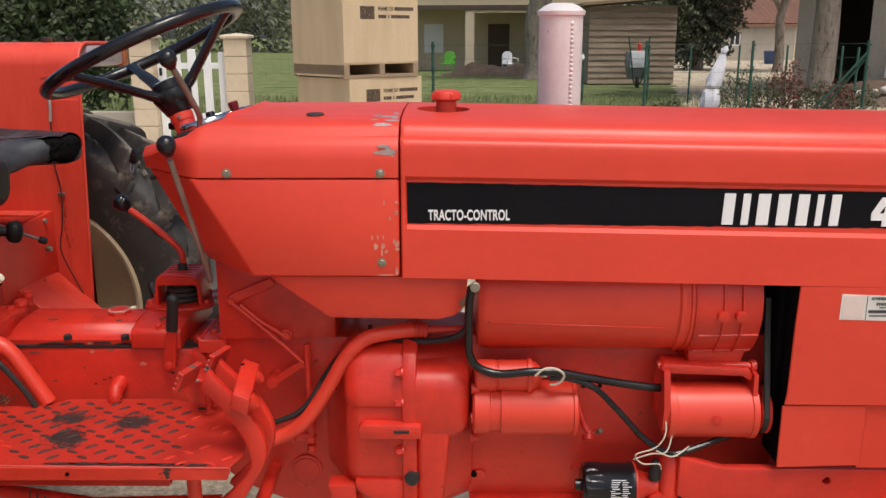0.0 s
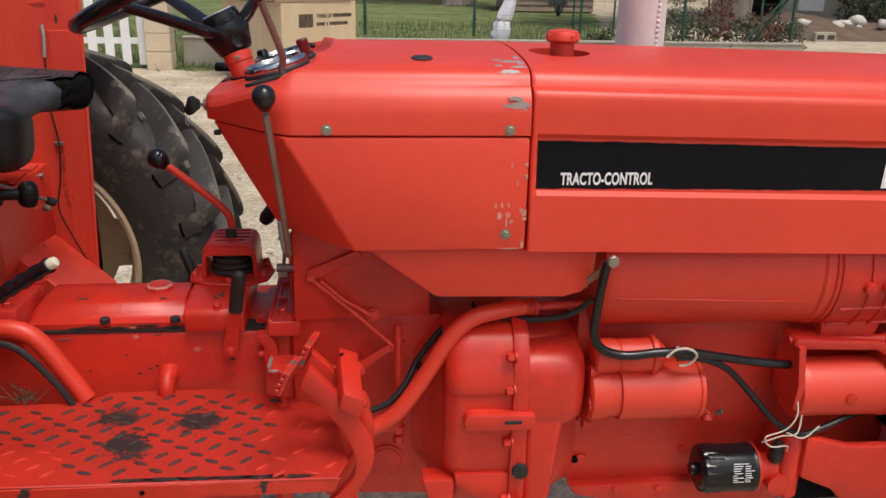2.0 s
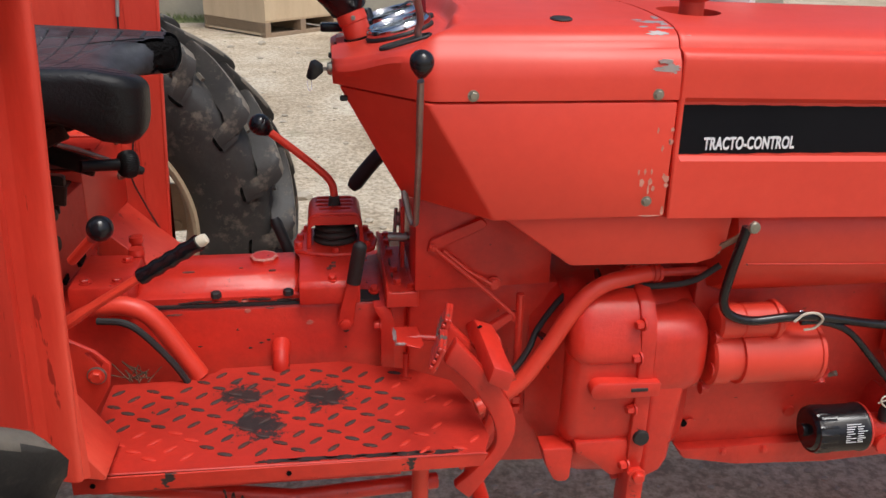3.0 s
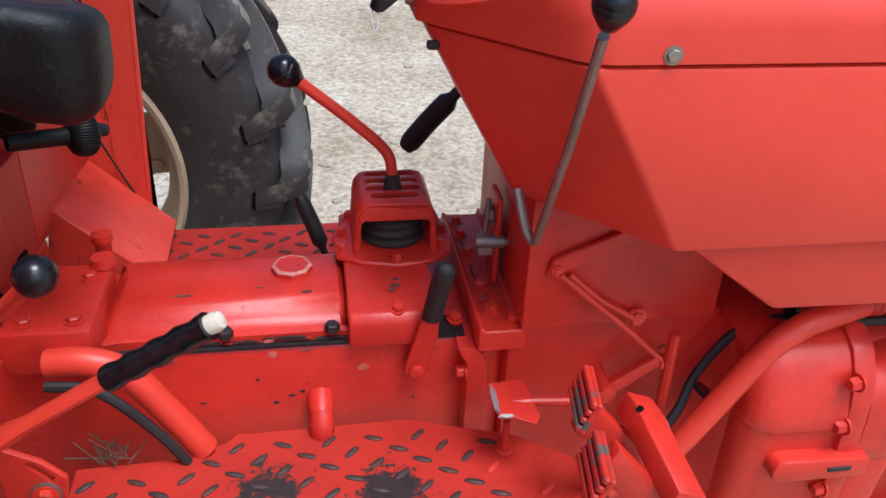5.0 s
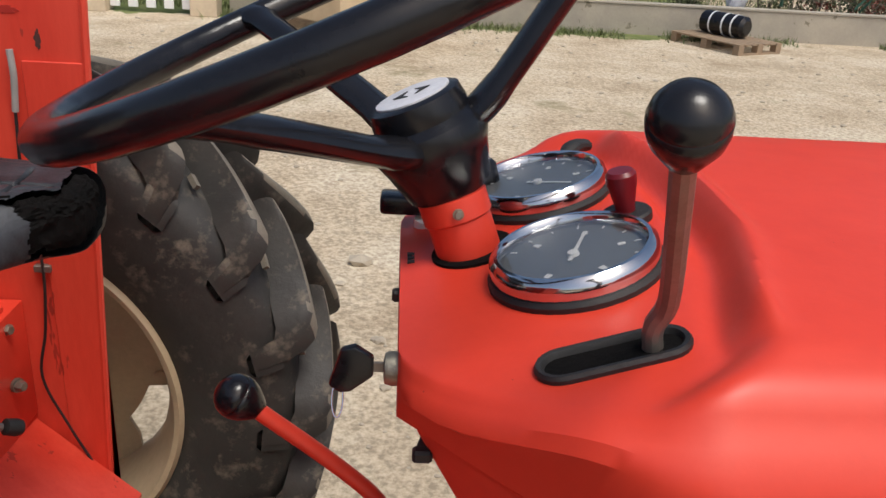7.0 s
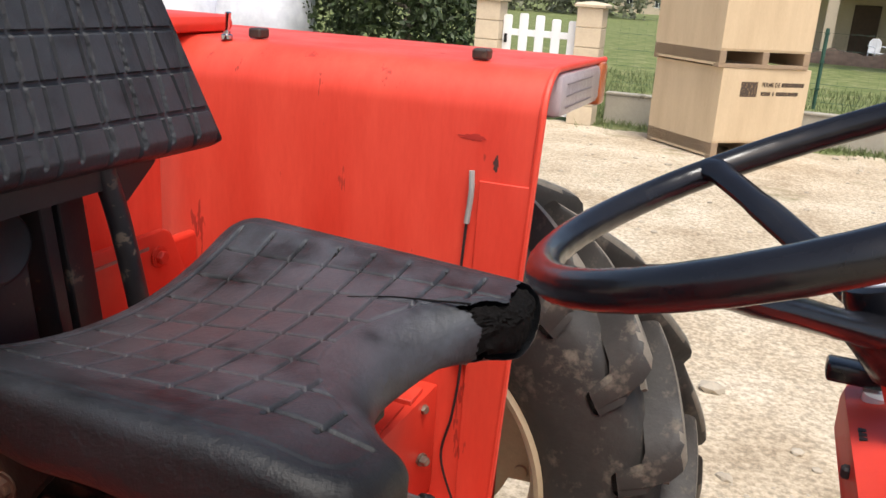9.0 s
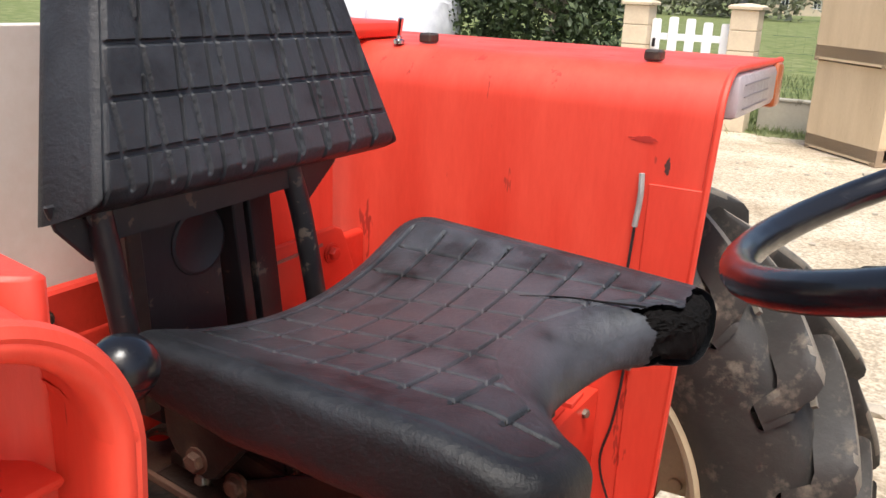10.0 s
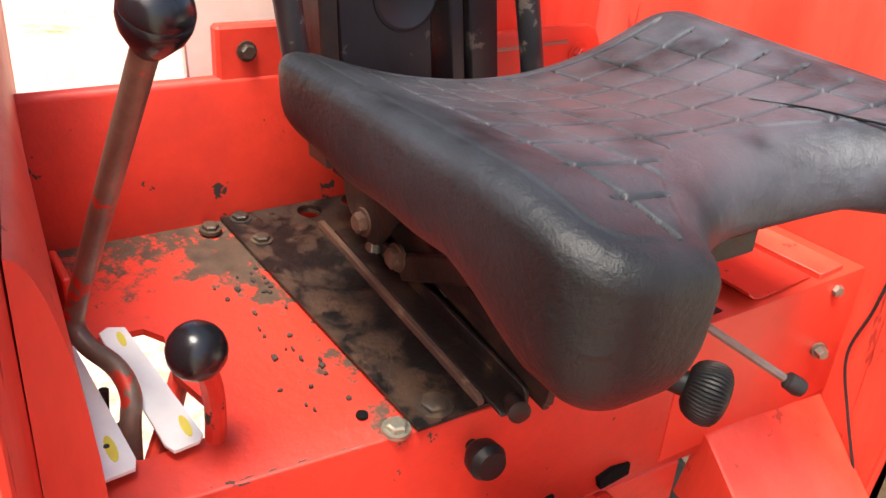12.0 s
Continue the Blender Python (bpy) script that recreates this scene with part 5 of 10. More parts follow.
loft(bm, [[(x + w, y, z - 0.003), (x - w, y, z + 0.003), (x - w, y + 0.007, z + 0.003), (x + w, y + 0.007, z - 0.003)] for x, y, z, w in ((0.166, -0.301, 0.968, 0.004), (0.162, -0.302, 0.960, 0.008), (0.149, -0.280, 0.930, 0.008), (0.131, -0.242, 0.895, 0.007), (0.127, -0.234, 0.886, 0.005))])
lathe(bm, [(0, 0.012), (0.008, 0.011)], (0.162, -0.297, 0.958), (0, -1, 0), 12)
lathe(bm, [(0, 0.008), (0.010, 0.006)], (0.129, -0.230, 0.887), (0, -1, 0), 10)
part("hood_catch", bev(bm, 0.0015, 1), ZINC, tractor, "grey metal hood catch")
# oil filter
bm = B()
prof = [(0.0, 0.014), (0.012, 0.014), (0.014, 0.040), (0.022, 0.049), (0.030, 0.052), (0.125, 0.052), (0.128, 0.054), (0.136, 0.054), (0.138, 0.049)]
lathe(bm, prof, (0.408, -0.205, 0.434), (1, 0, 0), 40)
rings = []
for x, q in ((0.020, 0.0), (0.028, 1.0), (0.060, 1.0), (0.064, 0.0)):
    rings.append([(0.408 + x, -0.205 + (0.0505 + q * 0.0030 * (k % 3 == 0)) * math.cos(2 * math.pi * k / 60), 0.434 + (0.0505 + q * 0.0030 * (k % 3 == 0)) * math.sin(2 * math.pi * k / 60)) for k in range(60)])
loft(bm, rings)
oil = part("oil_filter", bm, BLACK, tractor, "black spin-on oil filter with white print")
bm = B()
rr = random.Random(2)
for k in range(9):
    a = radians(140 + k * 5.5)
    for q in range(2):
        x0 = 0.484 + 0.026 * q + rr.uniform(0, 0.004)
        w = rr.uniform(0.010, 0.024)
        d = Vector((0, math.cos(a), math.sin(a)))
        e = Vector((0, -math.sin(a), math.cos(a)))
        c = Vector((x0, -0.205, 0.434)) + d * 0.0522
        loft(bm, [[c + e * 0.0008 + d * h, c - e * 0.0008 + d * h, c - e * 0.0008 + d * h + Vector((w, 0, 0)), c + e * 0.0008 + d * h + Vector((w, 0, 0))] for h in (0, 0.0005)])
part("filter_print", bm, LETTER, oil, "rows of small white print", sharp=0)
bm = B()
lathe(bm, [(0.545, 0.054), (0.55, 0.054), (0.552, 0.040), (0.575, 0.030), (0.60, 0.028)], (0, -0.205, 0.434), (1, 0, 0), 28)
prism(bm, [(0.595, 0.375), (0.585, 0.41), (0.600, 0.49), (0.615, 0.505), (0.64, 0.495), (0.645, 0.40), (0.63, 0.375)], "y", -0.225, -0.12)
lathe(bm, [(0.37, 0.022), (0.375, 0.027), (0.51, 0.027), (0.52, 0.02)], (0.628, -0.215, 0), (0, 0, 1), 16)
lathe(bm, [(0, 0.024), (0.03, 0.024)], (0.60, -0.21, 0.405), (0, -1, 0), 16)
part("filter_head", bm, RED_CAST, oil, "red cast filter head")
bm = B()
lathe(bm, [(0, 0.014), (0.02, 0.016), (0.035, 0.012), (0.05, 0.006)], (0.593, -0.222, 0.46), (0, 0, 1), 12)
part("pressure_sender", bm, BLACK_MATT, oil)
# front sheet metal and frame
bm = B()
prism(bm, [(0.872, 0.952), (0.868, 0.86), (0.866, 0.70), (0.862, 0.672), (1.46, 0.668), (1.46, 0.942)], "y", YC - 0.300, YC - 0.294)
part("side_panel", bev(bm, 0.002, 1), RED, tractor, "flat red removable side panel")
bm = B()
prism(bm, [(0.872, 0.952), (0.868, 0.86), (0.866, 0.70), (0.862, 0.672), (1.46, 0.668), (1.46, 0.942)], "y", YC + 0.294, YC + 0.300)
part("side_panel", bev(bm, 0.002, 1), RED, tractor, "flat red removable side panel")
bm = B()
prism(bm, [(0.860, 0.668), (1.050, 0.668), (1.050, 0.520), (0.860, 0.514)], "y", YC - 0.296, YC - 0.290)
part("lower_panel", bev(bm, 0.002, 1), RED, tractor)
bm = B()
prism(bm, [(1.045, 0.670), (1.275, 0.670), (1.270, 0.508), (1.045, 0.510)], "y", YC - 0.288, YC - 0.282)
part("lower_panel", bev(bm, 0.002, 1), RED, tractor)
# near-black sheets close the space behind the side panel
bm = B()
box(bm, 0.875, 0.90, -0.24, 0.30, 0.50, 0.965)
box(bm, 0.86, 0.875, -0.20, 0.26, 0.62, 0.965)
part("panel_backing", bev(bm, 0.003, 1), FOAM_AND_GAP, tractor, "black sheets behind the side panel")
bm = B()
prism(bm, [(0.640, 0.535), (0.745, 0.505), (1.283, 0.502), (1.283, 0.342), (0.760, 0.350), (0.720, 0.395), (0.640, 0.43)], "y", -0.252, -0.225)
bev(bm, 0.008, 2)
beam = part("front_frame", bm, RED_CAST, tractor, "heavy red front frame beam")
bm = B()
for x, z in ((0.985, 0.473), (0.985, 0.398), (1.20, 0.475), (1.20, 0.400)):
    lathe(bm, [(-0.02, 0.010), (0.02, 0.010)], (x, -0.25, z), (0, -1, 0), 16)
cut(beam, bm)
# near-black sheet closing the beam's holes from behind
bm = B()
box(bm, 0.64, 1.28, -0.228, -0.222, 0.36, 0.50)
part("hole_backing", bm, FOAM_AND_GAP, beam)
bm = B()
prism(bm, [(0.640, 0.535), (0.745, 0.505), (1.283, 0.502), (1.283, 0.342), (0.760, 0.350), (0.720, 0.395), (0.640, 0.43)], "y", 0.285, 0.312)
part("front_frame", bev(bm, 0.008, 2), RED_CAST, tractor, "heavy red front frame beam")
bm = B()
prism(bm, [(1.290, 0.640), (1.45, 0.56), (1.60, 0.52), (1.60, 0.28), (1.290, 0.24)], "y", -0.285, 0.345)
bev(bm, 0.010, 2)
for k in range(3):
    prism(bm, [(1.30, 0.648 - 0.018 * k), (1.44, 0.574 - 0.018 * k), (1.44, 0.566 - 0.018 * k), (1.30, 0.640 - 0.018 * k)], "y", -0.292, -0.285)
part("front_weight_carrier", bm, RED_CAST, tractor, "ribbed red front bolster")
bm = B()
prism(bm, [(1.02, 0.345), (1.10, 0.345), (1.10, 0.30), (1.02, 0.30)], "y", -0.26, -0.2)
box(bm, 0.80, 1.30, -0.22, 0.28, 0.30, 0.345)
part("axle_support", bev(bm, 0.004, 1), RED_CAST, tractor)
bm = B()
tube(bm, curve([(1.285, -0.27, 0.665), (1.292, -0.275, 0.69), (1.312, -0.275, 0.69), (1.318, -0.275, 0.668)], 4), 0.005, 8)
part("lifting_eye", bm, STEEL, tractor)
# sticker on the side panel
bm = B()
prism(bm, [(0.962, 0.934), (1.187, 0.926), (1.186, 0.870), (0.961, 0.876)], "y", YC - 0.3012, YC - 0.2995)
sticker = part("sticker", bm, mat("worn_paper_sticker", (0.72, 0.70, 0.66), (0.66, 0.63, 0.58), 0.6, 20.0, 0.0), tractor, "white dealer sticker with small black print", sharp=0)
INK = mat("black_ink", (0.03, 0.03, 0.035), (0.05, 0.05, 0.05), 0.6, 20.0, 0.0)
STK_Y = YC - 0.3016


def bars(rows, name, material, parent):
    bm = B()
    for x0, x1, z0, z1 in rows:
        prism(bm, [(x0, z0), (x1, z0), (x1, z1), (x0, z1)], "y", STK_Y - 0.0004, STK_Y + 0.001)
    return part(name, bm, material, parent, sharp=0)


for word, x0, w, z0, h in (("centre", 1.026, 0.042, 0.921, 0.008), ("motoculture", 1.038, 0.086, 0.9085, 0.009)):
    bm = fit_size(text_mesh(word, 0.012, 1.0, 0.0, 0.0004, 0.0004), w, h)
    bmesh.ops.transform(bm, matrix=Matrix.Translation((x0, STK_Y - 0.0002, z0)) @ SIDE, verts=bm.verts)
    part("print", bm, INK, sticker, sharp=0)
bars([(1.074, 1.136, 0.921, 0.928), (1.045, 1.115, 0.9025, 0.9045), (1.022, 1.085, 0.891, 0.898), (1.092, 1.134, 0.8925, 0.8965), (1.025, 1.130, 0.8835, 0.886), (1.017, 1.018, 0.876, 0.931), (1.140, 1.141, 0.874, 0.929)], "print_bar", INK, sticker)
bars([(1.146, 1.182, 0.884, 0.923)], "yellow_field", mat("ochre_print", (0.5, 0.33, 0.06), (0.45, 0.3, 0.06), 0.6, 20.0, 0.0), sticker)
bm = B()
for x0 in (1.152, 1.163):
    prism(bm, [(x0, 0.894), (x0 + 0.006, 0.894), (x0 + 0.012, 0.914), (x0 + 0.006, 0.914)], "y", STK_Y - 0.001, STK_Y + 0.001)
part("emblem", bm, INK, sticker, sharp=0)
bars([(0.966, 1.012, 0.879, 0.930)], "pink_field", mat("pale_pink_print", (0.74, 0.6, 0.54), (0.7, 0.55, 0.5), 0.6, 20.0, 0.0), sticker)

# exhaust stack on the far side
bm = B()
lathe(bm, [(0.55, 0.062), (1.535, 0.062), (1.537, 0.067), (1.548, 0.068), (1.562, 0.05), (1.57, 0.03)], (0.420, 0.456, 0), n=40)
stack = part("exhaust_pipe", bm, EXHAUST, tractor, "pale silver riveted exhaust stack")
bm = B()
lathe(bm, [(0, 0.0062), (0.0025, 0.0058), (0.0045, 0.0035), (0.005, 0.0)], (0, 0, 0), (math.sin(0.42), -math.cos(0.42), 0), 8)
first = part("rivet", bm, EXHAUST, stack)
for k in range(64):
    rivet = first if k == 0 else new("rivet", first.data)
    rivet.parent = stack
    rivet.location = Vector((0.420 + 0.0618 * math.sin(0.42), 0.456 - 0.0618 * math.cos(0.42), 0.72 + 0.0126 * k)) * K

# ---- fenders, platform, foot plates ----
def flip(y):
    return 2 * YC - y


ROLL = [(0.066 * (1 - math.cos(k * math.pi / 36)), 1.398 + 0.066 * math.sin(k * math.pi / 36)) for k in range(19)]


def fender(s):
    """Inner plate and rolled top of a rear fender; s: -1 near side, 1 far side."""
    inner = YC + (0.472 if s > 0 else -0.508)
    slant = 0.0 if s > 0 else 0.165
    drop = 0.0 if s > 0 else 0.020
    back_by = 0.0 if s > 0 else -0.010
    # the section across the tractor: inner plate, rolled corner, flat top
    def section(x, lift=0.0):
        pts = [(0.0, 0.63), (0.0, 0.9), (0.0, 1.20), (0.0, 1.36)] + ROLL + [(0.20, 1.466), (0.385, 1.464), (0.395, 1.460)]
        return [(x - back_by, inner + s * o - slant * (x + 1.0), z - (drop if z > 1.3 else 0)) for o, z in pts]
    bm = B()
    t = 0.004
    xs = [-1.0, -1.02, -1.06, -1.15, -1.3, -1.45, -1.6, -1.78]
    outer, inside = [], []
    for k, x in enumerate(xs):
        ring = section(x)
        out = []
        for (xx, y, z) in ring:
            lean = -0.035 * max(0.0, (1.40 - z) / 0.77) if k == 0 else 0.0
            out.append((xx + lean, y, z))
        outer.append(out)
        inside.append([(p[0], p[1] + s * t if p[2] < 1.44 - drop else p[1], p[2] if p[2] < 1.44 - drop else p[2] - t) for p in out])
    loops = [o + i[::-1] for o, i in zip(outer, inside)]
    loft(bm, loops)
    body = part("fender", bm, RED_FADED, tractor, "faded red sheet metal rear fender")
    # rolled front edge; the near side also shows its turned-out flange
    bm = B()
    a = [(-1.0 - back_by - 0.035 * max(0.0, (1.40 - z) / 0.77), inner, z - (drop if z > 1.3 else 0)) for z in (0.63, 0.9, 1.16, 1.31, 1.40)] + [(-1.0 - back_by, inner + s * o, z - drop) for o, z in ROLL[1:] + [(0.10, 1.464), (0.395, 1.461)]]
    tube(bm, a, 0.0055, 8)
    part("rolled_edge", bm, RED_FADED, body)
    if s < 0:
        bm = B()
        line = curve(a, 5)
        rows = []
        for q, p in enumerate(line):
            t = line[min(q + 1, len(line) - 1)] - line[max(q - 1, 0)]
            n = Vector((0, -t.z, t.y)).normalized()
            if n.y > 0:
                n = -n
            rows.append([p + n * w + Vector((dx, 0, 0)) for dx, w in ((0.0, -0.002), (0.004, 0.0005), (0.0056, 0.0035), (0.0046, 0.0070), (0.001, 0.0098), (-0.006, 0.0105), (-0.020, 0.0065), (-0.045, -0.0015), (-0.100, -0.006))])
        loft(bm, rows, False, False)
        part("front_flange", bm, RED_FADED, body, "turned red flange of the fender front", sharp=70)
    bm = B()
    prism(bm, [(-1.034 - back_by, 0.64), (-1.006 - back_by, 1.30), (-1.085, 1.30), (-1.085, 0.64)], "y", inner - s * 0.0035, inner - s * 0.0005)
    part("stiffener", bev(bm, 0.001, 1), RED_FADED, body)
    return body, inner


far_fender, FAR_Y = fender(1)
near_fender, NEAR_Y = fender(-1)
# pocket behind the near fender's front flange: back panel, shelf, lower panels and catch
def pocket(name, y0, y1, z0, z1, front, back=-1.13, label=""):
    bm = B()
    box(bm, back, front, y0, y1, z0, z1)
    for v in bm.verts:
        v.co.x -= 0.035 * max(0.0, (1.40 - v.co.z) / 0.77)
    return part(name, bev(bm, 0.003, 2), RED_FADED, near_fender, label)


bm = B()
prism(bm, [(-1.125, -0.95), (-1.066, -0.95), (-1.066, -0.492), (-1.046, -0.478), (-1.046, -0.470), (-1.125, -0.458)], "z", 1.30, 1.436)
part("inner_wall", bev(bm, 0.002, 1), RED_FADED, near_fender, "red panel set back behind the fender edge")
pocket("shelf", -0.95, -0.481, 1.345, 1.351, -1.028, label="narrow red shelf with a dusty top")
pocket("lower_panel", -0.5035, -0.470, 0.63, 1.343, -1.050)
pocket("lower_panel", -0.95, -0.5075, 0.63, 1.343, -1.046)
# near-black box behind the joint paints in the dark of the gap
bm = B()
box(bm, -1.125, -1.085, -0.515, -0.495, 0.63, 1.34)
part("panel_gap", bm, FOAM_AND_GAP, near_fender)
bm = B()
rings = []
for (x, y, z), w, h in (((-1.056, -0.514, 1.314), 0.006, 0.006), ((-1.044, -0.512, 1.316), 0.0075, 0.0075), ((-1.036, -0.507, 1.322), 0.008, 0.007), ((-1.032, -0.500, 1.327), 0.006, 0.0045), ((-1.031, -0.495, 1.320), 0.007, 0.003), ((-1.034, -0.489, 1.307), 0.0075, 0.003), ((-1.037, -0.486, 1.297), 0.008, 0.0028), ((-1.040, -0.485, 1.288), 0.007, 0.003)):
    c, u, v = Vector((x, y, z)), Vector((0.75, -0.45, 0.25)).normalized(), Vector((0.2, 0.75, 0.62)).normalized()
    rings.append([c + u * h * 0.8 * math.cos(q * math.pi / 5) + v * w * 0.66 * math.sin(q * math.pi / 5) for q in range(10)])
loft(bm, rings)
part("catch", bm, mat("dull_grey_metal", (0.24, 0.22, 0.18), (0.13, 0.12, 0.09), 0.45, 40.0, 0.5, 150.0, metal=0.5), near_fender, "dull grey metal catch", sharp=50)
# far fender: lamp, reflector studs, toggle, wire
bm = B()
box(bm, -1.095, -0.990, FAR_Y + 0.065, FAR_Y + 0.330, 1.392, 1.458)
lamp = part("side_lamp", bev(bm, 0.012, 2), mat("clear_lamp_plastic", (0.42, 0.36, 0.38), (0.5, 0.45, 0.47), 0.2, 14.0, 0.3, 90.0, coat=0.6, stretch=(1, 6, 1)), far_fender, "clear plastic side lamp under the fender edge")
bm = B()
box(bm, -1.088, -0.988, FAR_Y + 0.332, FAR_Y + 0.375, 1.385, 1.460)
part("amber_lens", bev(bm, 0.008, 2), mat("amber_plastic", (0.45, 0.12, 0.03), (0.4, 0.1, 0.025), 0.25, 12.0, 0.2, 80.0, coat=0.6), lamp, "amber lens")
bm = B()
for z in (1.408, 1.425, 1.442):
    box(bm, -0.9885, -0.987, FAR_Y + 0.08, FAR_Y + 0.25, z - 0.001, z + 0.001)
part("lens_rib", bm, mat("lens_line", (0.2, 0.17, 0.18), None, 0.4, 9.0, 0.0), lamp)
for x in (-1.125, -1.52):
    bm = B()
    box(bm, x - 0.012, x + 0.012, FAR_Y + 0.07, FAR_Y + 0.10, 1.466, 1.482)
    part("stud", bev(bm, 0.003, 1), RUST, far_fender, "small rusty metal stud")
bm = B()
lathe(bm, [(0, 0.010), (0.006, 0.010), (0.008, 0.006), (0.012, 0.006)], (-1.555, FAR_Y + 0.045, 1.463), (0, 0, 1), 14)
tube(bm, [(-1.555, FAR_Y + 0.045, 1.472), (-1.548, FAR_Y + 0.04, 1.505)], [0.003, 0.005], 8)
part("toggle_switch", bm, CHROME, far_fender, "chromed toggle switch")
bm = B()
box(bm, -1.95, -1.62, FAR_Y - 0.03, FAR_Y + 0.16, 1.466, 1.496)
part("reflector_box", bev(bm, 0.012, 2), RED, far_fender, "raised red box on the fender top")
bm = B()
tube(bm, curve([(-1.096, FAR_Y - 0.006, 1.314), (-1.094, FAR_Y - 0.008, 1.28), (-1.098, FAR_Y - 0.008, 1.235)], 5), 0.0045, 8)
part("wire_sleeve", bm, mat("grey_sleeve", (0.4, 0.4, 0.38), (0.3, 0.3, 0.28), 0.6, 20.0), far_fender, "grey wire sleeve")
bm = B()
tube(bm, curve([(-1.098, FAR_Y - 0.008, 1.237), (-1.102, FAR_Y - 0.008, 1.12), (-1.090, FAR_Y - 0.009, 1.02), (-1.098, FAR_Y - 0.009, 0.92), (-1.112, FAR_Y - 0.009, 0.84), (-1.085, FAR_Y - 0.009, 0.76), (-1.05, FAR_Y - 0.009, 0.68)], 6), 0.0022, 6)
part("wire", bm, BLACK_MATT, far_fender, "thin black wire")
bm = B()
box(bm, -1.103, -1.080, FAR_Y - 0.010, FAR_Y, 1.008, 1.018)
part("wire_clip", bev(bm, 0.001, 1), STEEL, far_fender)
# stands for a raised red tab, its underside's shade put in as dark red
chips("fender_mark", [((-1.100, FAR_Y, 1.362), (0, -1, 0), 0.020, 0.005)], far_fender, mat("tab_underside_red", (0.46, 0.026, 0.015), None, 0.6))
chips("fender_mark", [((-1.062, FAR_Y, 1.327), (0, -1, 0), 0.004, 0.013)], far_fender, mat("dark_stain", (0.08, 0.03, 0.025), None, 0.7))


def plat_z(x):
    return 0.916 - 0.115 * (x + 1.19)


PLATFORM_PAINT = worn_paint("platform_paint", [(-1.50, -0.19, 0.95), (-1.42, -0.17, 0.945), (-1.3, -0.15, 0.93), (-1.2, -0.15, 0.92)], 0.06, (-1.40, -1.58), lift=0.27)
FOOT_PAINT = worn_paint("foot_plate_paint", [(-0.815, -0.205, 0.607), (-0.770, -0.225, 0.607), (-0.655, -0.228, 0.607), (-0.62, -0.245, 0.607), (-0.775, -0.318, 0.607), (-0.735, -0.325, 0.607)], 0.072, lift=0.225, paint=((0.53, 0.028, 0.014), (0.40, 0.021, 0.011)))
# seat platform: top, folded front
FRONT = -1.165
bm = B()
prism(bm, [(FRONT, plat_z(FRONT)), (-1.60, plat_z(-1.60)), (-1.60, plat_z(-1.60) - 0.005), (FRONT - 0.005, plat_z(FRONT) - 0.012), (FRONT - 0.005, 0.742), (FRONT, 0.742)], "y", NEAR_Y + 0.002, FAR_Y - 0.002)
for v in bm.verts:
    if v.co.y < 0:
        v.co.y = NEAR_Y + 0.003 - 0.165 * (v.co.x + 0.99)
    if v.co.x > -1.3:
        v.co.x += 0.075 * (v.co.y - YC)
bev(bm, 0.008, 3, 40)
platform = part("seat_platform", bm, PLATFORM_PAINT, tractor, "red steel seat platform with paint worn to bare metal")
bm = B()
for x, y, r in ((-1.563, -0.058, 0.017), (-1.568, 0.008, 0.017)):
    lathe(bm, [(-0.05, r), (0.05, r)], (x, y, plat_z(x)), n=18)
loft(bm, [[(x, y, plat_z(-1.35) + h) for x, y in ((-1.425, -0.392), (-1.420, -0.312), (-1.400, -0.297), (-1.345, -0.306), (-1.280, -0.286), (-1.254, -0.290), (-1.250, -0.362), (-1.262, -0.392))] for h in (-0.08, 0.08)])
cut(platform, bm)


def on_plat(x, y, up=0.0):
    return Vector((x, y, plat_z(x) + up))


bolts("platform_bolt", [on_plat(x, y, 0.006) for x, y in ((-1.575, -0.146), (-1.521, -0.141), (-1.565, -0.188), (-1.555, -0.374))], RUST, platform, "", (0.11, 0, 1), 0.010, 0.007)
bm = B()
bolt(bm, on_plat(-1.185, -0.150, 0.002), (0.11, 0, 1), 0.0105, 0.008)
part("mount_bolt", bm, ZINC, platform, "zinc-plated bolt")
# flat disc, the hole's shade put into its colour
bm = B()
lathe(bm, [(0, 0.006), (0.002, 0.006)], on_plat(-1.215, -0.170, 0), (0.11, 0, 1), 12)
part("small_hole", bm, FOAM_AND_GAP, platform, sharp=0)
# rusty seat base plate and rails
bm = B()
prism(bm, [(-1.586, plat_z(-1.586) + 0.002), (-1.172, plat_z(-1.172) + 0.002), (-1.172, plat_z(-1.172) + 0.006), (-1.586, plat_z(-1.586) + 0.006)], "y", -0.134, 0.20)
for v in bm.verts:
    if v.co.x < -1.4 and v.co.y < 0:
        v.co.y -= 0.034
base = part("seat_base_plate", bm, GRIMY, tractor, "oily rusty steel seat base plate")
bm = B()
for x, y in ((-1.563, -0.058), (-1.568, 0.008)):
    lathe(bm, [(-0.02, 0.016), (0.03, 0.016)], on_plat(x, y), n=18)
cut(base, bm)
def rail(x0, x1, y, w, h0, h1, material, label="rusty slide rail"):
    bm = B()
    prism(bm, [(x0, plat_z(x0) + h0), (x1, plat_z(x1) + h0), (x1, plat_z(x1) + h1 - 0.004), (x1 - 0.006, plat_z(x1) + h1), (x0 + 0.006, plat_z(x0) + h1), (x0, plat_z(x0) + h1 - 0.004)], "y", y - w, y + w)
    return part("slide_rail", bev(bm, 0.001, 1), material, base, label)


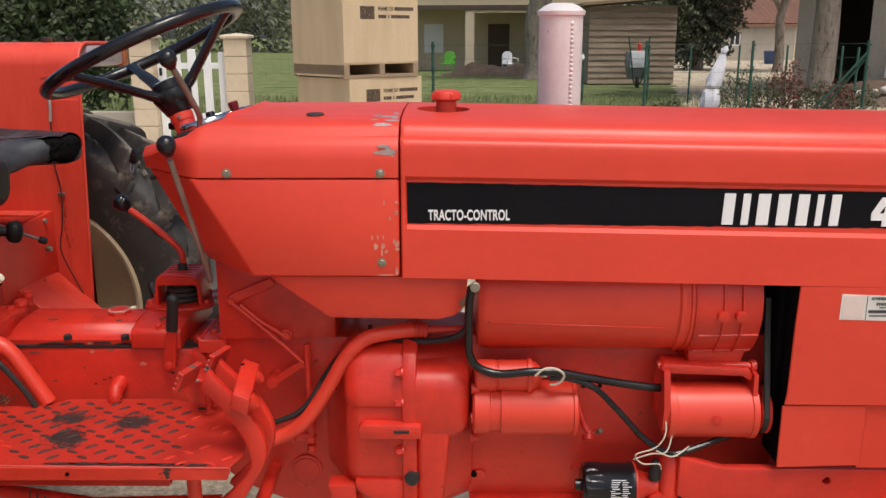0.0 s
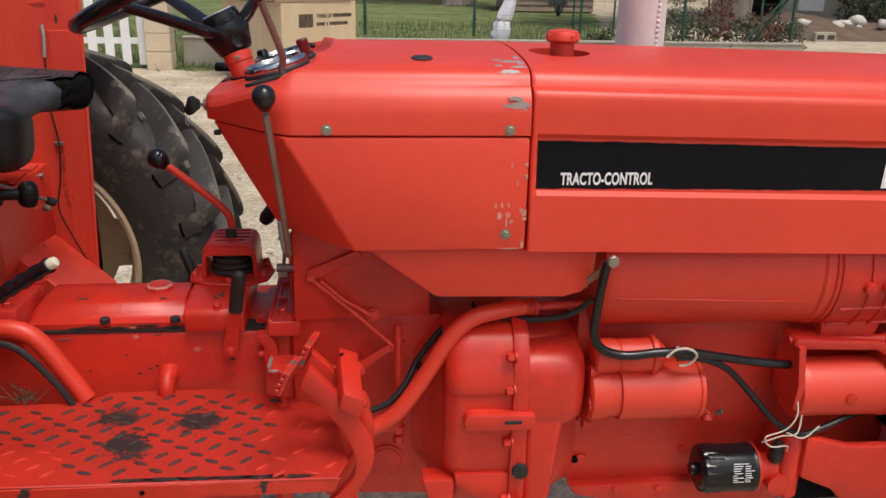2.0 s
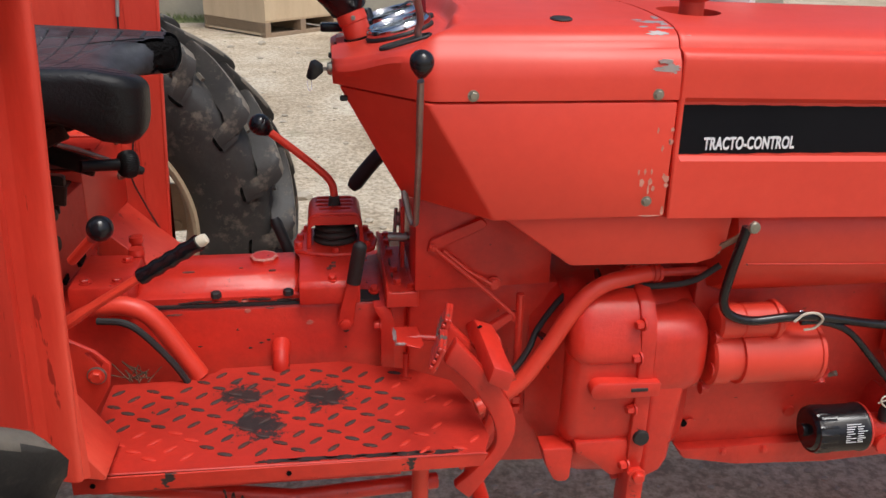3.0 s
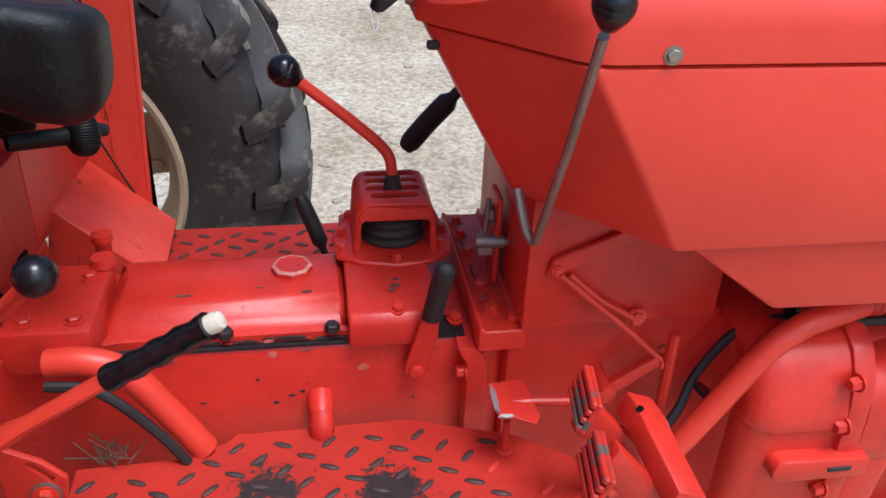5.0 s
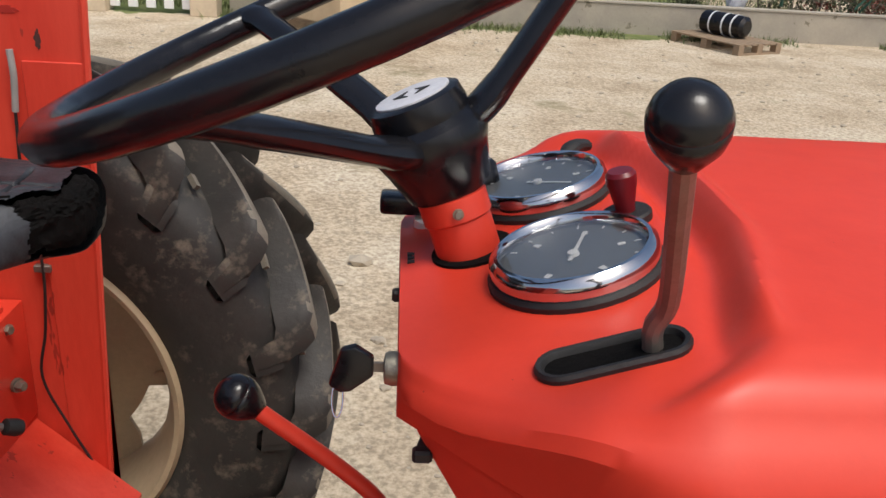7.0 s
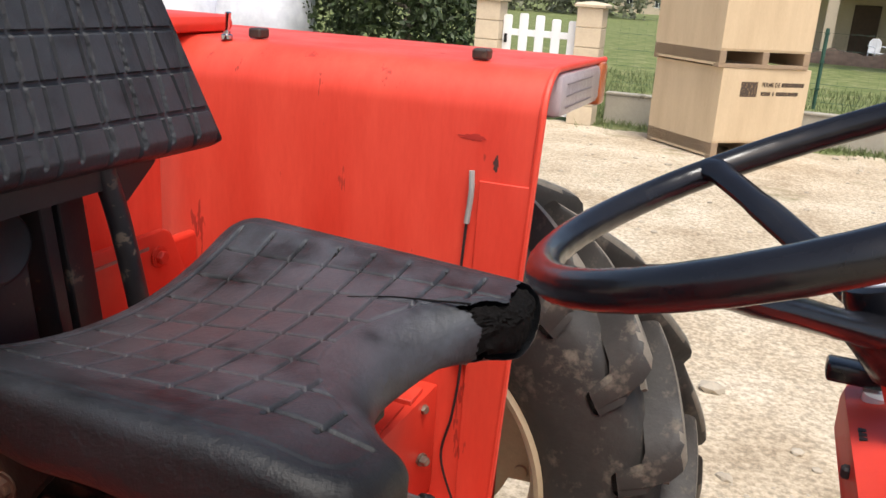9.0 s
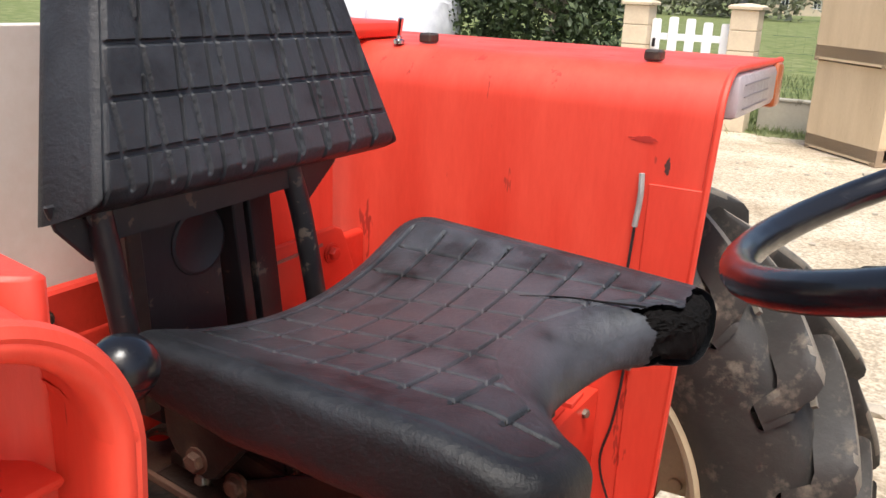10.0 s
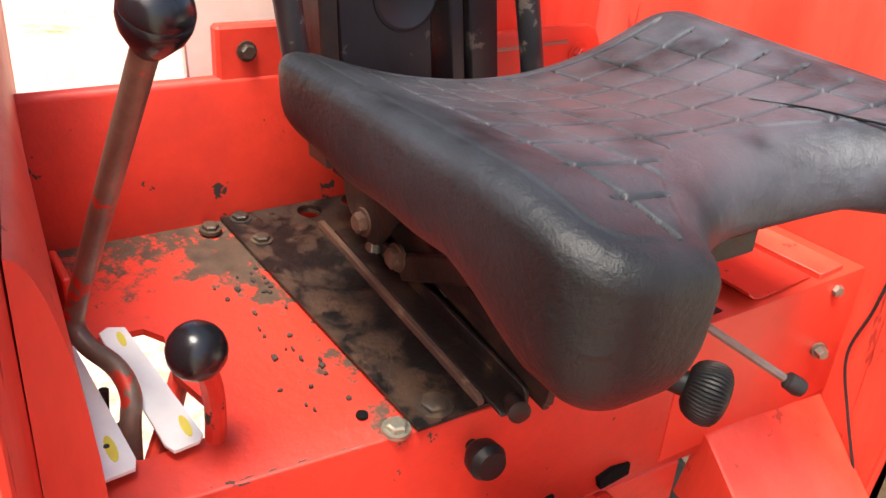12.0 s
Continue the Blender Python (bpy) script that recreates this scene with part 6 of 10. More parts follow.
rail(-1.525, -1.172, -0.062, 0.0035, 0.006, 0.016, BROWN_RUST)
rail(-1.505, -1.150, -0.040, 0.014, 0.006, 0.012, OILY, "oily black slide rail")
rail(-1.505, -1.150, -0.024, 0.003, 0.006, 0.030, OILY, "oily black slide rail")
rail(-1.505, -1.140, -0.006, 0.004, 0.006, 0.042, OILY, "oily black slide rail")
rail(-1.55, -1.175, 0.165, 0.010, 0.006, 0.030, RUST)
bm = B()
lathe(bm, [(-0.010, 0.010), (0.012, 0.012), (0.014, 0.008)], (-1.152, -0.036, plat_z(-1.152) + 0.012), (0.9, -0.3, 0.1), 12)
part("rail_stop", bm, OILY, base, "oily stop at the end of a rail")
bolts("rail_bolt", [on_plat(-1.192, -0.104, 0.006)], RUST, base, "", (0.11, 0, 1), 0.014, 0.007)
bolts("rail_bolt", [on_plat(-1.205, -0.012, 0.050), on_plat(-1.445, -0.030, 0.014), on_plat(-1.31, -0.012, 0.040)], ZINC, base, "", (0, -1, 0.3), 0.009, 0.008)
# scissor suspension in the dark below the cushion
bm = B()
ear = [(-1.480, 1.060), (-1.478, 1.030), (-1.466, 1.010), (-1.440, 0.990), (-1.412, 0.984), (-1.392, 0.992), (-1.376, 1.012), (-1.352, 1.040), (-1.30, 1.075), (-1.20, 1.105), (-1.06, 1.110), (-1.06, 1.130), (-1.40, 1.140), (-1.478, 1.130)]
prism(bm, ear, "y", -0.056, -0.044)
susp = part("seat_suspension", bev(bm, 0.004, 1), OILY, tractor, "oily black steel seat suspension arms")
for x0, z0, x1, z1, y, w in ((-1.425, 1.005, -1.12, 0.955, -0.018, 0.020), (-1.380, 0.965, -1.10, 1.090, -0.030, 0.016), (-1.46, 0.965, -1.10, 1.085, 0.125, 0.022), (-1.42, 1.08, -1.10, 0.965, 0.140, 0.020)):
    bm = B()
    d = Vector((x1 - x0, 0, z1 - z0)).normalized()
    n = Vector((-d.z, 0, d.x)) * w
    prism(bm, [(x0 - n.x, z0 - n.z), (x1 - n.x, z1 - n.z), (x1 + n.x, z1 + n.z), (x0 + n.x, z0 + n.z)], "y", y - 0.005, y + 0.005)
    part("scissor_arm", bev(bm, 0.003, 1), OILY, susp)
bm = B()
box(bm, -1.46, -1.05, -0.04, 0.13, 1.100, 1.128)
part("seat_pan", bev(bm, 0.004, 1), OILY, susp, "dark steel pan below the cushion")
bm = B()
tube(bm, [(-1.33, 0.03 + 0.034 * math.cos(q * 0.55), 0.965 + 0.0011 * q + 0.030 * math.sin(q * 0.55)) for q in range(100)], 0.0045, 6)
part("suspension_spring", bm, OILY, susp, "oily coil spring")
bolts("pivot_bolt", [(-1.424, -0.057, 1.008), (-1.382, -0.036, 0.978)], BROWN_RUST, susp, "", (0, -1, 0), 0.013, 0.011)
# adjusting rod and ribbed knob
KC, ax = Vector((-1.018, 0.057, 0.997)), Vector((0.80, 0.50, -0.12)).normalized()
ku = ax.cross(Vector((0, 0, 1))).normalized()
kw = ax.cross(ku)
bm = B()
tube(bm, [KC - ax * 0.09, KC - ax * 0.012], 0.012, 10)
rings = []
for h, r, q in ((-0.016, 0.0160, 0.0), (-0.012, 0.0230, 0.4), (-0.006, 0.0270, 1.0), (0.002, 0.0290, 1.0), (0.009, 0.0292, 1.0), (0.015, 0.0270, 1.0), (0.019, 0.0225, 0.5), (0.0215, 0.0165, 0.0), (0.0228, 0.0090, 0.0), (0.0230, 0.0015, 0.0)):
    rings.append([KC + ax * h + (ku * math.cos(2 * math.pi * k / 176) + kw * math.sin(2 * math.pi * k / 176)) * (r - 0.0015 * q * (k % 4 == 0)) for k in range(176)])
loft(bm, rings)
part("weight_knob", bm, BAKELITE, susp, "black ribbed adjusting knob", sharp=50)
bm = B()
tube(bm, [(-1.16, 0.098, 1.030), (-1.13, 0.130, 1.010), (-1.044, 0.230, 0.936)], 0.0050, 8)
part("slide_handle", bm, STEEL, susp, "thin steel slide handle")
bm = B()
lathe(bm, [(-0.011, 0.006), (-0.009, 0.0095), (0.004, 0.0105), (0.010, 0.009), (0.012, 0.0)], (-1.036, 0.239, 0.930), (0.62, 0.70, -0.5), 14)
part("handle_tip", bm, BLACK_MATT, susp)
# small black knob on the platform front
bm = B()
lathe(bm, [(-0.04, 0.006), (0.0, 0.007), (0.002, 0.012), (0.012, 0.019), (0.026, 0.020), (0.034, 0.015), (0.036, 0.0)], (-1.165, -0.070, 0.876), (1, -0.1, 0.1), 20)
part("pull_knob", bm, BAKELITE, platform, "small black pull knob")
bolts("side_bolt", [(-1.136, 0.454, 0.939), (-1.126, 0.446, 0.854)], ZINC, platform, "", (1, -0.4, 0), 0.008, 0.012)
# two near-black plates in the front stand for the shade in slots
bm = B()
prism(bm, [(0.108, 0.766), (0.112, 0.751), (0.156, 0.755), (0.155, 0.772), (0.128, 0.774)], "x", -1.18, -1.1515)
part("front_slot", bm, FOAM_AND_GAP, platform, sharp=0)
bm = B()
prism(bm, [(0.020, 0.760), (0.022, 0.749), (0.048, 0.752), (0.047, 0.765)], "x", -1.18, -1.1595)
part("front_slot", bm, FOAM_AND_GAP, platform, sharp=0)
bm = B()
box(bm, -1.21, -1.168, -0.30, 0.250, 0.60, 0.737)
for v in bm.verts:
    v.co.x += 0.075 * (v.co.y - YC)
part("lower_front", bev(bm, 0.003, 1), RED_WORN, platform, "red lower front plate with chipped edge")
rp = random.Random(31)
chips("paint_chip", [(on_plat(rp.uniform(-1.48, -1.24), -0.165 - 0.06 * rp.random() ** 1.6, -0.0004), (0.115, 0, 1), rp.uniform(0.0014, 0.0052), rp.uniform(0.0010, 0.0032)) for k in range(30)], platform, mat("bared_dark_steel", (0.055, 0.038, 0.028), (0.022, 0.016, 0.013), 0.65, 60.0, 0.4, 150.0))
chips("edge_chip", [((-1.168 + 0.075 * (y - YC), y, plat_z(-1.168) - 0.0012), (0.5, 0, 1), 0.0028, w) for y, w in ((-0.292, 0.016), (-0.268, 0.010), (-0.243, 0.007), (-0.205, 0.005), (-0.188, 0.012), (0.02, 0.006), (0.09, 0.005))], platform, mat("bared_brown_edge", (0.07, 0.05, 0.035), (0.03, 0.02, 0.015), 0.7, 40.0, 0.4, 120.0))
bm = B()
prism(bm, [(0.205, 0.752), (0.205, 0.940), (0.30, 0.946), (FAR_Y - 0.002, 0.962), (FAR_Y - 0.002, 0.775)], "x", -1.40, -1.1315)
for v in bm.verts:
    v.co.x += 0.075 * (v.co.y - 0.45) if v.co.x > -1.3 else 0
cover_box = part("side_box", bev(bm, 0.0025, 2, 40), RED, platform, "red raised box beside the seat base")
bm = B()
prism(bm, [(-1.40, 0.262), (-1.158, 0.268), (-1.160, 0.206), (-1.40, 0.206)], "z", 0.9425, 0.9455)
part("plate_corner", bm, OILY, cover_box, "oily corner of a steel plate")
bm = B()
rings = []
for x in (-1.148, -1.21, -1.28, -1.36):
    rings.append([(x, y, z + dz) for dz in (0.0,) for y, z in ((0.296, 0.966), (0.306, 0.958), (0.322, 0.954), (0.36, 0.956), (0.415, 0.9595))] + [(x, y, z - 0.0025) for y, z in ((0.415, 0.9595), (0.36, 0.956), (0.322, 0.954), (0.306, 0.958), (0.297, 0.965))])
loft(bm, rings)
part("cover_flap", bm, RED_WORN, cover_box, "red sheet flap with its edge bent up")
bm = B()
prism(bm, [(0.422, 0.955), (0.468, 0.958), (0.468, 0.967), (0.422, 0.964)], "x", -1.36, -1.140)
part("cover_strip", bev(bm, 0.001, 1), RED_FADED, cover_box)
# slanted kick plates down to the foot plates
for s, yy in ((1, (0.274, FAR_Y - 0.004)), (-1, (flip(0.205), NEAR_Y + 0.004))):
    bm = B()
    y0, y1 = yy
    top = 0.772 if s == 1 else 0.86
    prism(bm, [(-1.150, top), (-1.140, top + 0.003), (-0.985, 0.628), (-0.990, 0.618), (-1.17, 0.66)], "y", min(y0, y1) if s == 1 else y1, max(y0, y1) if s == 1 else y1 + 0.11)
    part("kick_plate", bev(bm, 0.003, 1), RED_FADED, tractor, "slanted red kick plate")
# rear wall behind the seat and the white board behind it
bm = B()
prism(bm, [(-1.588, 0.90), (-1.588, 1.137), (-1.594, 1.142), (-1.604, 1.142), (-1.604, 0.90)], "y", NEAR_Y + 0.101, FAR_Y - 0.002)
rear_wall = part("rear_wall", bev(bm, 0.005, 2), RED_WORN, tractor, "red steel wall behind the seat")
bm = B()
prism(bm, [(-0.16, 1.13), (0.02, 1.13), (0.02, 1.20), (-0.16, 1.20)], "x", -1.612, -1.590)
part("bracket", bev(bm, 0.004, 1), RED_WORN, rear_wall)
bm = B()
bolt(bm, (-1.588, -0.125, 1.17), (1, 0, 0), 0.009, 0.008)
part("bracket_bolt", bm, RUST, rear_wall)
bm = B()
prism(bm, [(-0.180, 1.10), (0.21, 1.10), (0.21, 1.50), (-0.200, 1.50)], "x", -1.650, -1.632)
part("white_panel", bev(bm, 0.002, 1), WHITE_SHEET, tractor, "white painted sheet with rust specks behind the seat")
bm = B()
prism(bm, [(0.215, 1.10), (0.47, 1.10), (0.47, 1.42), (0.215, 1.42)], "x", -1.646, -1.634)
part("rear_sheet", bev(bm, 0.002, 1), RED_FADED, rear_wall)
bm = B()
prism(bm, [(0.190, 1.02), (0.190, 1.172), (0.200, 1.178), (0.372, 1.180), (0.388, 1.174), (0.396, 1.160), (0.420, 1.105), (0.440, 1.02)], "x", -1.564, -1.550)
ledge = part("fender_bracket", bev(bm, 0.005, 2), RED, far_fender, "red bracket with rounded corners behind the seat")
bm = B()
prism(bm, [(0.192, 1.152), (0.335, 1.156), (0.335, 1.161), (0.192, 1.157)], "x", -1.5500, -1.5485)
part("scratched_edge", bm, STEEL, ledge)
bm = B()
lathe(bm, [(0, 0.017), (0.003, 0.017)], (-1.549, 0.356, 1.140), (1, 0, 0), 18)
bolt(bm, (-1.546, 0.356, 1.140), (1, 0, 0), 0.011, 0.010)
part("bracket_bolt", bm, RED_WORN, ledge)

# rounded sill where the near fender meets the platform
bm = B()
rings = []
for q in range(15):
    x = -1.163 - 0.422 * q / 14
    yb, yp, zp = -0.403 - 0.0695 * (x + 1.217), NEAR_Y + 0.002 - 0.165 * (x + 0.99), plat_z(x)
    yb = max(yb, yp + 0.004)
    rings.append([(x, yp + (yb - yp) * math.cos(a), zp + 0.001 + 0.26 * math.sin(a)) for a in (math.pi / 2 * k / 9 for k in range(10))] + [(x, yp - 0.002, zp - 0.004), (x, yb, zp - 0.004)])
loft(bm, rings)
part("fender_sill", bm, RED_FADED, near_fender, "rounded red sill along the platform", sharp=40)

# hydraulic quadrant: two scale plates, position lever, draught lever
def scale_plate(outline, marks):
    bm = B()
    loft(bm, [[(x, y, plat_z(x) + h) for x, y in outline] for h in (0.008, 0.011)])
    plate = part("scale_plate", bm, ALU, platform, "worn aluminium scale plate with yellow marks")
    for x, y, rx, ry in marks:
        bm = B()
        loft(bm, [[(x + rx * math.cos(q * math.pi / 8) + 0.1 * ry * math.sin(q * math.pi / 8), y + ry * math.sin(q * math.pi / 8), plat_z(x) + h - 0.115 * rx * math.cos(q * math.pi / 8)) for q in range(16)] for h in (0.0112, 0.0117)])
        part("scale_mark", bm, YELLOW, plate)
    return plate


YELLOW = mat("yellow_mark", (0.65, 0.55, 0.05), (0.6, 0.5, 0.08), 0.5, 20.0)
q1 = scale_plate(((-1.408, -0.392), (-1.402, -0.381), (-1.240, -0.3705), (-1.229, -0.374), (-1.227, -0.398), (-1.236, -0.402)), ((-1.258, -0.3855, 0.016, 0.0045),))
scale_plate(((-1.412, -0.356), (-1.418, -0.346), (-1.412, -0.331), (-1.243, -0.312), (-1.236, -0.318), (-1.234, -0.340), (-1.244, -0.345)), ((-1.258, -0.3225, 0.014, 0.004), (-1.395, -0.339, 0.012, 0.0035)))
bm = B()
lathe(bm, [(0.0, 0.0028), (0.001, 0.0026), (0.0012, 0.0)], on_plat(-1.262, -0.388, 0.0112), n=10)
part("rivet", bm, BLACK_MATT, q1)
bm = B()
tube(bm, curve([(-1.285, -0.366, 0.84), (-1.288, -0.362, 0.925), (-1.300, -0.356, 0.953), (-1.328, -0.360, 0.966), (-1.362, -0.376, 0.975), (-1.378, -0.381, 0.990), (-1.366, -0.378, 1.02), (-1.30, -0.366, 1.12), (-1.215, -0.354, 1.238), (-1.186, -0.350, 1.278), (-1.174, -0.347, 1.297)], 5), 0.0094, 18)
pos = part("position_lever", bm, BROWN_STEEL, tractor, "cranked lever with red paint worn off")
knob((-1.166, -0.345, 1.311), (0.5, 0.05, 0.86), 0.0230, pos)
bm = B()
tube(bm, curve([(-1.250, -0.300, 0.90), (-1.246, -0.299, 0.95), (-1.240, -0.303, 0.985), (-1.222, -0.314, 1.020)], 5), 0.0095, 10)
dr = part("draught_lever", bm, RED_WORN, tractor, "short red lever")
bm = B()
ball(bm, (-1.212, -0.3215, 1.041), 0.0245)
part("knob", bm, BLACK, dr, "black ball knob")
bm = B()
box(bm, -1.532, -1.462, -0.374, -0.366, 0.94, 0.992)
part("slot_bracket", bev(bm, 0.002, 1), RED, platform)
bm = B()
tube(bm, [(-1.385, -0.366, 0.865), (-1.385, -0.363, 0.905)], 0.005, 8)
tube(bm, [(-1.36, -0.366, 0.865), (-1.345, -0.350, 0.895)], 0.005, 8)
part("slot_pin", bm, BLACK_MATT, platform)
bm = B()
tube(bm, curve([(-1.40, -0.285, 0.885), (-1.33, -0.318, 0.890), (-1.235, -0.372, 0.880)], 4), 0.011, 10)
part("link_rod", bm, RED_WORN, platform, "red link rod below the slot")

# lever with black grip and white tip beside the foot plate
bm = B()
tube(bm, curve([(-1.075, -0.370, 0.835), (-1.00, -0.378, 0.885), (-0.90, -0.388, 0.950)], 4), [0.017] * 4 + [0.0125] * 5, 10, 0.6)
brake = part("hand_brake", bm, RED, tractor, "red hand brake lever with black grip")
bm = B()
pts = [Vector((-0.915, -0.387, 0.940)).lerp(Vector((-0.818, -0.398, 1.001)), k / 16) for k in range(17)]
tube(bm, pts, [0.0128 + 0.0012 * math.sin(k * 1.7) for k in range(17)], 14)
part("grip", bm, BLACK, brake, "black finger grip")
bm = B()
lathe(bm, [(-0.006, 0.009), (0.004, 0.010), (0.010, 0.008), (0.012, 0.0)], (-0.815, -0.398, 1.003), (0.85, -0.1, 0.5), 16)
part("release_button", bm, mat("ivory_plastic", (0.72, 0.66, 0.52), (0.66, 0.6, 0.46), 0.35, 20.0), brake, "ivory release button")
# small ball lever and pegs near the platform front
bm = B()
tube(bm, [(-1.065, -0.225, 0.905), (-1.02, -0.250, 0.955)], 0.009, 10)
ball_lever = part("ball_lever", bm, RED, tractor, "short red lever with black ball")
bm = B()
ball(bm, (-1.000, -0.262, 0.978), 0.0225)
part("knob", bm, BLACK, ball_lever, "black ball knob")
bm = B()
box(bm, -1.12, -1.005, -0.11, 0.06, 0.735, 0.80)
bev(bm, 0.008, 2)
lathe(bm, [(0, 0.012), (0.02, 0.012), (0.022, 0.016), (0.034, 0.015)], (-1.030, 0.112, 0.785), n=12)
lathe(bm, [(0, 0.015), (0.016, 0.015), (0.018, 0.018), (0.03, 0.016)], (-1.018, 0.05, 0.785), n=12)
for x, y in ((-1.03, -0.085), (-1.03, 0.02), (-1.09, -0.085)):
    bolt(bm, (x, y, 0.801), (0, 0, 1), 0.010, 0.008)
part("lift_housing", bm, RED_CAST, tractor, "red cast lift housing")
bm = B()
tube(bm, curve([(-1.06, -0.125, 0.765), (-1.01, -0.130, 0.768), (-0.965, -0.131, 0.745), (-0.92, -0.131, 0.675), (-0.882, -0.132, 0.608)], 6), 0.019, 12)
red_tube = part("red_tube", bm, RED, tractor, "bent red tube")
bm = B()
tube(bm, curve([(-1.06, -0.150, 0.748), (-1.01, -0.152, 0.742), (-0.975, -0.154, 0.715), (-0.93, -0.154, 0.655), (-0.903, -0.154, 0.606)], 6), 0.007, 8)
part("cable", bm, BLACK_MATT, red_tube)
bm = B()
rn = random.Random(9)
for k in range(16):
    c = Vector((-1.0 + rn.uniform(-0.02, 0.02), -0.14 + rn.uniform(-0.02, 0.02), 0.612))
    tube(bm, [c, c + Vector((rn.uniform(-0.04, 0.05), rn.uniform(-0.03, 0.03), rn.uniform(0.01, 0.045)))], 0.0012, 4)
part("straw_tuft", bm, mat("dry_straw", (0.06, 0.045, 0.028), (0.12, 0.09, 0.055), 0.9, 20.0), tractor)
bm = B()
prism(bm, [(-1.075, 0.640), (-1.052, 0.622), (-1.012, 0.690), (-1.004, 0.735), (-1.028, 0.762), (-1.075, 0.790)], "y", -0.298, -0.290)
slot = B()
loft(slot, [[(x, y, z) for x, z in ((-1.046, 0.760), (-1.036, 0.764), (-1.016, 0.738), (-1.022, 0.730))] for y in (-0.32, -0.27)])
bracket = part("step_bracket", bev(bm, 0.002, 1), RED_WORN, tractor, "red bracket with an adjusting slot")
cut(bracket, slot)
bm = B()
lathe(bm, [(0, 0.017), (0.003, 0.017), (0.004, 0.014)], (-1.030, -0.298, 0.715), (0, -1, 0), 18)
part("washer", bm, STEEL, bracket)
bm = B()
bolt(bm, (-1.030, -0.301, 0.715), (0, -1, 0), 0.011, 0.009)
part("bracket_bolt", bm, RED, bracket)

# foot plates with pressed lugs
LUG = mat("worn_steel_lug", (0.11, 0.042, 0.032), (0.045, 0.026, 0.023), 0.5, 20.0, 0.3, metal=0.2, spots=((0.5, 0.03, 0.015), 0.42, 24.0, 0.5))
LUG_DARK = mat("blackened_lug", (0.035, 0.024, 0.022), (0.07, 0.035, 0.03), 0.55, 20.0, 0.3, spots=((0.4, 0.03, 0.015), 0.34, 40.0, 0.5))


def inside(p, poly):
    c = False
    for (x1, y1), (x2, y2) in zip(poly, poly[1:] + poly[:1]):
        if (y1 > p[1]) != (y2 > p[1]) and p[0] < (x2 - x1) * (p[1] - y1) / (y2 - y1) + x1:
            c = not c
    return c


def foot_plate(s, z):
    poly = [(-1.048, -0.150), (-0.900, -0.145), (-0.880, -0.128), (-0.855, -0.122), (-0.842, -0.106), (-0.600, -0.100), (-0.520, -0.128), (-0.455, -0.148), (-0.380, -0.200), (-0.352, -0.290), (-0.338, -0.395), (-0.356, -0.448), (-1.052, -0.440)]
    if s > 0:
        poly = [(x, flip(y)) for x, y in poly]
    bm = B()
    prism(bm, poly, "z", z - 0.004, z)
    bev(bm, 0.002, 1, 40)
    plate = part("foot_plate", bm, FOOT_PAINT, tractor, "red steel foot plate with worn raised lugs")
    bm = B()
    yo = -0.444 if s < 0 else flip(-0.444)
    prism(bm, [(-1.052, z - 0.003), (-0.350, z - 0.003), (-0.360, z - 0.030), (-1.052, z - 0.034)], "y", yo - 0.002, yo + 0.002)
    part("edge_strip", bev(bm, 0.001, 1), RED_WORN, plate)
    rl = random.Random(11)
    step = 0.0315
    for i in range(-2, 26):
        for j in range(0, 14):
            x, y = -1.06 + i * step, -0.455 + j * 0.0245
            if (i + j) % 2:
                continue
            y = y if s < 0 else flip(y)
            if not all(inside(q, poly) for q in ((x, y), (x + 0.018, y), (x - 0.018, y), (x, y + 0.016), (x, y - 0.016))):
                continue
            if s < 0 and x > -0.47 and rl.random() < 0.7:
                continue
            turn = 0.75 if (i + j) % 4 < 2 else -0.35
            worn = min(math.hypot((x - cx) / 1.1, y - cy) for cx, cy in ((-0.80, -0.215), (-0.655, -0.235), (-0.77, -0.315), (-0.60, -0.27)))
            dark = (s < 0 and worn < 0.055 + rl.uniform(-0.01, 0.02)) or rl.random() < (0.28 if s < 0 else 0.5)
            ob = new("lug", LUG_MESH[2 if s < 0 and (x > -0.50 + rl.uniform(-0.03, 0.03) or (x < -0.86 and y < -0.33)) else int(dark)])
            ob.parent = plate
            ob.location = Vector((x + rl.uniform(-0.001, 0.001), y, z)) * K
            ob.rotation_euler.z = turn + rl.uniform(-0.06, 0.06)
    return plate


def lug_mesh(material):
    bm = B()
    n = 10
    loft(bm, [[(0.0150 * q * math.cos(2 * math.pi * m / n), 0.0050 * q * math.sin(2 * math.pi * m / n), h) for m in range(n)] for q, h in ((1.0, -0.001), (0.92, 0.0018), (0.5, 0.0033))])
    ob = part("lug", bm, material)
    me = ob.data
    bpy.data.objects.remove(ob)
    return me


LUG_MESH = {0: lug_mesh(LUG), 1: lug_mesh(LUG_DARK), 2: lug_mesh(RED_WORN)}
near_plate = foot_plate(-1, 0.607)
foot_plate(1, 0.607)
WORN = mat("bare_black_steel", (0.022, 0.018, 0.018), (0.045, 0.03, 0.027), 0.5, 30.0, 0.4, spots=((0.45, 0.03, 0.015), 0.40, 30.0, 0.5))
chips("worn_edge", [((-0.71 + 0.055 * k, -0.434 - 0.0008 * k, 0.6078), (0, 0, 1), 0.042, 0.0058) for k in range(6)], near_plate, WORN)
rc = random.Random(4)
chips("worn_edge", [((-0.90 + 0.03 * k + rc.uniform(-0.01, 0.01), YC - 0.1042, 0.7435 + rc.uniform(-0.003, 0.003)), (0, -1, 0), rc.uniform(0.010, 0.024), rc.uniform(0.001, 0.0028)) for k in range(8)], gearbox, WORN)
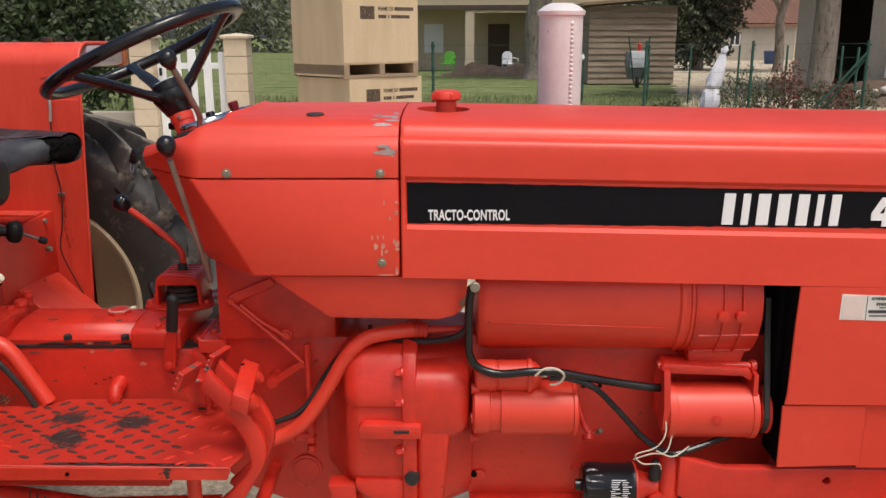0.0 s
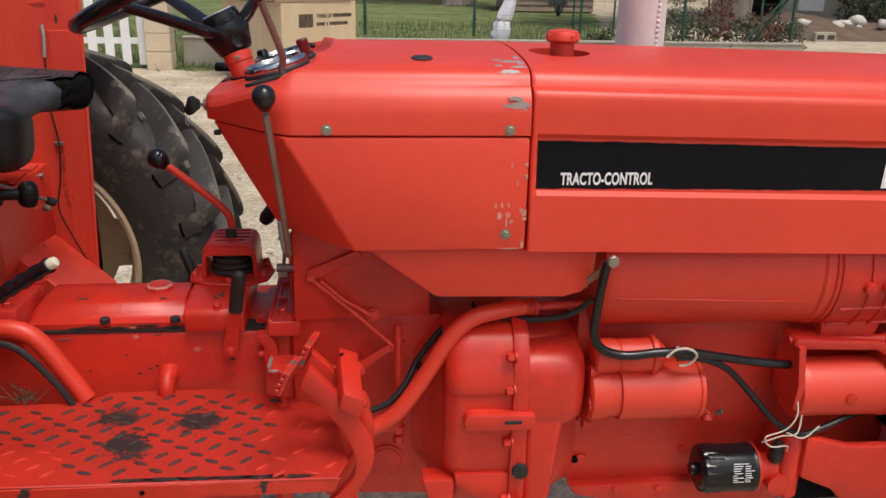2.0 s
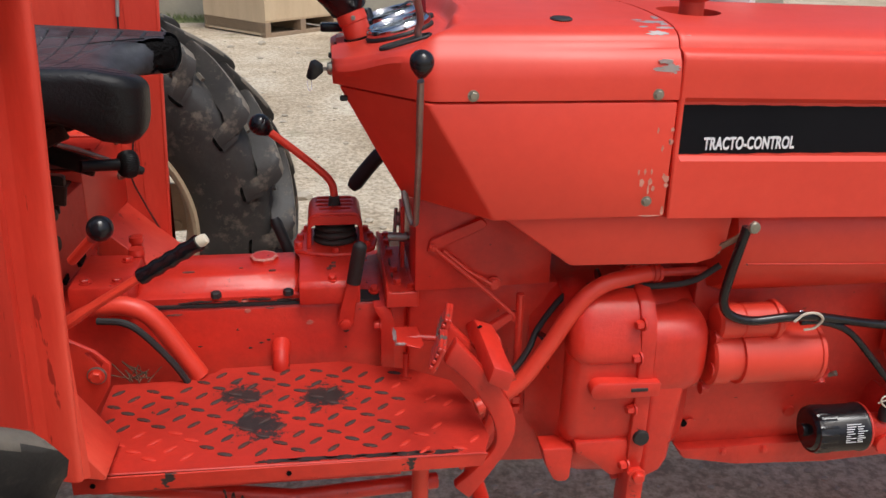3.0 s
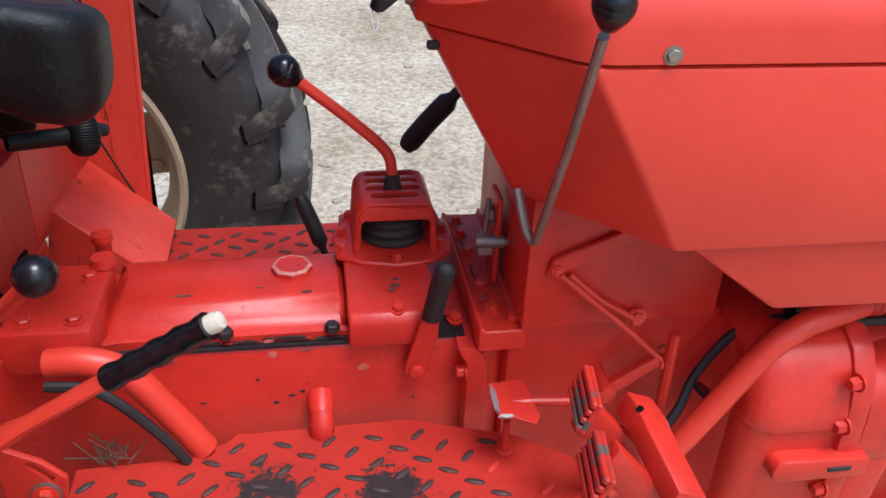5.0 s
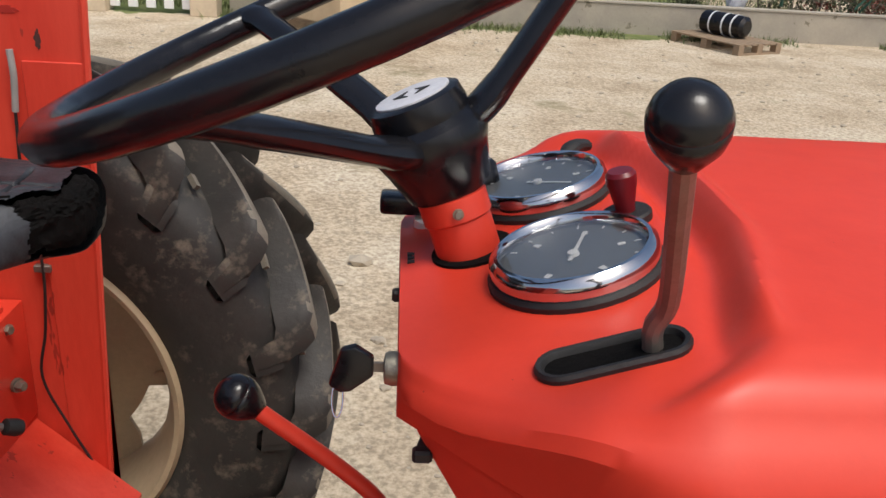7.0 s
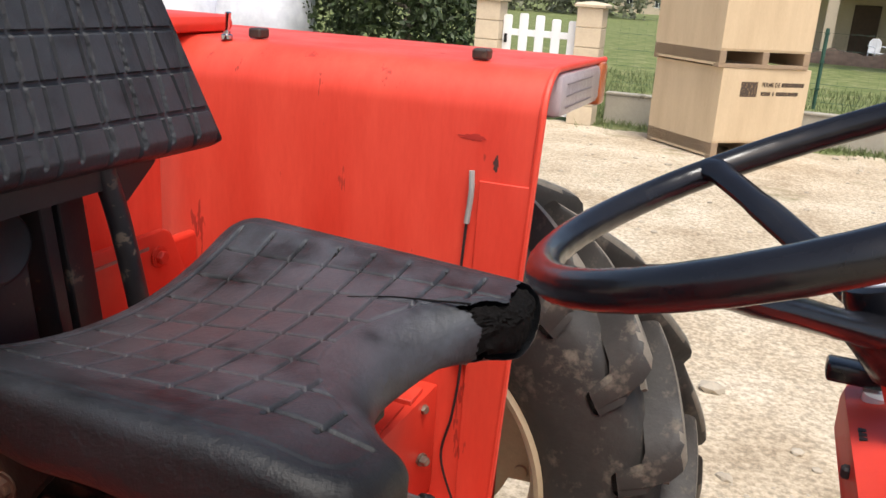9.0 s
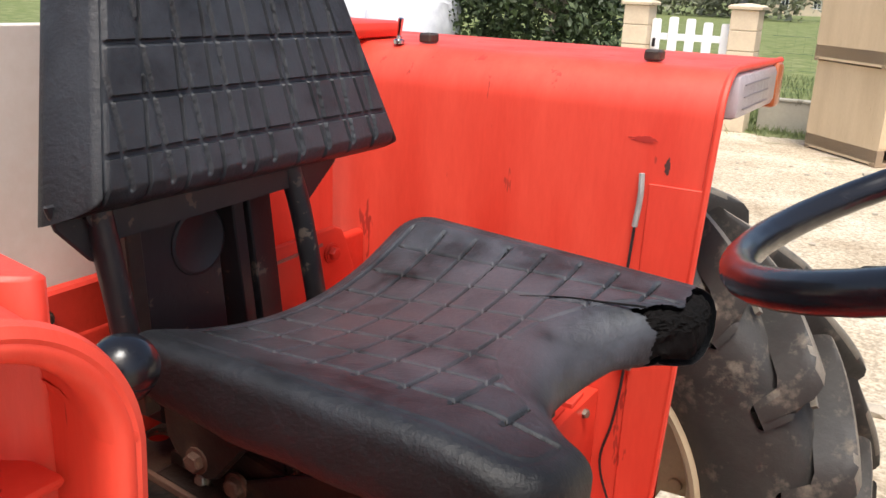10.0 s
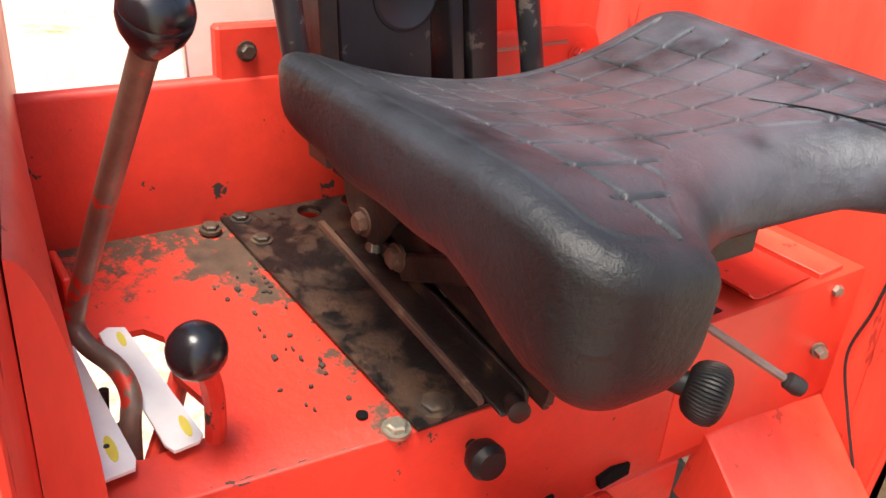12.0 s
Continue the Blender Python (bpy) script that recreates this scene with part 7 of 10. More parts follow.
chips("worn_edge", [((rc.uniform(-0.95, -0.55), YC - 0.1082, rc.uniform(0.62, 0.70)), (0, -1, 0), rc.uniform(0.002, 0.006), rc.uniform(0.0015, 0.004)) for k in range(9)], gearbox, WORN)
chips("pale_chip", [((-0.785, YC - 0.1084, 0.722), (0, -1, 0), 0.006, 0.005), ((-0.66, YC - 0.1084, 0.69), (0, -1, 0), 0.008, 0.005), ((-0.79, YC - 0.1046, 0.742), (0, -1, 0), 0.007, 0.003)], gearbox, mat("scuffed_pale_paint", (0.62, 0.20, 0.15), (0.5, 0.12, 0.09), 0.7, 60.0))
bm = B()
lathe(bm, [(0.0, 0.013), (0.003, 0.013), (0.004, 0.006), (0.012, 0.005), (0.055, 0.005)], (-0.472, -0.182, 0.608), n=12)
part("stop_pin", bm, RED_WORN, near_plate)
bm = B()
box(bm, -0.60, -0.585, -0.15, -0.14, 0.56, 0.602)
part("plate_lug", bm, RED, near_plate)
bm = B()
lathe(bm, [(0, 0.016), (0.38, 0.016)], (-0.46, -0.36, 0.22), (0, 0, 1), 12)
part("plate_stay", bm, RED, near_plate)
bm = B()
prism(bm, [(-0.400, 0.600), (-0.400, 0.535), (-0.372, 0.535), (-0.372, 0.540), (-0.394, 0.541), (-0.394, 0.600)], "x", -1.04, -0.50)
part("plate_bearer", bev(bm, 0.002, 1), RED_CAST, near_plate, "red channel bearing the foot plate")
bolts("bearer_bolt", [(x, -0.401, 0.568) for x in (-0.99, -0.93, -0.62)], RED_CAST, near_plate, "", (0, -1, 0), 0.011, 0.009)
bm = B()
tube(bm, [(-0.82 + 0.0022 * k, -0.385 + 0.010 * math.cos(k * 0.9), 0.505 - 0.0011 * k + 0.010 * math.sin(k * 0.9)) for k in range(90)], 0.0018, 6)
part("return_spring", bm, RUST, near_plate, "rusty coil spring")
bm = B()
tube(bm, [(-1.02, -0.33, 0.50), (-0.70, -0.34, 0.455), (-0.42, -0.30, 0.44)], 0.016, 12)
part("plate_strut", bm, RED_CAST, near_plate, "red tubular strut under the plate")
# discs on the strip, dark as the inside of a hole would be
bm = B()
for x in (-1.019, -0.697):
    lathe(bm, [(0, 0.0045), (0.002, 0.0045)], (x, -0.4462, 0.590), (0, -1, 0), 12)
part("edge_hole", bm, FOAM_AND_GAP, near_plate, sharp=0)

# pedals
PEDAL = mat("worn_pedal_paint", (0.62, 0.03, 0.014), (0.4, 0.03, 0.02), 0.5, 30.0, 0.3, spots=((0.13, 0.10, 0.085), 0.44, 22.0, 0.5))
PAD_UP, PAD_SIDE = Vector((0.405, 0, 0.914)), Vector((-0.182, -0.980, 0.081))
PAD_N = Vector((-0.896, 0.199, 0.398))


def slab(c, u, v, n, u_half, v_half, thick):
    bm = B()
    loft(bm, [[c + u * (a * u_half) + v * (b * v_half) + n * d for a, b in ((-1, -1), (1, -1), (1, 1), (-1, 1))] for d in (0.0, thick)])
    return bev(bm, 0.0018, 1)


def arm_plate(inner, outer, y0, y1):
    """A flat forged arm between two bent edges in the x-z plane."""
    bm = B()
    a, b = curve([(x, 0, z) for x, z in inner], 4), curve([(x, 0, z) for x, z in outer], 4)
    loft(bm, [[(p.x, y0, p.z), (q.x, y0, q.z), (q.x, y1, q.z), (p.x, y1, p.z)] for p, q in zip(a, b)])
    return bev(bm, 0.005, 2)


for c, y0, y1 in ((Vector((-0.432, -0.412, 0.793)), -0.390, -0.366), (Vector((-0.404, -0.288, 0.783)), -0.306, -0.282)):
    pad = part("brake_pedal", slab(c, PAD_UP, PAD_SIDE, PAD_N, 0.023, 0.042, 0.007), PEDAL, tractor, "ribbed red brake pedal with worn edges")
    for q in range(4):
        part("rib", slab(c + PAD_UP * (-0.0175 + 0.0117 * q) + PAD_N * 0.006, PAD_UP, PAD_SIDE, PAD_N, 0.0042, 0.041, 0.0075), PEDAL, pad)
    up = c.z - 0.793
    part("pedal_arm", arm_plate([(-0.424, 0.757 + up), (-0.384, 0.717 + up * 0.6), (-0.351, 0.669), (-0.328, 0.620), (-0.327, 0.571), (-0.364, 0.524), (-0.40, 0.49)],
                                [(-0.403, 0.800 + up), (-0.356, 0.744 + up * 0.6), (-0.318, 0.696), (-0.290, 0.636), (-0.294, 0.581), (-0.332, 0.515), (-0.37, 0.46)], y0, y1), RED_CAST, pad, "thick curved red arm")
bm = B()
loft(bm, [[(x + 0.020, y, z + 0.012), (x - 0.016, y, z + 0.026), (x - 0.026, y, z - 0.006), (x + 0.012, y, z - 0.026)] for x, y, z in ((-0.338, -0.275, 0.758), (-0.336, -0.300, 0.760), (-0.326, -0.425, 0.738))])
latch = part("pedal_latch", bev(bm, 0.004, 2), RED_CAST, tractor, "red pedal coupling latch")
bm = B()
lathe(bm, [(0, 0.016), (0.012, 0.016), (0.013, 0.010), (0.013, 0.0)], (-0.312, -0.392, 0.730), (0.9, 0, 0.4), 14)
part("latch_pin", bm, RED_WORN, latch)
bm = B()
lathe(bm, [(0, 0.013), (0.010, 0.013), (0.011, 0.0)], (-0.318, -0.312, 0.752), (0.9, 0, 0.4), 14)
part("latch_pin", bm, RED_WORN, latch)
# thin disc that paints in the latch hole's shade
bm = B()
lathe(bm, [(0, 0.005), (0.001, 0.005)], (-0.348, -0.310, 0.783), (-0.35, 0, 0.94), 10)
part("latch_hole", bm, FOAM_AND_GAP, latch, sharp=0)
bm = B()
loft(bm, [[(-0.499, -0.161, z + 0.007), (-0.445, -0.145, z - 0.002), (-0.440, -0.224, z), (-0.448, -0.236, z - 0.003), (-0.478, -0.222, z), (-0.492, -0.219, z)] for z in (0.702, 0.7065)])
throttle = part("throttle_pedal", bev(bm, 0.0012, 1), RED_CAST, tractor, "small flat red foot throttle with a worn edge")
bm = B()
tube(bm, [(-0.470, -0.190, 0.700), (-0.445, -0.192, 0.703), (-0.36, -0.185, 0.690)], 0.0065, 10)
part("throttle_rod", bm, RED_CAST, throttle)
chips("worn_edge", [((-0.495, -0.19, 0.7115), (-0.4, 0, 1), 0.004, 0.028), ((-0.485, -0.2215, 0.7072), (0, -0.3, 1), 0.010, 0.003)], throttle, CHIP)
bm = B()
tube(bm, [(-0.335, -0.4, 0.415), (-0.345, 0.1, 0.415)], 0.017, 12)
part("pedal_shaft", bm, RED_CAST, tractor)
# under the plates: rear axle and frame parts
bm = B()
lathe(bm, [(-1.0, 0.045), (-0.30, 0.065), (-0.20, 0.12), (0.20, 0.12), (0.30, 0.065), (0.90, 0.045)], (-1.395, YC, 0.55), (0, 1, 0), 28)
box(bm, -1.55, -1.25, YC - 0.14, YC + 0.14, 0.45, 0.85)
part("rear_axle", bev(bm, 0.006, 1, 50), RED_CAST, tractor, "red rear axle housing")

# ---- seat ----
def groove(v, w=0.09):
    """0 on the flats, 1 in the middle of a pressed line at every whole number."""
    d = abs(v - round(v))
    return 1 - (d / w) ** 2 if d < w else 0.0


SEAT_Y, SEAT_W = 0.0725, 0.2625
SEAT_R, SEAT_F = -1.388, -0.925


def notch(y):
    """How deep the front is cut away between the two horns."""
    return math.cos(math.pi / 2 * min(1.0, abs(y - 0.08) / 0.165)) ** 0.8


def notch_roll(x, y):
    """1 where the broad soft roll of the cut-away lies."""
    return notch(y) * smooth(0.45, 0.70, (x - SEAT_R) / (SEAT_F - SEAT_R))


def top_z(x, y):
    """Height of the cushion, without its seams: a trough from side to side that rises a little to the front."""
    u, v = (y - SEAT_Y) / SEAT_W, (x - SEAT_R) / (SEAT_F - SEAT_R)
    c = 1.181 + 0.027 * smooth(0.0, 0.75, v)
    e = 1.240 - 0.006 * v if u < 0 else 1.257 - 0.032 * v
    z = c + (e - c) * min(1.0, abs(u)) ** 2
    z += 0.010 * math.exp(-((u - 0.5) / 0.2) ** 2 - ((v - 0.95) / 0.25) ** 2)
    return z - 0.013 * smooth(0.76, 1.0, v) * smooth(0.1, -0.4, u)


def under_z(x, y):
    """Height of the lower edge: the near horn hangs deeper than the rest."""
    near = float(np.interp(x, (-1.39, -1.25, -1.09, -1.04, -1.0, -0.96), (1.163, 1.142, 1.140, 1.122, 1.101, 1.095)))
    far = float(np.interp(x, (-1.39, -1.0, -0.94), (1.175, 1.150, 1.142)))
    w = smooth(-0.03, -0.11, y)
    return near * w + far * (1 - w)


def seat_outline(n):
    """The rim in plan: rounded corners and the front cut away, n even steps round."""
    ys = (SEAT_Y - SEAT_W, SEAT_Y + SEAT_W)
    pts = []
    def corner(x, y, r, sx, sy, a0):
        for k in range(13):
            a = math.radians(a0 + 90 * k / 12)
            pts.append((x - sx * r + r * math.cos(a), y - sy * r + r * math.sin(a)))
    corner(SEAT_R, ys[0], 0.045, -1, -1, 180)
    corner(SEAT_F, ys[0], 0.055, 1, -1, 270)
    for k in range(61):
        y = -0.105 + 0.37 * k / 60
        pts.append((SEAT_F - 0.100 * notch(y), y))
    corner(SEAT_F, ys[1], 0.035, 1, 1, 0)
    corner(SEAT_R, ys[1], 0.050, -1, 1, 90)
    p = np.array(pts + pts[:1])
    run = np.concatenate([[0], np.cumsum(np.hypot(*np.diff(p, axis=0).T))])
    at = np.linspace(0, run[-1], n, endpoint=False)
    q = np.stack([np.interp(at, run, p[:, 0]), np.interp(at, run, p[:, 1])], 1)
    for k in range(36):
        q = 0.5 * q + 0.25 * (np.roll(q, 1, 0) + np.roll(q, -1, 0))
    return q


NS, NT = 760, 210
rim = seat_outline(NS)
tan = np.roll(rim, -3, 0) - np.roll(rim, 3, 0)
inward = np.stack([-tan[:, 1], tan[:, 0]], 1) / np.hypot(tan[:, 0], tan[:, 1])[:, None]
mid = np.array([-1.19, SEAT_Y + 0.01])
bm = B()
prev = None
for k in range(1, NT + 1):
    t = 1 - (1 - k / NT) ** 1.4
    ring_xy = mid + (rim - mid) * t
    near_d = np.full(NS, 0.1)
    if t > 0.3:
        nearest = ((ring_xy[:, None, :] - rim[None, ::2, :]) ** 2).sum(2).argmin(1) * 2
        near_d = np.abs(((ring_xy - rim[nearest]) * inward[nearest]).sum(1))
    ring = []
    for (x, y), d in zip(ring_xy.tolist(), near_d.tolist()):
        z = top_z(x, y)
        w = notch_roll(x, y)
        r_in, r_down = 0.026 + 0.038 * w, 0.025 + 0.028 * w
        if d < r_in:
            z -= r_down * (1 - math.sqrt(max(0.0, 1 - (1 - d / r_in) ** 2)))
        field = smooth(r_in - 0.002, r_in + 0.004, d)
        inside_y = smooth(-0.124, -0.112, y) * smooth(0.300, 0.285, y)
        inside_x = smooth(-1.350, -1.335, x)
        g = max(groove((x + 1.301) / 0.0505, 0.054) * inside_y, groove((y + 0.107) / 0.0595, 0.048) * inside_x * smooth(-0.13, -0.105, y) * smooth(0.262, 0.252, y))
        plump = 1 - max((2 * abs((x + 1.301) / 0.0505 - round((x + 1.301) / 0.0505 - 0.5) - 0.5)) ** 4 * inside_y, (2 * abs((y + 0.107) / 0.0595 - round((y + 0.107) / 0.0595 - 0.5) - 0.5)) ** 4 * inside_x)
        z += (0.0008 + 0.0014 * plump - 0.0050 * g) * field
        ring.append(bm.verts.new((x, y, z)))
    if prev is None:
        bm.faces.new(ring)
    else:
        for a in range(NS):
            b = (a + 1) % NS
            bm.faces.new((prev[a], prev[b], ring[b], ring[a]))
    prev = ring
# the skirt: down, a little inwards and rounded under
top_rim = [v.co.copy() for v in prev]
for inset, low in ((0.0, 0.10), (0.0005, 0.25), (0.001, 0.40), (0.002, 0.55), (0.004, 0.68), (0.007, 0.78), (0.011, 0.86), (0.017, 0.93), (0.025, 0.98), (0.036, 1.0)):
    ring = []
    for p, n in zip(top_rim, inward):
        wave = 0.0014 * math.sin(p.x * 61 + p.y * 43) * low
        depth = max(0.020, p.z - under_z(p.x, p.y))
        ring.append(bm.verts.new((p.x + n[0] * (inset + wave), p.y + n[1] * (inset + wave), p.z - depth * low)))
    for a in range(NS):
        b = (a + 1) % NS
        bm.faces.new((prev[a], prev[b], ring[b], ring[a]))
    prev = ring
low_rim = [v.co.copy() for v in prev]
for q in (0.80, 0.5, 0.2, 0.05):
    ring = [bm.verts.new((mid[0] + (p.x - mid[0]) * q, mid[1] + (p.y - mid[1]) * q, 1.148 + (p.z - 1.148) * smooth(0.4, 1.0, q))) for p in low_rim]
    for a in range(NS):
        b = (a + 1) % NS
        bm.faces.new((prev[a], prev[b], ring[b], ring[a]))
    prev = ring
bm.faces.new(prev)
bmesh.ops.recalc_face_normals(bm, faces=bm.faces)
bm.normal_update()
# the tear: the cover is gone from the far horn's front, dark foam lies bare behind it
TEAR = B()
twins = {}
gone = []
for f in bm.faces:
    c = f.calc_center_median()
    if c.x < -1.02 or c.y < 0.18 or len(f.verts) > 4:
        continue
    w = 0.007 * noise.noise(c * 60) + 0.003 * noise.noise(c * 190)
    lip = SEAT_F - 0.100 * notch(c.y)
    if 0.206 < c.y + w < 0.318 and c.x + w > lip - 0.030 and c.z + w > max(under_z(c.x, c.y) + 0.006, 1.146 + 0.75 * (c.y - 0.250)):
        gone.append(f)
        for v in f.verts:
            if v not in twins:
                twins[v] = TEAR.verts.new(v.co - v.normal * (0.006 + 0.006 * abs(noise.noise(v.co * 70)) + 0.004 * abs(noise.noise(v.co * 160))))
        TEAR.faces.new([twins[v] for v in f.verts])
bmesh.ops.delete(bm, geom=gone, context="FACES_ONLY")
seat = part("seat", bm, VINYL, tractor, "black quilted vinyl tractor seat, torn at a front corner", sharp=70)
# groove shade along the pressed lines, put in as a near-black material
SEAM_SHADE = mat("shade_dark_seam", (0.0050, 0.0048, 0.0048), (0.009, 0.0085, 0.008), 0.75, 20.0, 0.3, 120.0, spec=0.15)
seat.data.materials.append(SEAM_SHADE)
for f in seat.data.polygons:
    x, y = f.center.x / K, f.center.y / K
    if f.normal.z > 0.5 and -1.352 < x < -0.96 and -0.122 < y < 0.292 and notch_roll(x, y) < 0.25:
        if max(groove((x + 1.301) / 0.0505, 0.034), groove((y + 0.107) / 0.0595, 0.030) * (y < 0.262)) > 0.05:
            f.material_index = 1
part("torn_foam", TEAR, FOAM_AND_GAP, seat, "torn cover with black foam showing")
rng = random.Random(5)
bm = B()
pts = []
SPLIT = [(-1.130, 0.182), (-1.100, 0.190), (-1.071, 0.196), (-1.042, 0.197), (-1.020, 0.200), (-0.985, 0.204)]
for x, y in SPLIT:
    pts.append((x, y + rng.uniform(-0.002, 0.002), top_z(x, y) + 0.0026))
tube(bm, curve(pts, 3), [0.0007 + 0.0016 * (k / (3 * (len(SPLIT) - 1))) for k in range(3 * (len(SPLIT) - 1) + 1)], 6, 0.5)
part("split_seam", bm, FOAM_AND_GAP, seat)

# backrest
BACK_Y = 0.072


def back_point(y, z, d):
    """A place on the sloping face, d behind it."""
    n = Vector((0.963, 0, 0.270))
    return Vector((-1.400 - 0.28 * (z - 1.35), y, z)) - n * d


bm = B()
NU, NV = 300, 190
BACK_LOW, BACK_TOP = 1.344, 1.622
gridb = []
for i in range(NU + 1):
    row = []
    for j in range(NV + 1):
        u, v = -1 + 2 * i / NU, j / NV
        z = BACK_LOW + (BACK_TOP - BACK_LOW) * v
        half = 0.258 - 0.30 * (z - BACK_LOW)
        y = BACK_Y + u * half
        edge = min((1 - abs(u)) * half, z - BACK_LOW, BACK_TOP - z)
        d = 0.018 * (1 - math.sqrt(max(0.0, 1 - (1 - min(1.0, edge / 0.018)) ** 2)))
        if abs(u) < 0.955 and z < BACK_TOP - 0.03:
            rise = smooth(1.352, 1.362, z)
            g = max(groove((y - BACK_Y + 0.007) / 0.051, 0.075) * rise, groove((z - 1.390) / 0.0515, 0.062) * smooth(1.375, 1.380, z), groove((abs(u) - 0.945) / 0.2, 0.06))
            d += 0.0048 * smooth(0.0, 0.6, g) - 0.0020 * rise
        row.append(bm.verts.new(back_point(y, z, d)))
    gridb.append(row)
for i in range(NU):
    for j in range(NV):
        bm.faces.new((gridb[i][j], gridb[i + 1][j], gridb[i + 1][j + 1], gridb[i][j + 1]))
rim = [(i, 0) for i in range(NU)] + [(NU, j) for j in range(NV)] + [(i, NV) for i in range(NU, 0, -1)] + [(0, j) for j in range(NV, 0, -1)]
prev = [gridb[i][j] for i, j in rim]
for d, q in ((0.030, 1.025), (0.045, 1.045), (0.060, 1.058), (0.070, 1.055), (0.076, 1.035), (0.078, 1.0)):
    ring = []
    for i, j in rim:
        z = (BACK_LOW + BACK_TOP) / 2 + (j / NV - 0.5) * (BACK_TOP - BACK_LOW) * (1 + (q - 1) * 0.55)
        half = 0.258 - 0.30 * (z - BACK_LOW)
        ring.append(bm.verts.new(back_point(BACK_Y + (-1 + 2 * i / NU) * half * q, z, d)))
    for a in range(len(rim)):
        b = (a + 1) % len(rim)
        bm.faces.new((prev[a], prev[b], ring[b], ring[a]))
    prev = ring
bm.faces.new(prev)
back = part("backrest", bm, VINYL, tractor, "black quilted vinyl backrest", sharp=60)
bm = B()
loft(bm, [[(-1.448, y, z0), (-1.440, y, z0), (-1.440, y, z0 - h), (-1.448, y, z0 - h)] for y, z0, h in ((-0.165, 1.345, 0.020), (-0.145, 1.345, 0.048), (0.150, 1.345, 0.040), (0.205, 1.345, 0.022))])
part("back_bar", bm, BLACK_PAINT, back, "black steel bar below the backrest")
for poly in ([(-0.205, 1.345), (-0.195, 1.318), (-0.158, 1.278), (-0.138, 1.276), (-0.138, 1.345)], [(0.155, 1.345), (0.160, 1.292), (0.180, 1.278), (0.236, 1.322), (0.240, 1.345)]):
    bm = B()
    prism(bm, poly, "x", -1.452, -1.446)
    part("back_bracket", bev(bm, 0.002, 1), BLACK_PAINT, back, "black steel backrest bracket with rust")
for line in ([(-1.450, -0.148, 1.345), (-1.440, -0.142, 1.27), (-1.440, -0.126, 1.17)], [(-1.450, 0.138, 1.345), (-1.440, 0.155, 1.27), (-1.440, 0.184, 1.15), (-1.440, 0.190, 1.10)]):
    bm = B()
    tube(bm, curve(line, 5), 0.0145, 14)
    part("back_post", bm, BLACK_PAINT, back, "black steel tube post")
# suspension tower behind the cushion
bm = B()
prism(bm, [(-0.064, 1.335), (-0.036, 1.02), (0.090, 1.02), (0.062, 1.335)], "x", -1.545, -1.502)
bev(bm, 0.004, 1)
tower = part("suspension_tower", bm, BLACK_PAINT, tractor, "black steel suspension tower behind the cushion")
bm = B()
lathe(bm, [(0, 0.044), (0.002, 0.043), (0.0032, 0.040), (0.0032, 0.038), (0.0015, 0.035), (0.0015, 0.0)], (-1.502, 0.034, 1.245), (1, 0, 0), 36)
part("tower_boss", bm, BLACK_PAINT, tower, "round pressed boss in the tower plate")
for top, low, w, label in ((-0.090, -0.070, 0.022, "bare brown steel edge"), (0.070, 0.110, 0.020, ""), (0.098, 0.140, 0.042, "")):
    bm = B()
    loft(bm, [[(-1.540, y, z), (-1.490 + dx, y, z), (-1.490 + dx, y + w, z), (-1.540, y + w, z)] for y, z, dx in ((low, 1.05, 0.0), (top, 1.335, 0.006))])
    part("upright", bev(bm, 0.002, 1), RUST if label else BLACK_PAINT, tower, label)

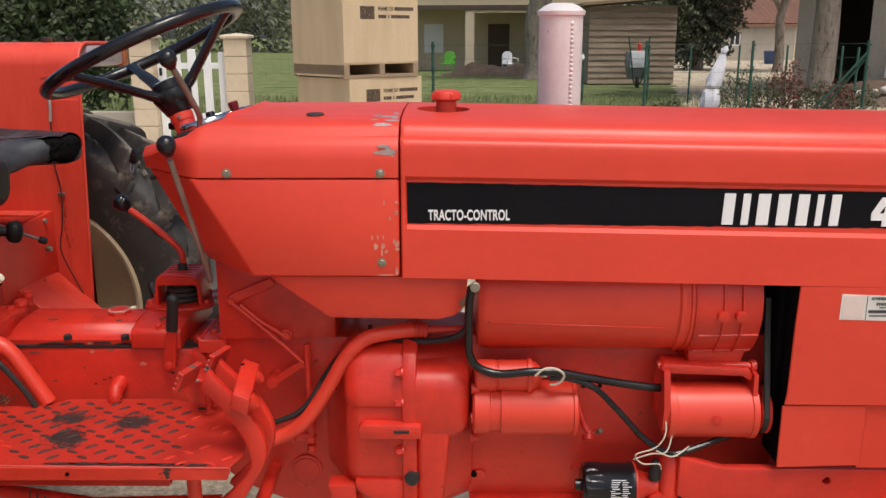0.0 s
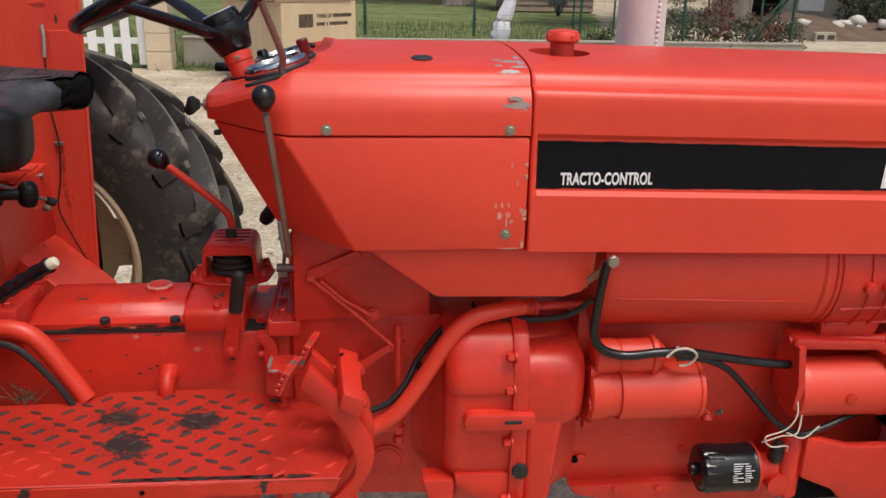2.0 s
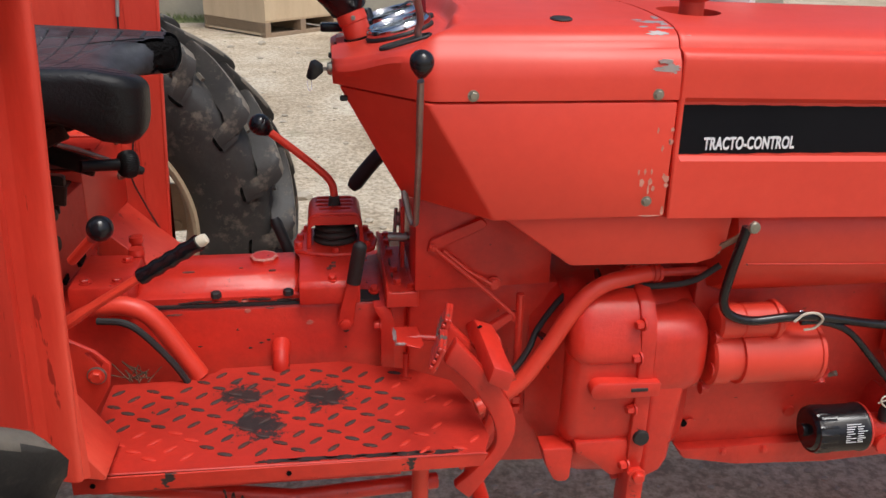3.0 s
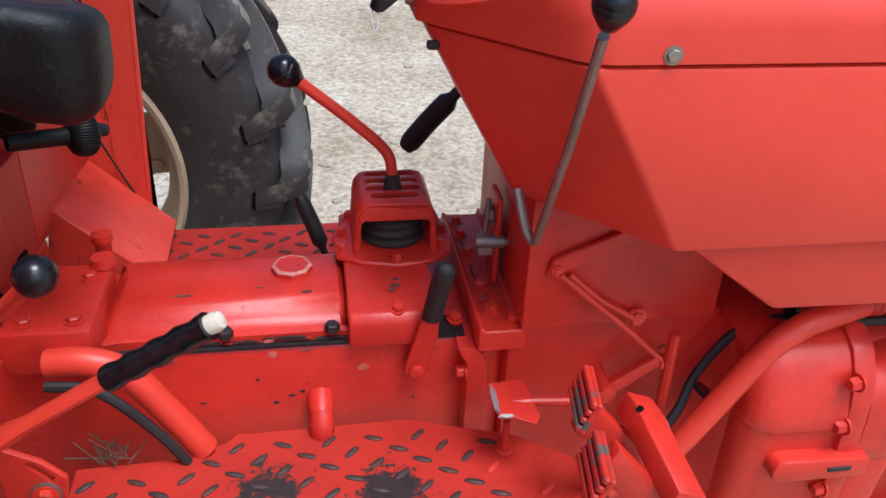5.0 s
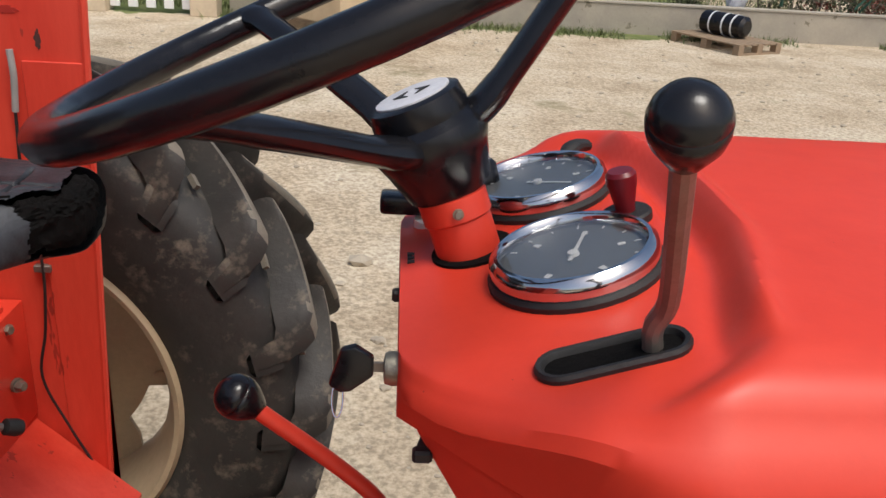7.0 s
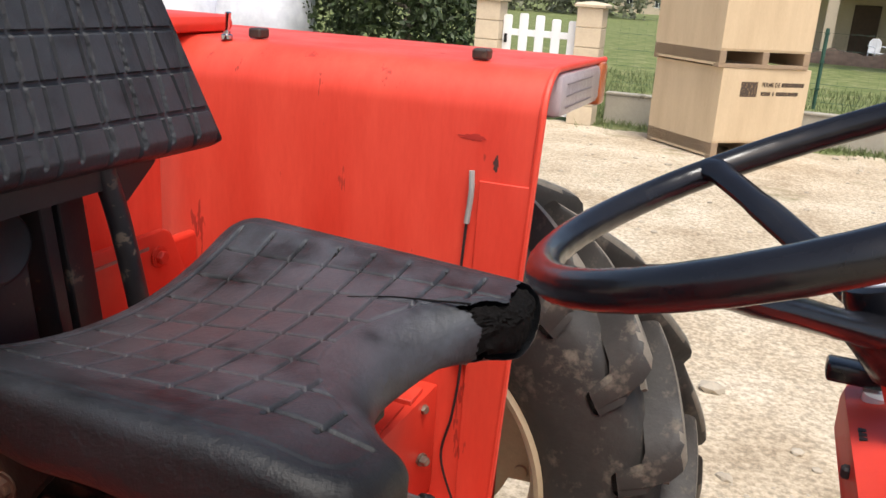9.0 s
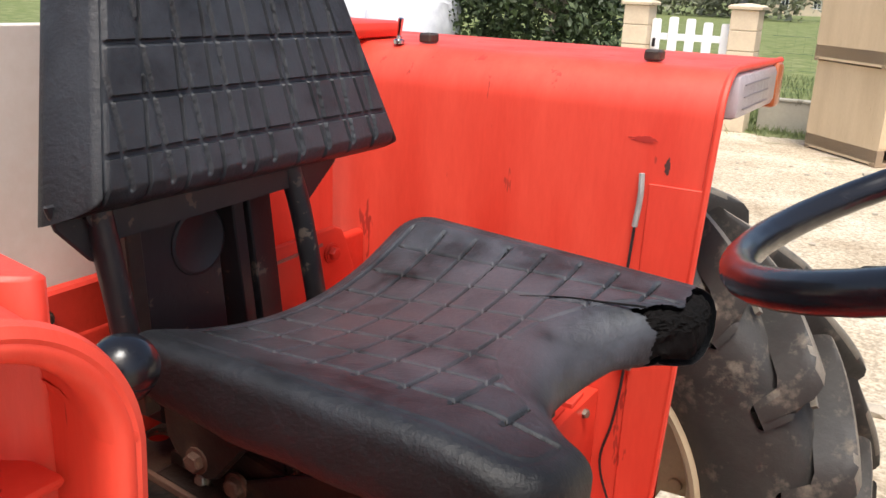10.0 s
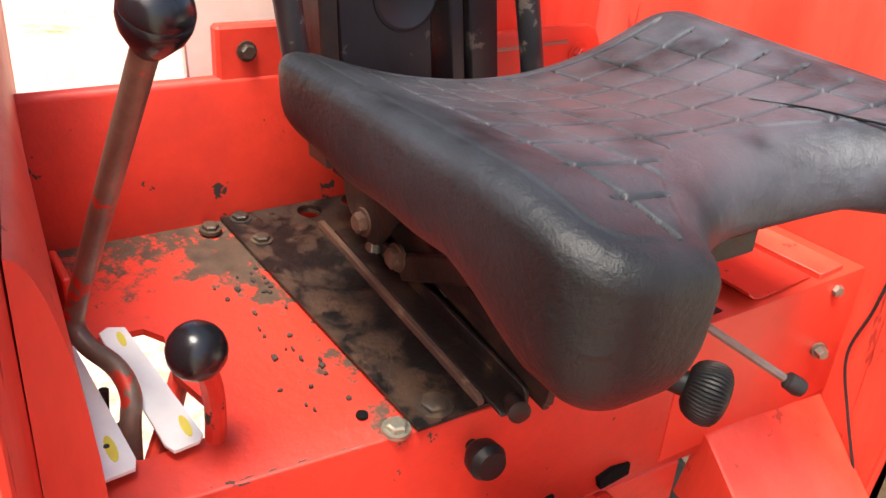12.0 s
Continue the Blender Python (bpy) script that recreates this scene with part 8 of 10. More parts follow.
# ---- rear wheels ----
def rear_wheel(s):
    hub_y, phase = YC + (0.97 if s > 0 else -1.11), (0.0 if s > 0 else 0.04)
    c = Vector((-1.395, hub_y, 0.550))
    bm = B()
    prof = [(0.148, 0.378), (0.158, 0.393), (0.174, 0.43), (0.181, 0.48), (0.181, 0.53), (0.174, 0.575), (0.158, 0.598), (0.12, 0.612), (0.06, 0.617)]
    full = [(-h, r) for h, r in prof] + [(h, r) for h, r in reversed(prof)]
    lathe(bm, full + [(0.14, 0.372), (-0.14, 0.372), full[0]], c, (0, 1, 0), 96, caps=False)
    w = part("rear_wheel", bm, TYRE, tractor, "dusty black ribbed tractor tyre on a cream rim")
    n = 20
    for side in (-1, 1):
        bm = B()
        rings = []
        for q in range(16):
            t = q / 15
            h = side * (0.003 + 0.190 * smooth(-0.25, 1.15, t) * 0.98)
            a = -0.40 * t ** 0.8
            fall = max(0.0, (t - 0.74) / 0.26)
            topr = 0.682 - 0.006 * t - 0.105 * fall ** 1.7 - 0.014 * smooth(0.9, 1.0, t)
            base = min(0.606, topr - 0.012)
            wd = (0.015 + 0.011 * t) * (1 - 0.42 * smooth(0.84, 1.0, t))
            lean = 0.008 * math.sin(t * 5.0)
            def at(r, da):
                return Vector((math.cos(a + da) * r, h, math.sin(a + da) * r))
            rings.append([at(base, -(wd + 0.016) / 0.64), at(topr - 0.022, -(wd + 0.006) / 0.66), at(topr - 0.007, -(wd - 0.001) / 0.66), at(topr, -(wd - 0.007) / 0.66 + lean), at(topr + 0.001, lean), at(topr, (wd - 0.007) / 0.66 + lean), at(topr - 0.007, (wd - 0.001) / 0.66), at(topr - 0.022, (wd + 0.005) / 0.66), at(base, (wd + 0.016) / 0.64)])
        loft(bm, rings)
        bar = part("tread_bar", bm, TREAD, w, sharp=60)
        # dried mud on the worn tops; darker bare rubber paints in the sides' shade
        bar.data.materials.append(TYRE)
        for f in bar.data.polygons:
            out = Vector((f.center.x, 0, f.center.z)).normalized()
            f.material_index = 0 if f.normal.dot(out) > 0.55 else 1
        bar.location = c * K
        bar.rotation_euler.y = phase + (math.pi / n if side > 0 else 0.0)
        for k in range(1, n):
            twin = new("tread_bar", bar.data)
            twin.parent, twin.location = w, c * K
            twin.rotation_euler.y = phase + 2 * math.pi * (k + (0.5 if side > 0 else 0.0)) / n
    # small moulded bars between the tread bars
    bm = B()
    for side in (-1, 1):
        for k in range(n):
            a = 2 * math.pi * (k + (0.5 if side > 0 else 0) + 0.25) / n
            for t in (0.35, 0.62):
                h = side * (0.01 + 0.165 * t)
                o = c + Vector((math.cos(a - 0.3 * t) * 0.628, h, math.sin(a - 0.3 * t) * 0.628))
                d = Vector((math.cos(a - 0.3 * t), 0, math.sin(a - 0.3 * t)))
                e = Vector((-d.z, 0, d.x))
                u = (Vector((0, side, 0)) - e * 0.9).normalized()
                v = d.cross(u)
                loft(bm, [[o + d * (hh - 0.006) + u * (sx * 0.016) + v * (sy * 0.005) for sx, sy in ((-1, -1), (1, -1), (1, 1), (-1, 1))] for hh in (0, 0.011)])
    tagged(part("tread_stud", bm, TREAD, w, sharp=20), kind="stuff")
    bm = B()
    lathe(bm, [(h, r * 1.12) for h, r in ((-0.155, 0.345), (-0.165, 0.338), (-0.160, 0.328), (-0.13, 0.315), (-0.05, 0.295), (0.05, 0.295), (0.13, 0.315), (0.160, 0.328), (0.165, 0.338), (0.155, 0.345), (0.13, 0.328), (0.0, 0.31), (-0.13, 0.328), (-0.155, 0.345))], c, (0, 1, 0), 72, caps=False)
    part("rim", bm, CREAM, w, "cream painted steel rim")
    bm = B()
    disc = []
    for h in (0.065, 0.077):
        ring = []
        for k in range(96):
            a = 2 * math.pi * k / 96 + 0.2
            lob = 0.5 + 0.5 * math.cos(a * 6)
            r = 0.263 + 0.072 * smooth(0.30, 0.62, lob)
            ring.append(c + Vector((math.cos(a) * r, s * h, math.sin(a) * r)))
        disc.append(ring)
    loft(bm, disc)
    lathe(bm, [(-0.10, 0.10), (0.06, 0.11), (0.10, 0.11), (0.11, 0.09)], c, (0, s, 0), 32)
    part("wheel_disc", bm, CREAM, w, "cream lobed wheel disc")
    for k in range(6):
        a = 2 * math.pi * k / 6 - 0.2
        o = c + Vector((math.cos(a) * 0.286, s * 0.063, math.sin(a) * 0.286))
        bm = B()
        lathe(bm, [(0, 0.017), (0.008, 0.016), (0.010, 0.010)], o, (0, -s, 0), 14)
        part("wheel_bolt", bm, CREAM, w)


rear_wheel(1)
rear_wheel(-1)
# front wheels, hidden by the body from most sides
for s in (-1, 1):
    bm = B()
    prof = [(0.07, 0.22), (0.095, 0.26), (0.095, 0.31), (0.07, 0.345), (0.0, 0.352)]
    lathe(bm, [(-h, r) for h, r in prof] + [(h, r) for h, r in reversed(prof)] + [(0.06, 0.20), (-0.06, 0.20), (-0.07, 0.22)], (1.62, YC + s * 0.68, 0.222), (0, 1, 0), 48, caps=False)
    fw = part("front_wheel", bm, TYRE, tractor, "small ribbed front tyre")
    bm = B()
    lathe(bm, [(-0.05, 0.205), (0.0, 0.19), (0.05, 0.205), (0.02, 0.10), (0.03, 0.05), (0.06, 0.04)], (1.62, YC + s * 0.68, 0.222), (0, s, 0), 40)
    part("rim", bm, CREAM, fw)
bm = B()
tube(bm, [(1.62, YC - 0.66, 0.222), (1.60, YC - 0.40, 0.27), (1.58, YC, 0.30), (1.60, YC + 0.40, 0.27), (1.62, YC + 0.66, 0.222)], 0.035, 12)
part("front_axle", bm, RED_CAST, tractor)

# ---- the yard behind ----
CONCRETE = mat("rough_concrete", (0.42, 0.38, 0.31), (0.34, 0.31, 0.26), 0.9, 2.5, 0.6, 40.0, spots=((0.22, 0.2, 0.15), 0.36, 4.0, 0.9))
BLOCK = mat("sand_coloured_block", (0.66, 0.55, 0.40), (0.58, 0.48, 0.35), 0.85, 4.0, 0.4, 40.0)
PLY = mat("plywood", (0.63, 0.49, 0.32), (0.54, 0.41, 0.26), 0.65, 1.6, 0.15, 40.0, stretch=(3, 3, 0.5), spots=((0.36, 0.22, 0.10), 0.33, 5.0, 0.7), fade=0.12)
PALLET = mat("weathered_pallet_wood", (0.34, 0.24, 0.15), (0.26, 0.19, 0.13), 0.8, 4.0, 0.4, 50.0)
GREEN_METAL = mat("green_fence_paint", (0.012, 0.055, 0.035), (0.016, 0.07, 0.045), 0.5, 8.0, 0.1)
BARK = mat("rough_bark", (0.20, 0.165, 0.135), (0.33, 0.285, 0.24), 0.95, 3.0, 1.0, 18.0, stretch=(2.5, 2.5, 0.6), spots=((0.09, 0.075, 0.06), 0.45, 5.0, 0.9), fade=0.1)
PLASTER = mat("cream_plaster", (0.62, 0.52, 0.39), (0.54, 0.45, 0.34), 0.9, 0.5, 0.3, 20.0, spots=((0.40, 0.32, 0.23), 0.36, 1.2, 0.9), fade=0.2)
PLASTER_GREY = mat("old_grey_plaster", (0.46, 0.42, 0.36), (0.36, 0.33, 0.28), 0.9, 0.5, 0.4, 14.0, spots=((0.22, 0.19, 0.16), 0.40, 1.0, 0.9), fade=0.15)
TILE = mat("clay_roof_tile", (0.27, 0.13, 0.085), (0.2, 0.105, 0.075), 0.85, 3.0, 0.5, 20.0)
PLANK = mat("weathered_plank", (0.42, 0.32, 0.24), (0.25, 0.185, 0.135), 0.85, 3.0, 0.5, 40.0, stretch=(0.4, 1, 4))
# dark base colour carries the shade of interiors and hollows
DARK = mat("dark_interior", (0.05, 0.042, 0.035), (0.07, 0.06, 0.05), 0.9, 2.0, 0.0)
EARTH = mat("brown_earth", (0.17, 0.115, 0.08), (0.11, 0.075, 0.052), 0.95, 3.0, 0.8, 14.0)
STONE = mat("pale_stone", (0.62, 0.59, 0.54), (0.48, 0.45, 0.40), 0.9, 4.0, 0.6, 30.0)
WRAP = mat("white_fleece_wrap", (0.74, 0.75, 0.8), (0.62, 0.63, 0.69), 0.75, 7.0, 0.5, 30.0)


def leaf_material(name, dark, light, spots=None):
    m = mat(name, dark, light, 0.6, 3.0, 0.0, 20.0, spots=spots)
    n, l = m.node_tree.nodes, m.node_tree.links
    info = n.new("ShaderNodeNewGeometry")
    p = n["Principled BSDF"]
    src = p.inputs["Base Color"].links[0].from_socket
    hsv = n.new("ShaderNodeHueSaturation")
    mr = n.new("ShaderNodeMapRange")
    mr.inputs["To Min"].default_value, mr.inputs["To Max"].default_value = 0.55, 1.5
    l.new(info.outputs["Random Per Island"], mr.inputs["Value"])
    l.new(mr.outputs[0], hsv.inputs["Value"])
    l.new(src, hsv.inputs["Color"])
    l.new(hsv.outputs[0], p.inputs["Base Color"])
    return m


LEAF = leaf_material("dark_green_leaves", (0.026, 0.045, 0.016), (0.06, 0.085, 0.03))
OLIVE = leaf_material("grey_green_leaves", (0.045, 0.055, 0.03), (0.085, 0.095, 0.055))
SHRUB = leaf_material("olive_shrub_leaves", (0.05, 0.065, 0.025), (0.11, 0.115, 0.05))
RED_LEAF = leaf_material("reddish_leaves", (0.14, 0.03, 0.02), (0.2, 0.07, 0.04))
RUSSET = leaf_material("russet_twigs", (0.13, 0.055, 0.025), (0.2, 0.09, 0.04))
GRASS = leaf_material("grass_blades", (0.085, 0.12, 0.038), (0.18, 0.20, 0.085))
# distance haze put into the leaf colour, paler than the near trees
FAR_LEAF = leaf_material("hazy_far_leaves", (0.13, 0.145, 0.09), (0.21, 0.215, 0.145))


def leaf_cloud(name, blobs, count, size, material, parent=None, seed=1, kind="", label="", long=1.0):
    """Many single leaves scattered in the shells of uneven blobs: rows of (centre, radii)."""
    r = np.random.RandomState(seed)
    blobs = [(np.array(c, float), np.array(s, float)) for c, s in blobs]
    w = np.array([np.prod(s) ** (2 / 3) for _, s in blobs])
    pick = r.choice(len(blobs), count, p=w / w.sum())
    d = r.normal(size=(count, 3))
    d /= np.linalg.norm(d, axis=1)[:, None]
    rad = r.uniform(0.35, 1.0, count) ** 0.5 * (1 + 0.25 * np.sin(d[:, 0] * 7 + d[:, 2] * 9))
    c = np.array([b[0] for b in blobs])[pick] + d * np.array([b[1] for b in blobs])[pick] * rad[:, None]
    a = r.normal(size=(count, 3))
    a /= np.linalg.norm(a, axis=1)[:, None]
    b = np.cross(a, r.normal(size=(count, 3)))
    b /= np.linalg.norm(b, axis=1)[:, None]
    s = size * r.uniform(0.6, 1.3, count)[:, None]
    v = np.stack([c - a * s * long, c + b * s * 0.45, c + a * s * long, c - b * s * 0.45], 1).reshape(-1, 3) * K
    me = bpy.data.meshes.new(name)
    me.from_pydata(v.tolist(), [], np.arange(count * 4).reshape(-1, 4).tolist())
    me.materials.append(material)
    ob = new(name, me)
    if parent is not None:
        ob.parent = parent
    return tagged(ob, label, kind=kind)


def local(ob, x, y, z=G, turn=0.0):
    ob.location = Vector((x, y, z)) * K
    ob.rotation_euler.z = turn
    return ob


# low wall, pillars, gate
bm = B()
box(bm, -2.98, 6.75, 11.50, 11.70, G - 0.05, 0.28)
bev(bm, 0.012, 1)
box(bm, -2.98, 6.75, 11.485, 11.715, 0.28, 0.302)
tagged(part("wall_low", bm, CONCRETE), "low rough concrete garden wall under the fence", "wall", kind="structure")
bm = B()
box(bm, -9.5, -4.86, 11.25, 11.42, G - 0.05, 0.33)
tagged(part("wall_low", bev(bm, 0.012, 1), CONCRETE), "low rough concrete garden wall beside the gate", "wall", kind="structure")


def pillar(x):
    p = thing("gate_pillar", "sand-coloured block gate pillar with a flat cap", "pillar", "gate pillars")
    for k in range(6):
        bm = B()
        box(bm, -0.175, 0.175, -0.175, 0.175, 0.262 * k, 0.262 * k + 0.256)
        part("block", bev(bm, 0.008, 1), BLOCK, p)
    bm = B()
    loft(bm, [[(sx * w, sy * w, z) for sx, sy in ((-1, -1), (1, -1), (1, 1), (-1, 1))] for w, z in ((0.21, 1.572), (0.215, 1.605), (0.19, 1.625), (0.02, 1.65))])
    part("cap", bm, BLOCK, p, "pale cap stone")
    return local(p, x, 11.15)


pillar(-4.66)
pillar(-3.22)
gate = thing("garden_gate", "white painted picket gate between block pillars", "gate")
for k in range(5):
    bm = B()
    x = -0.47 + 0.235 * k
    h = 1.40 + 0.03 * math.sin(k * 1.3)
    prism(bm, [(x - 0.062, 0.06), (x + 0.062, 0.06), (x + 0.062, h - 0.02), (x + 0.045, h), (x - 0.045, h), (x - 0.062, h - 0.02)], "y", -0.016, 0.016)
    part("picket", bev(bm, 0.004, 1), WHITE, gate)
for z in (0.35, 1.12):
    bm = B()
    box(bm, -0.58, 0.58, 0.017, 0.05, z, z + 0.09)
    part("rail", bev(bm, 0.004, 1), WHITE, gate)
bm = B()
box(bm, -0.50, -0.46, -0.05, -0.017, 1.02, 1.14)
part("latch", bev(bm, 0.006, 1), BLACK, gate)
local(gate, -3.94, 11.15)

# fence on the wall: posts, wires
def fence_post(h, label="dark green steel fence post"):
    p = thing("fence_post", label, "fence post", "garden fence posts")
    bm = B()
    lathe(bm, [(0, 0.024), (h, 0.024), (h + 0.012, 0.018), (h + 0.015, 0)], (0, 0, 0), n=12)
    part("post", bm, GREEN_METAL, p)
    for z in (0.25, 0.6, 0.95):
        if z < h:
            bm = B()
            box(bm, -0.03, 0.03, -0.034, -0.02, z, z + 0.03)
            part("clip", bm, GREEN_METAL, p)
    return p


first = local(fence_post(1.02), -0.25, 11.60, 0.35)
for x in (-1.9, 1.43, 3.10, 4.76, 6.55):
    copy_thing(first, Matrix.Translation(Vector((x, 11.60, 0.35)) * K))
far_post = local(fence_post(1.35, "dark green fence post along the drive"), 3.2, 19.0, G)
for x, y in ((4.7, 18.6), (5.6, 18.3), (6.6, 17.9), (7.5, 17.4), (8.1, 16.0), (7.6, 14.2)):
    copy_thing(far_post, Matrix.Translation(Vector((x, y, G)) * K))
strut = thing("fence_strut", "slanting dark green brace of the end post", "fence brace")
bm = B()
tube(bm, [(6.53, 11.60, 1.18), (5.85, 11.62, 0.36)], 0.02, 8)
tube(bm, [(6.53, 11.62, 1.10), (6.02, 11.8, 0.30)], 0.018, 8)
part("brace", bm, GREEN_METAL, strut)
bm = B()
for z in (0.45, 0.68, 0.90, 1.12, 1.33):
    tube(bm, [(-2.95, 11.60, z), (1.4, 11.60, z - 0.008), (6.55, 11.60, z)], 0.0016, 4)
for k in range(78):
    x = -2.9 + 0.12 * k
    tube(bm, [(x, 11.603, 0.36), (x, 11.603, 1.34)], 0.0007, 3)
tagged(part("wire_mesh", bm, GREEN_METAL, sharp=0), "thin green wire mesh between the posts", "fence", kind="stuff")

# crates
def crate(h, z0, x, y, turn, seed, label):
    c = thing("wooden_crate", label, "crate", "stacked wooden crates")
    L, foot = 1.28, 0.205
    t = 0.018
    for k, (a, b) in enumerate((((-L, L * 0), 0), ((0, 0), 1), ((-L, L), 2), ((-L, L * 0), 3))):
        bm = B()
        z1 = h
        if k == 0:
            box(bm, 0, t, 0.012, L - 0.012, 0.02, z1)
        elif k == 1:
            box(bm, 0.0, L, 0.0, t, foot, z1)
        elif k == 2:
            box(bm, L - t, L, 0.012, L - 0.012, 0.02, z1)
        else:
            box(bm, 0.0, L, L - t, L, foot, z1)
        part("side_panel", bev(bm, 0.003, 1), PLY, c)
    bm = B()
    box(bm, 0.01, L - 0.01, 0.01, L - 0.01, foot - 0.02, foot)
    box(bm, 0.01, L - 0.01, 0.01, L - 0.01, h - 0.018, h - 0.002)
    part("lid", bm, PLY, c)
    for k in range(3):
        bm = B()
        xx = 0.045 + k * (L - 0.09) / 2 - 0.045
        box(bm, xx, xx + 0.09, 0.002, L - 0.002, 0.045, foot - 0.02)
        part("runner", bev(bm, 0.004, 1), PALLET, c)
    bm = B()
    box(bm, 0, L, 0.004, 0.10, 0.0, 0.045)
    part("bottom_board", bev(bm, 0.004, 1), PALLET, c)
    bm = B()
    box(bm, 0, L, L - 0.10, L - 0.004, 0.0, 0.045)
    part("bottom_board", bev(bm, 0.004, 1), PALLET, c)
    STAMP = mat("black_stencil_ink", (0.05, 0.035, 0.025), (0.09, 0.06, 0.04), 0.8, 30.0, 0.0, spots=((0.4, 0.27, 0.14), 0.42, 40.0, 0.8))
    zt = h - 0.26
    bm = B()
    prism(bm, [(0.28, zt - 0.06), (0.52, zt - 0.06), (0.52, zt + 0.11), (0.28, zt + 0.11)], "y", -0.0012, 0.004)
    part("stencil_block", bm, STAMP, c, "faded black stencil block", sharp=0)
    bm = fit_size(text_mesh("FERME DE", 0.05, 1.0, 0.0, 0.001, 0.001), 0.265, 0.052)
    bmesh.ops.transform(bm, matrix=Matrix.Translation((0.58, -0.0016, zt + 0.055)) @ SIDE, verts=bm.verts)
    part("stencil_text", bm, STAMP, c, "black stencilled lettering", sharp=0)
    bm = B()
    prism(bm, [(0.865, zt + 0.057), (1.20, zt + 0.057), (1.20, zt + 0.105), (0.865, zt + 0.105)], "y", -0.0014, 0.004)
    xx = 0.58
    for w in (0.17, 0.05, 0.36):
        prism(bm, [(xx, zt - 0.045), (xx + w - 0.03, zt - 0.045), (xx + w - 0.03, zt), (xx, zt)], "y", -0.0014, 0.004)
        xx += w
    part("stencil_bar", bm, STAMP, c, "faded stencilled bars", sharp=0)
    return local(c, x, y, z0, turn)


TURN = radians(43)
crate(1.04, G, -1.32, 9.50, TURN, 1, "plywood crate on pallet runners standing on gravel")
crate(1.10, G + 1.042, -1.375, 9.44, TURN - 0.015, 2, "plywood crate stacked on another crate")

# pallet with black rollers
pal = thing("pallet", "weathered wooden pallet lying on gravel", "pallet")
for k in range(7):
    bm = B()
    box(bm, -0.60, 0.60, -0.40 + 0.118 * k, -0.40 + 0.118 * k + 0.092, 0.115, 0.137)
    part("deck_board", bev(bm, 0.003, 1), PALLET, pal)
for x in (-0.55, 0.0, 0.55):
    for y in (-0.35, 0.0, 0.35):
        bm = B()
        box(bm, x - 0.05, x + 0.05, y - 0.05, y + 0.05, 0.022, 0.114)
        part("block", bev(bm, 0.003, 1), PALLET, pal)
    bm = B()
    box(bm, x - 0.05, x + 0.05, -0.40, 0.40, 0.0, 0.021)
    part("skid", bev(bm, 0.003, 1), PALLET, pal)
local(pal, 3.72, 10.75, G, radians(-62))
roller = thing("hose_roll", "shiny black rolled bundle tied with white bands on the pallet", "roll")
bm = B()
lathe(bm, [(-0.34, 0.02), (-0.34, 0.12), (-0.32, 0.145), (-0.2, 0.15), (0, 0.147), (0.2, 0.15), (0.32, 0.14), (0.36, 0.09), (0.36, 0.02)], (0, 0, 0.15), (1, 0, 0), 24)
part("bundle", bm, BLACK, roller)
for x in (-0.16, 0.05, 0.2):
    bm = B()
    lathe(bm, [(-0.012, 0.1495), (-0.012, 0.1535), (0.012, 0.1535), (0.012, 0.1495)], (x, 0, 0.15), (1, 0, 0), 24)
    part("band", bm, WHITE, roller)
local(roller, 3.72, 10.85, G + 0.137, radians(-58))

# two plants wrapped in fleece
def wrapped(seed, h, lean):
    p = thing("wrapped_plant", "young plant wrapped in white fleece tied with string", "plant", "wrapped plants")
    r = random.Random(seed)
    bm = B()
    rings = []
    widths = ((0.0, 0.045), (0.10, 0.05), (0.20, 0.06), (0.25, 0.085), (0.29, 0.135), (0.36, 0.155), (0.44, 0.15), (0.50, 0.135), (0.535, 0.10), (0.565, 0.12), (0.64, 0.128), (0.74, 0.105), (0.84, 0.075), (0.895, 0.045), (0.925, 0.038), (0.96, 0.055), (1.0, 0.02))
    for t, w in widths:
        rings.append([(lean * t * t + w * math.cos(a) * r.uniform(0.74, 1.2), 0.7 * w * math.sin(a) * r.uniform(0.74, 1.2), h * t + r.uniform(-0.022, 0.022)) for a in (2 * math.pi * j / 18 for j in range(18))])
    loft(bm, rings)
    part("fleece", bm, WRAP, p, sharp=32)
    for t, w in ((0.535, 0.104), (0.925, 0.042)):
        bm = B()
        tube(bm, [(lean * t * t + w * math.cos(q), 0.72 * w * math.sin(q), h * t) for q in (2 * math.pi * j / 16 for j in range(16))], 0.008, 6, closed=True)
        part("string", bm, PALLET, p)
    return p


local(wrapped(3, 1.42, 0.24), 4.22, 11.98)
local(wrapped(8, 1.30, 0.30), 1.86, 11.98)

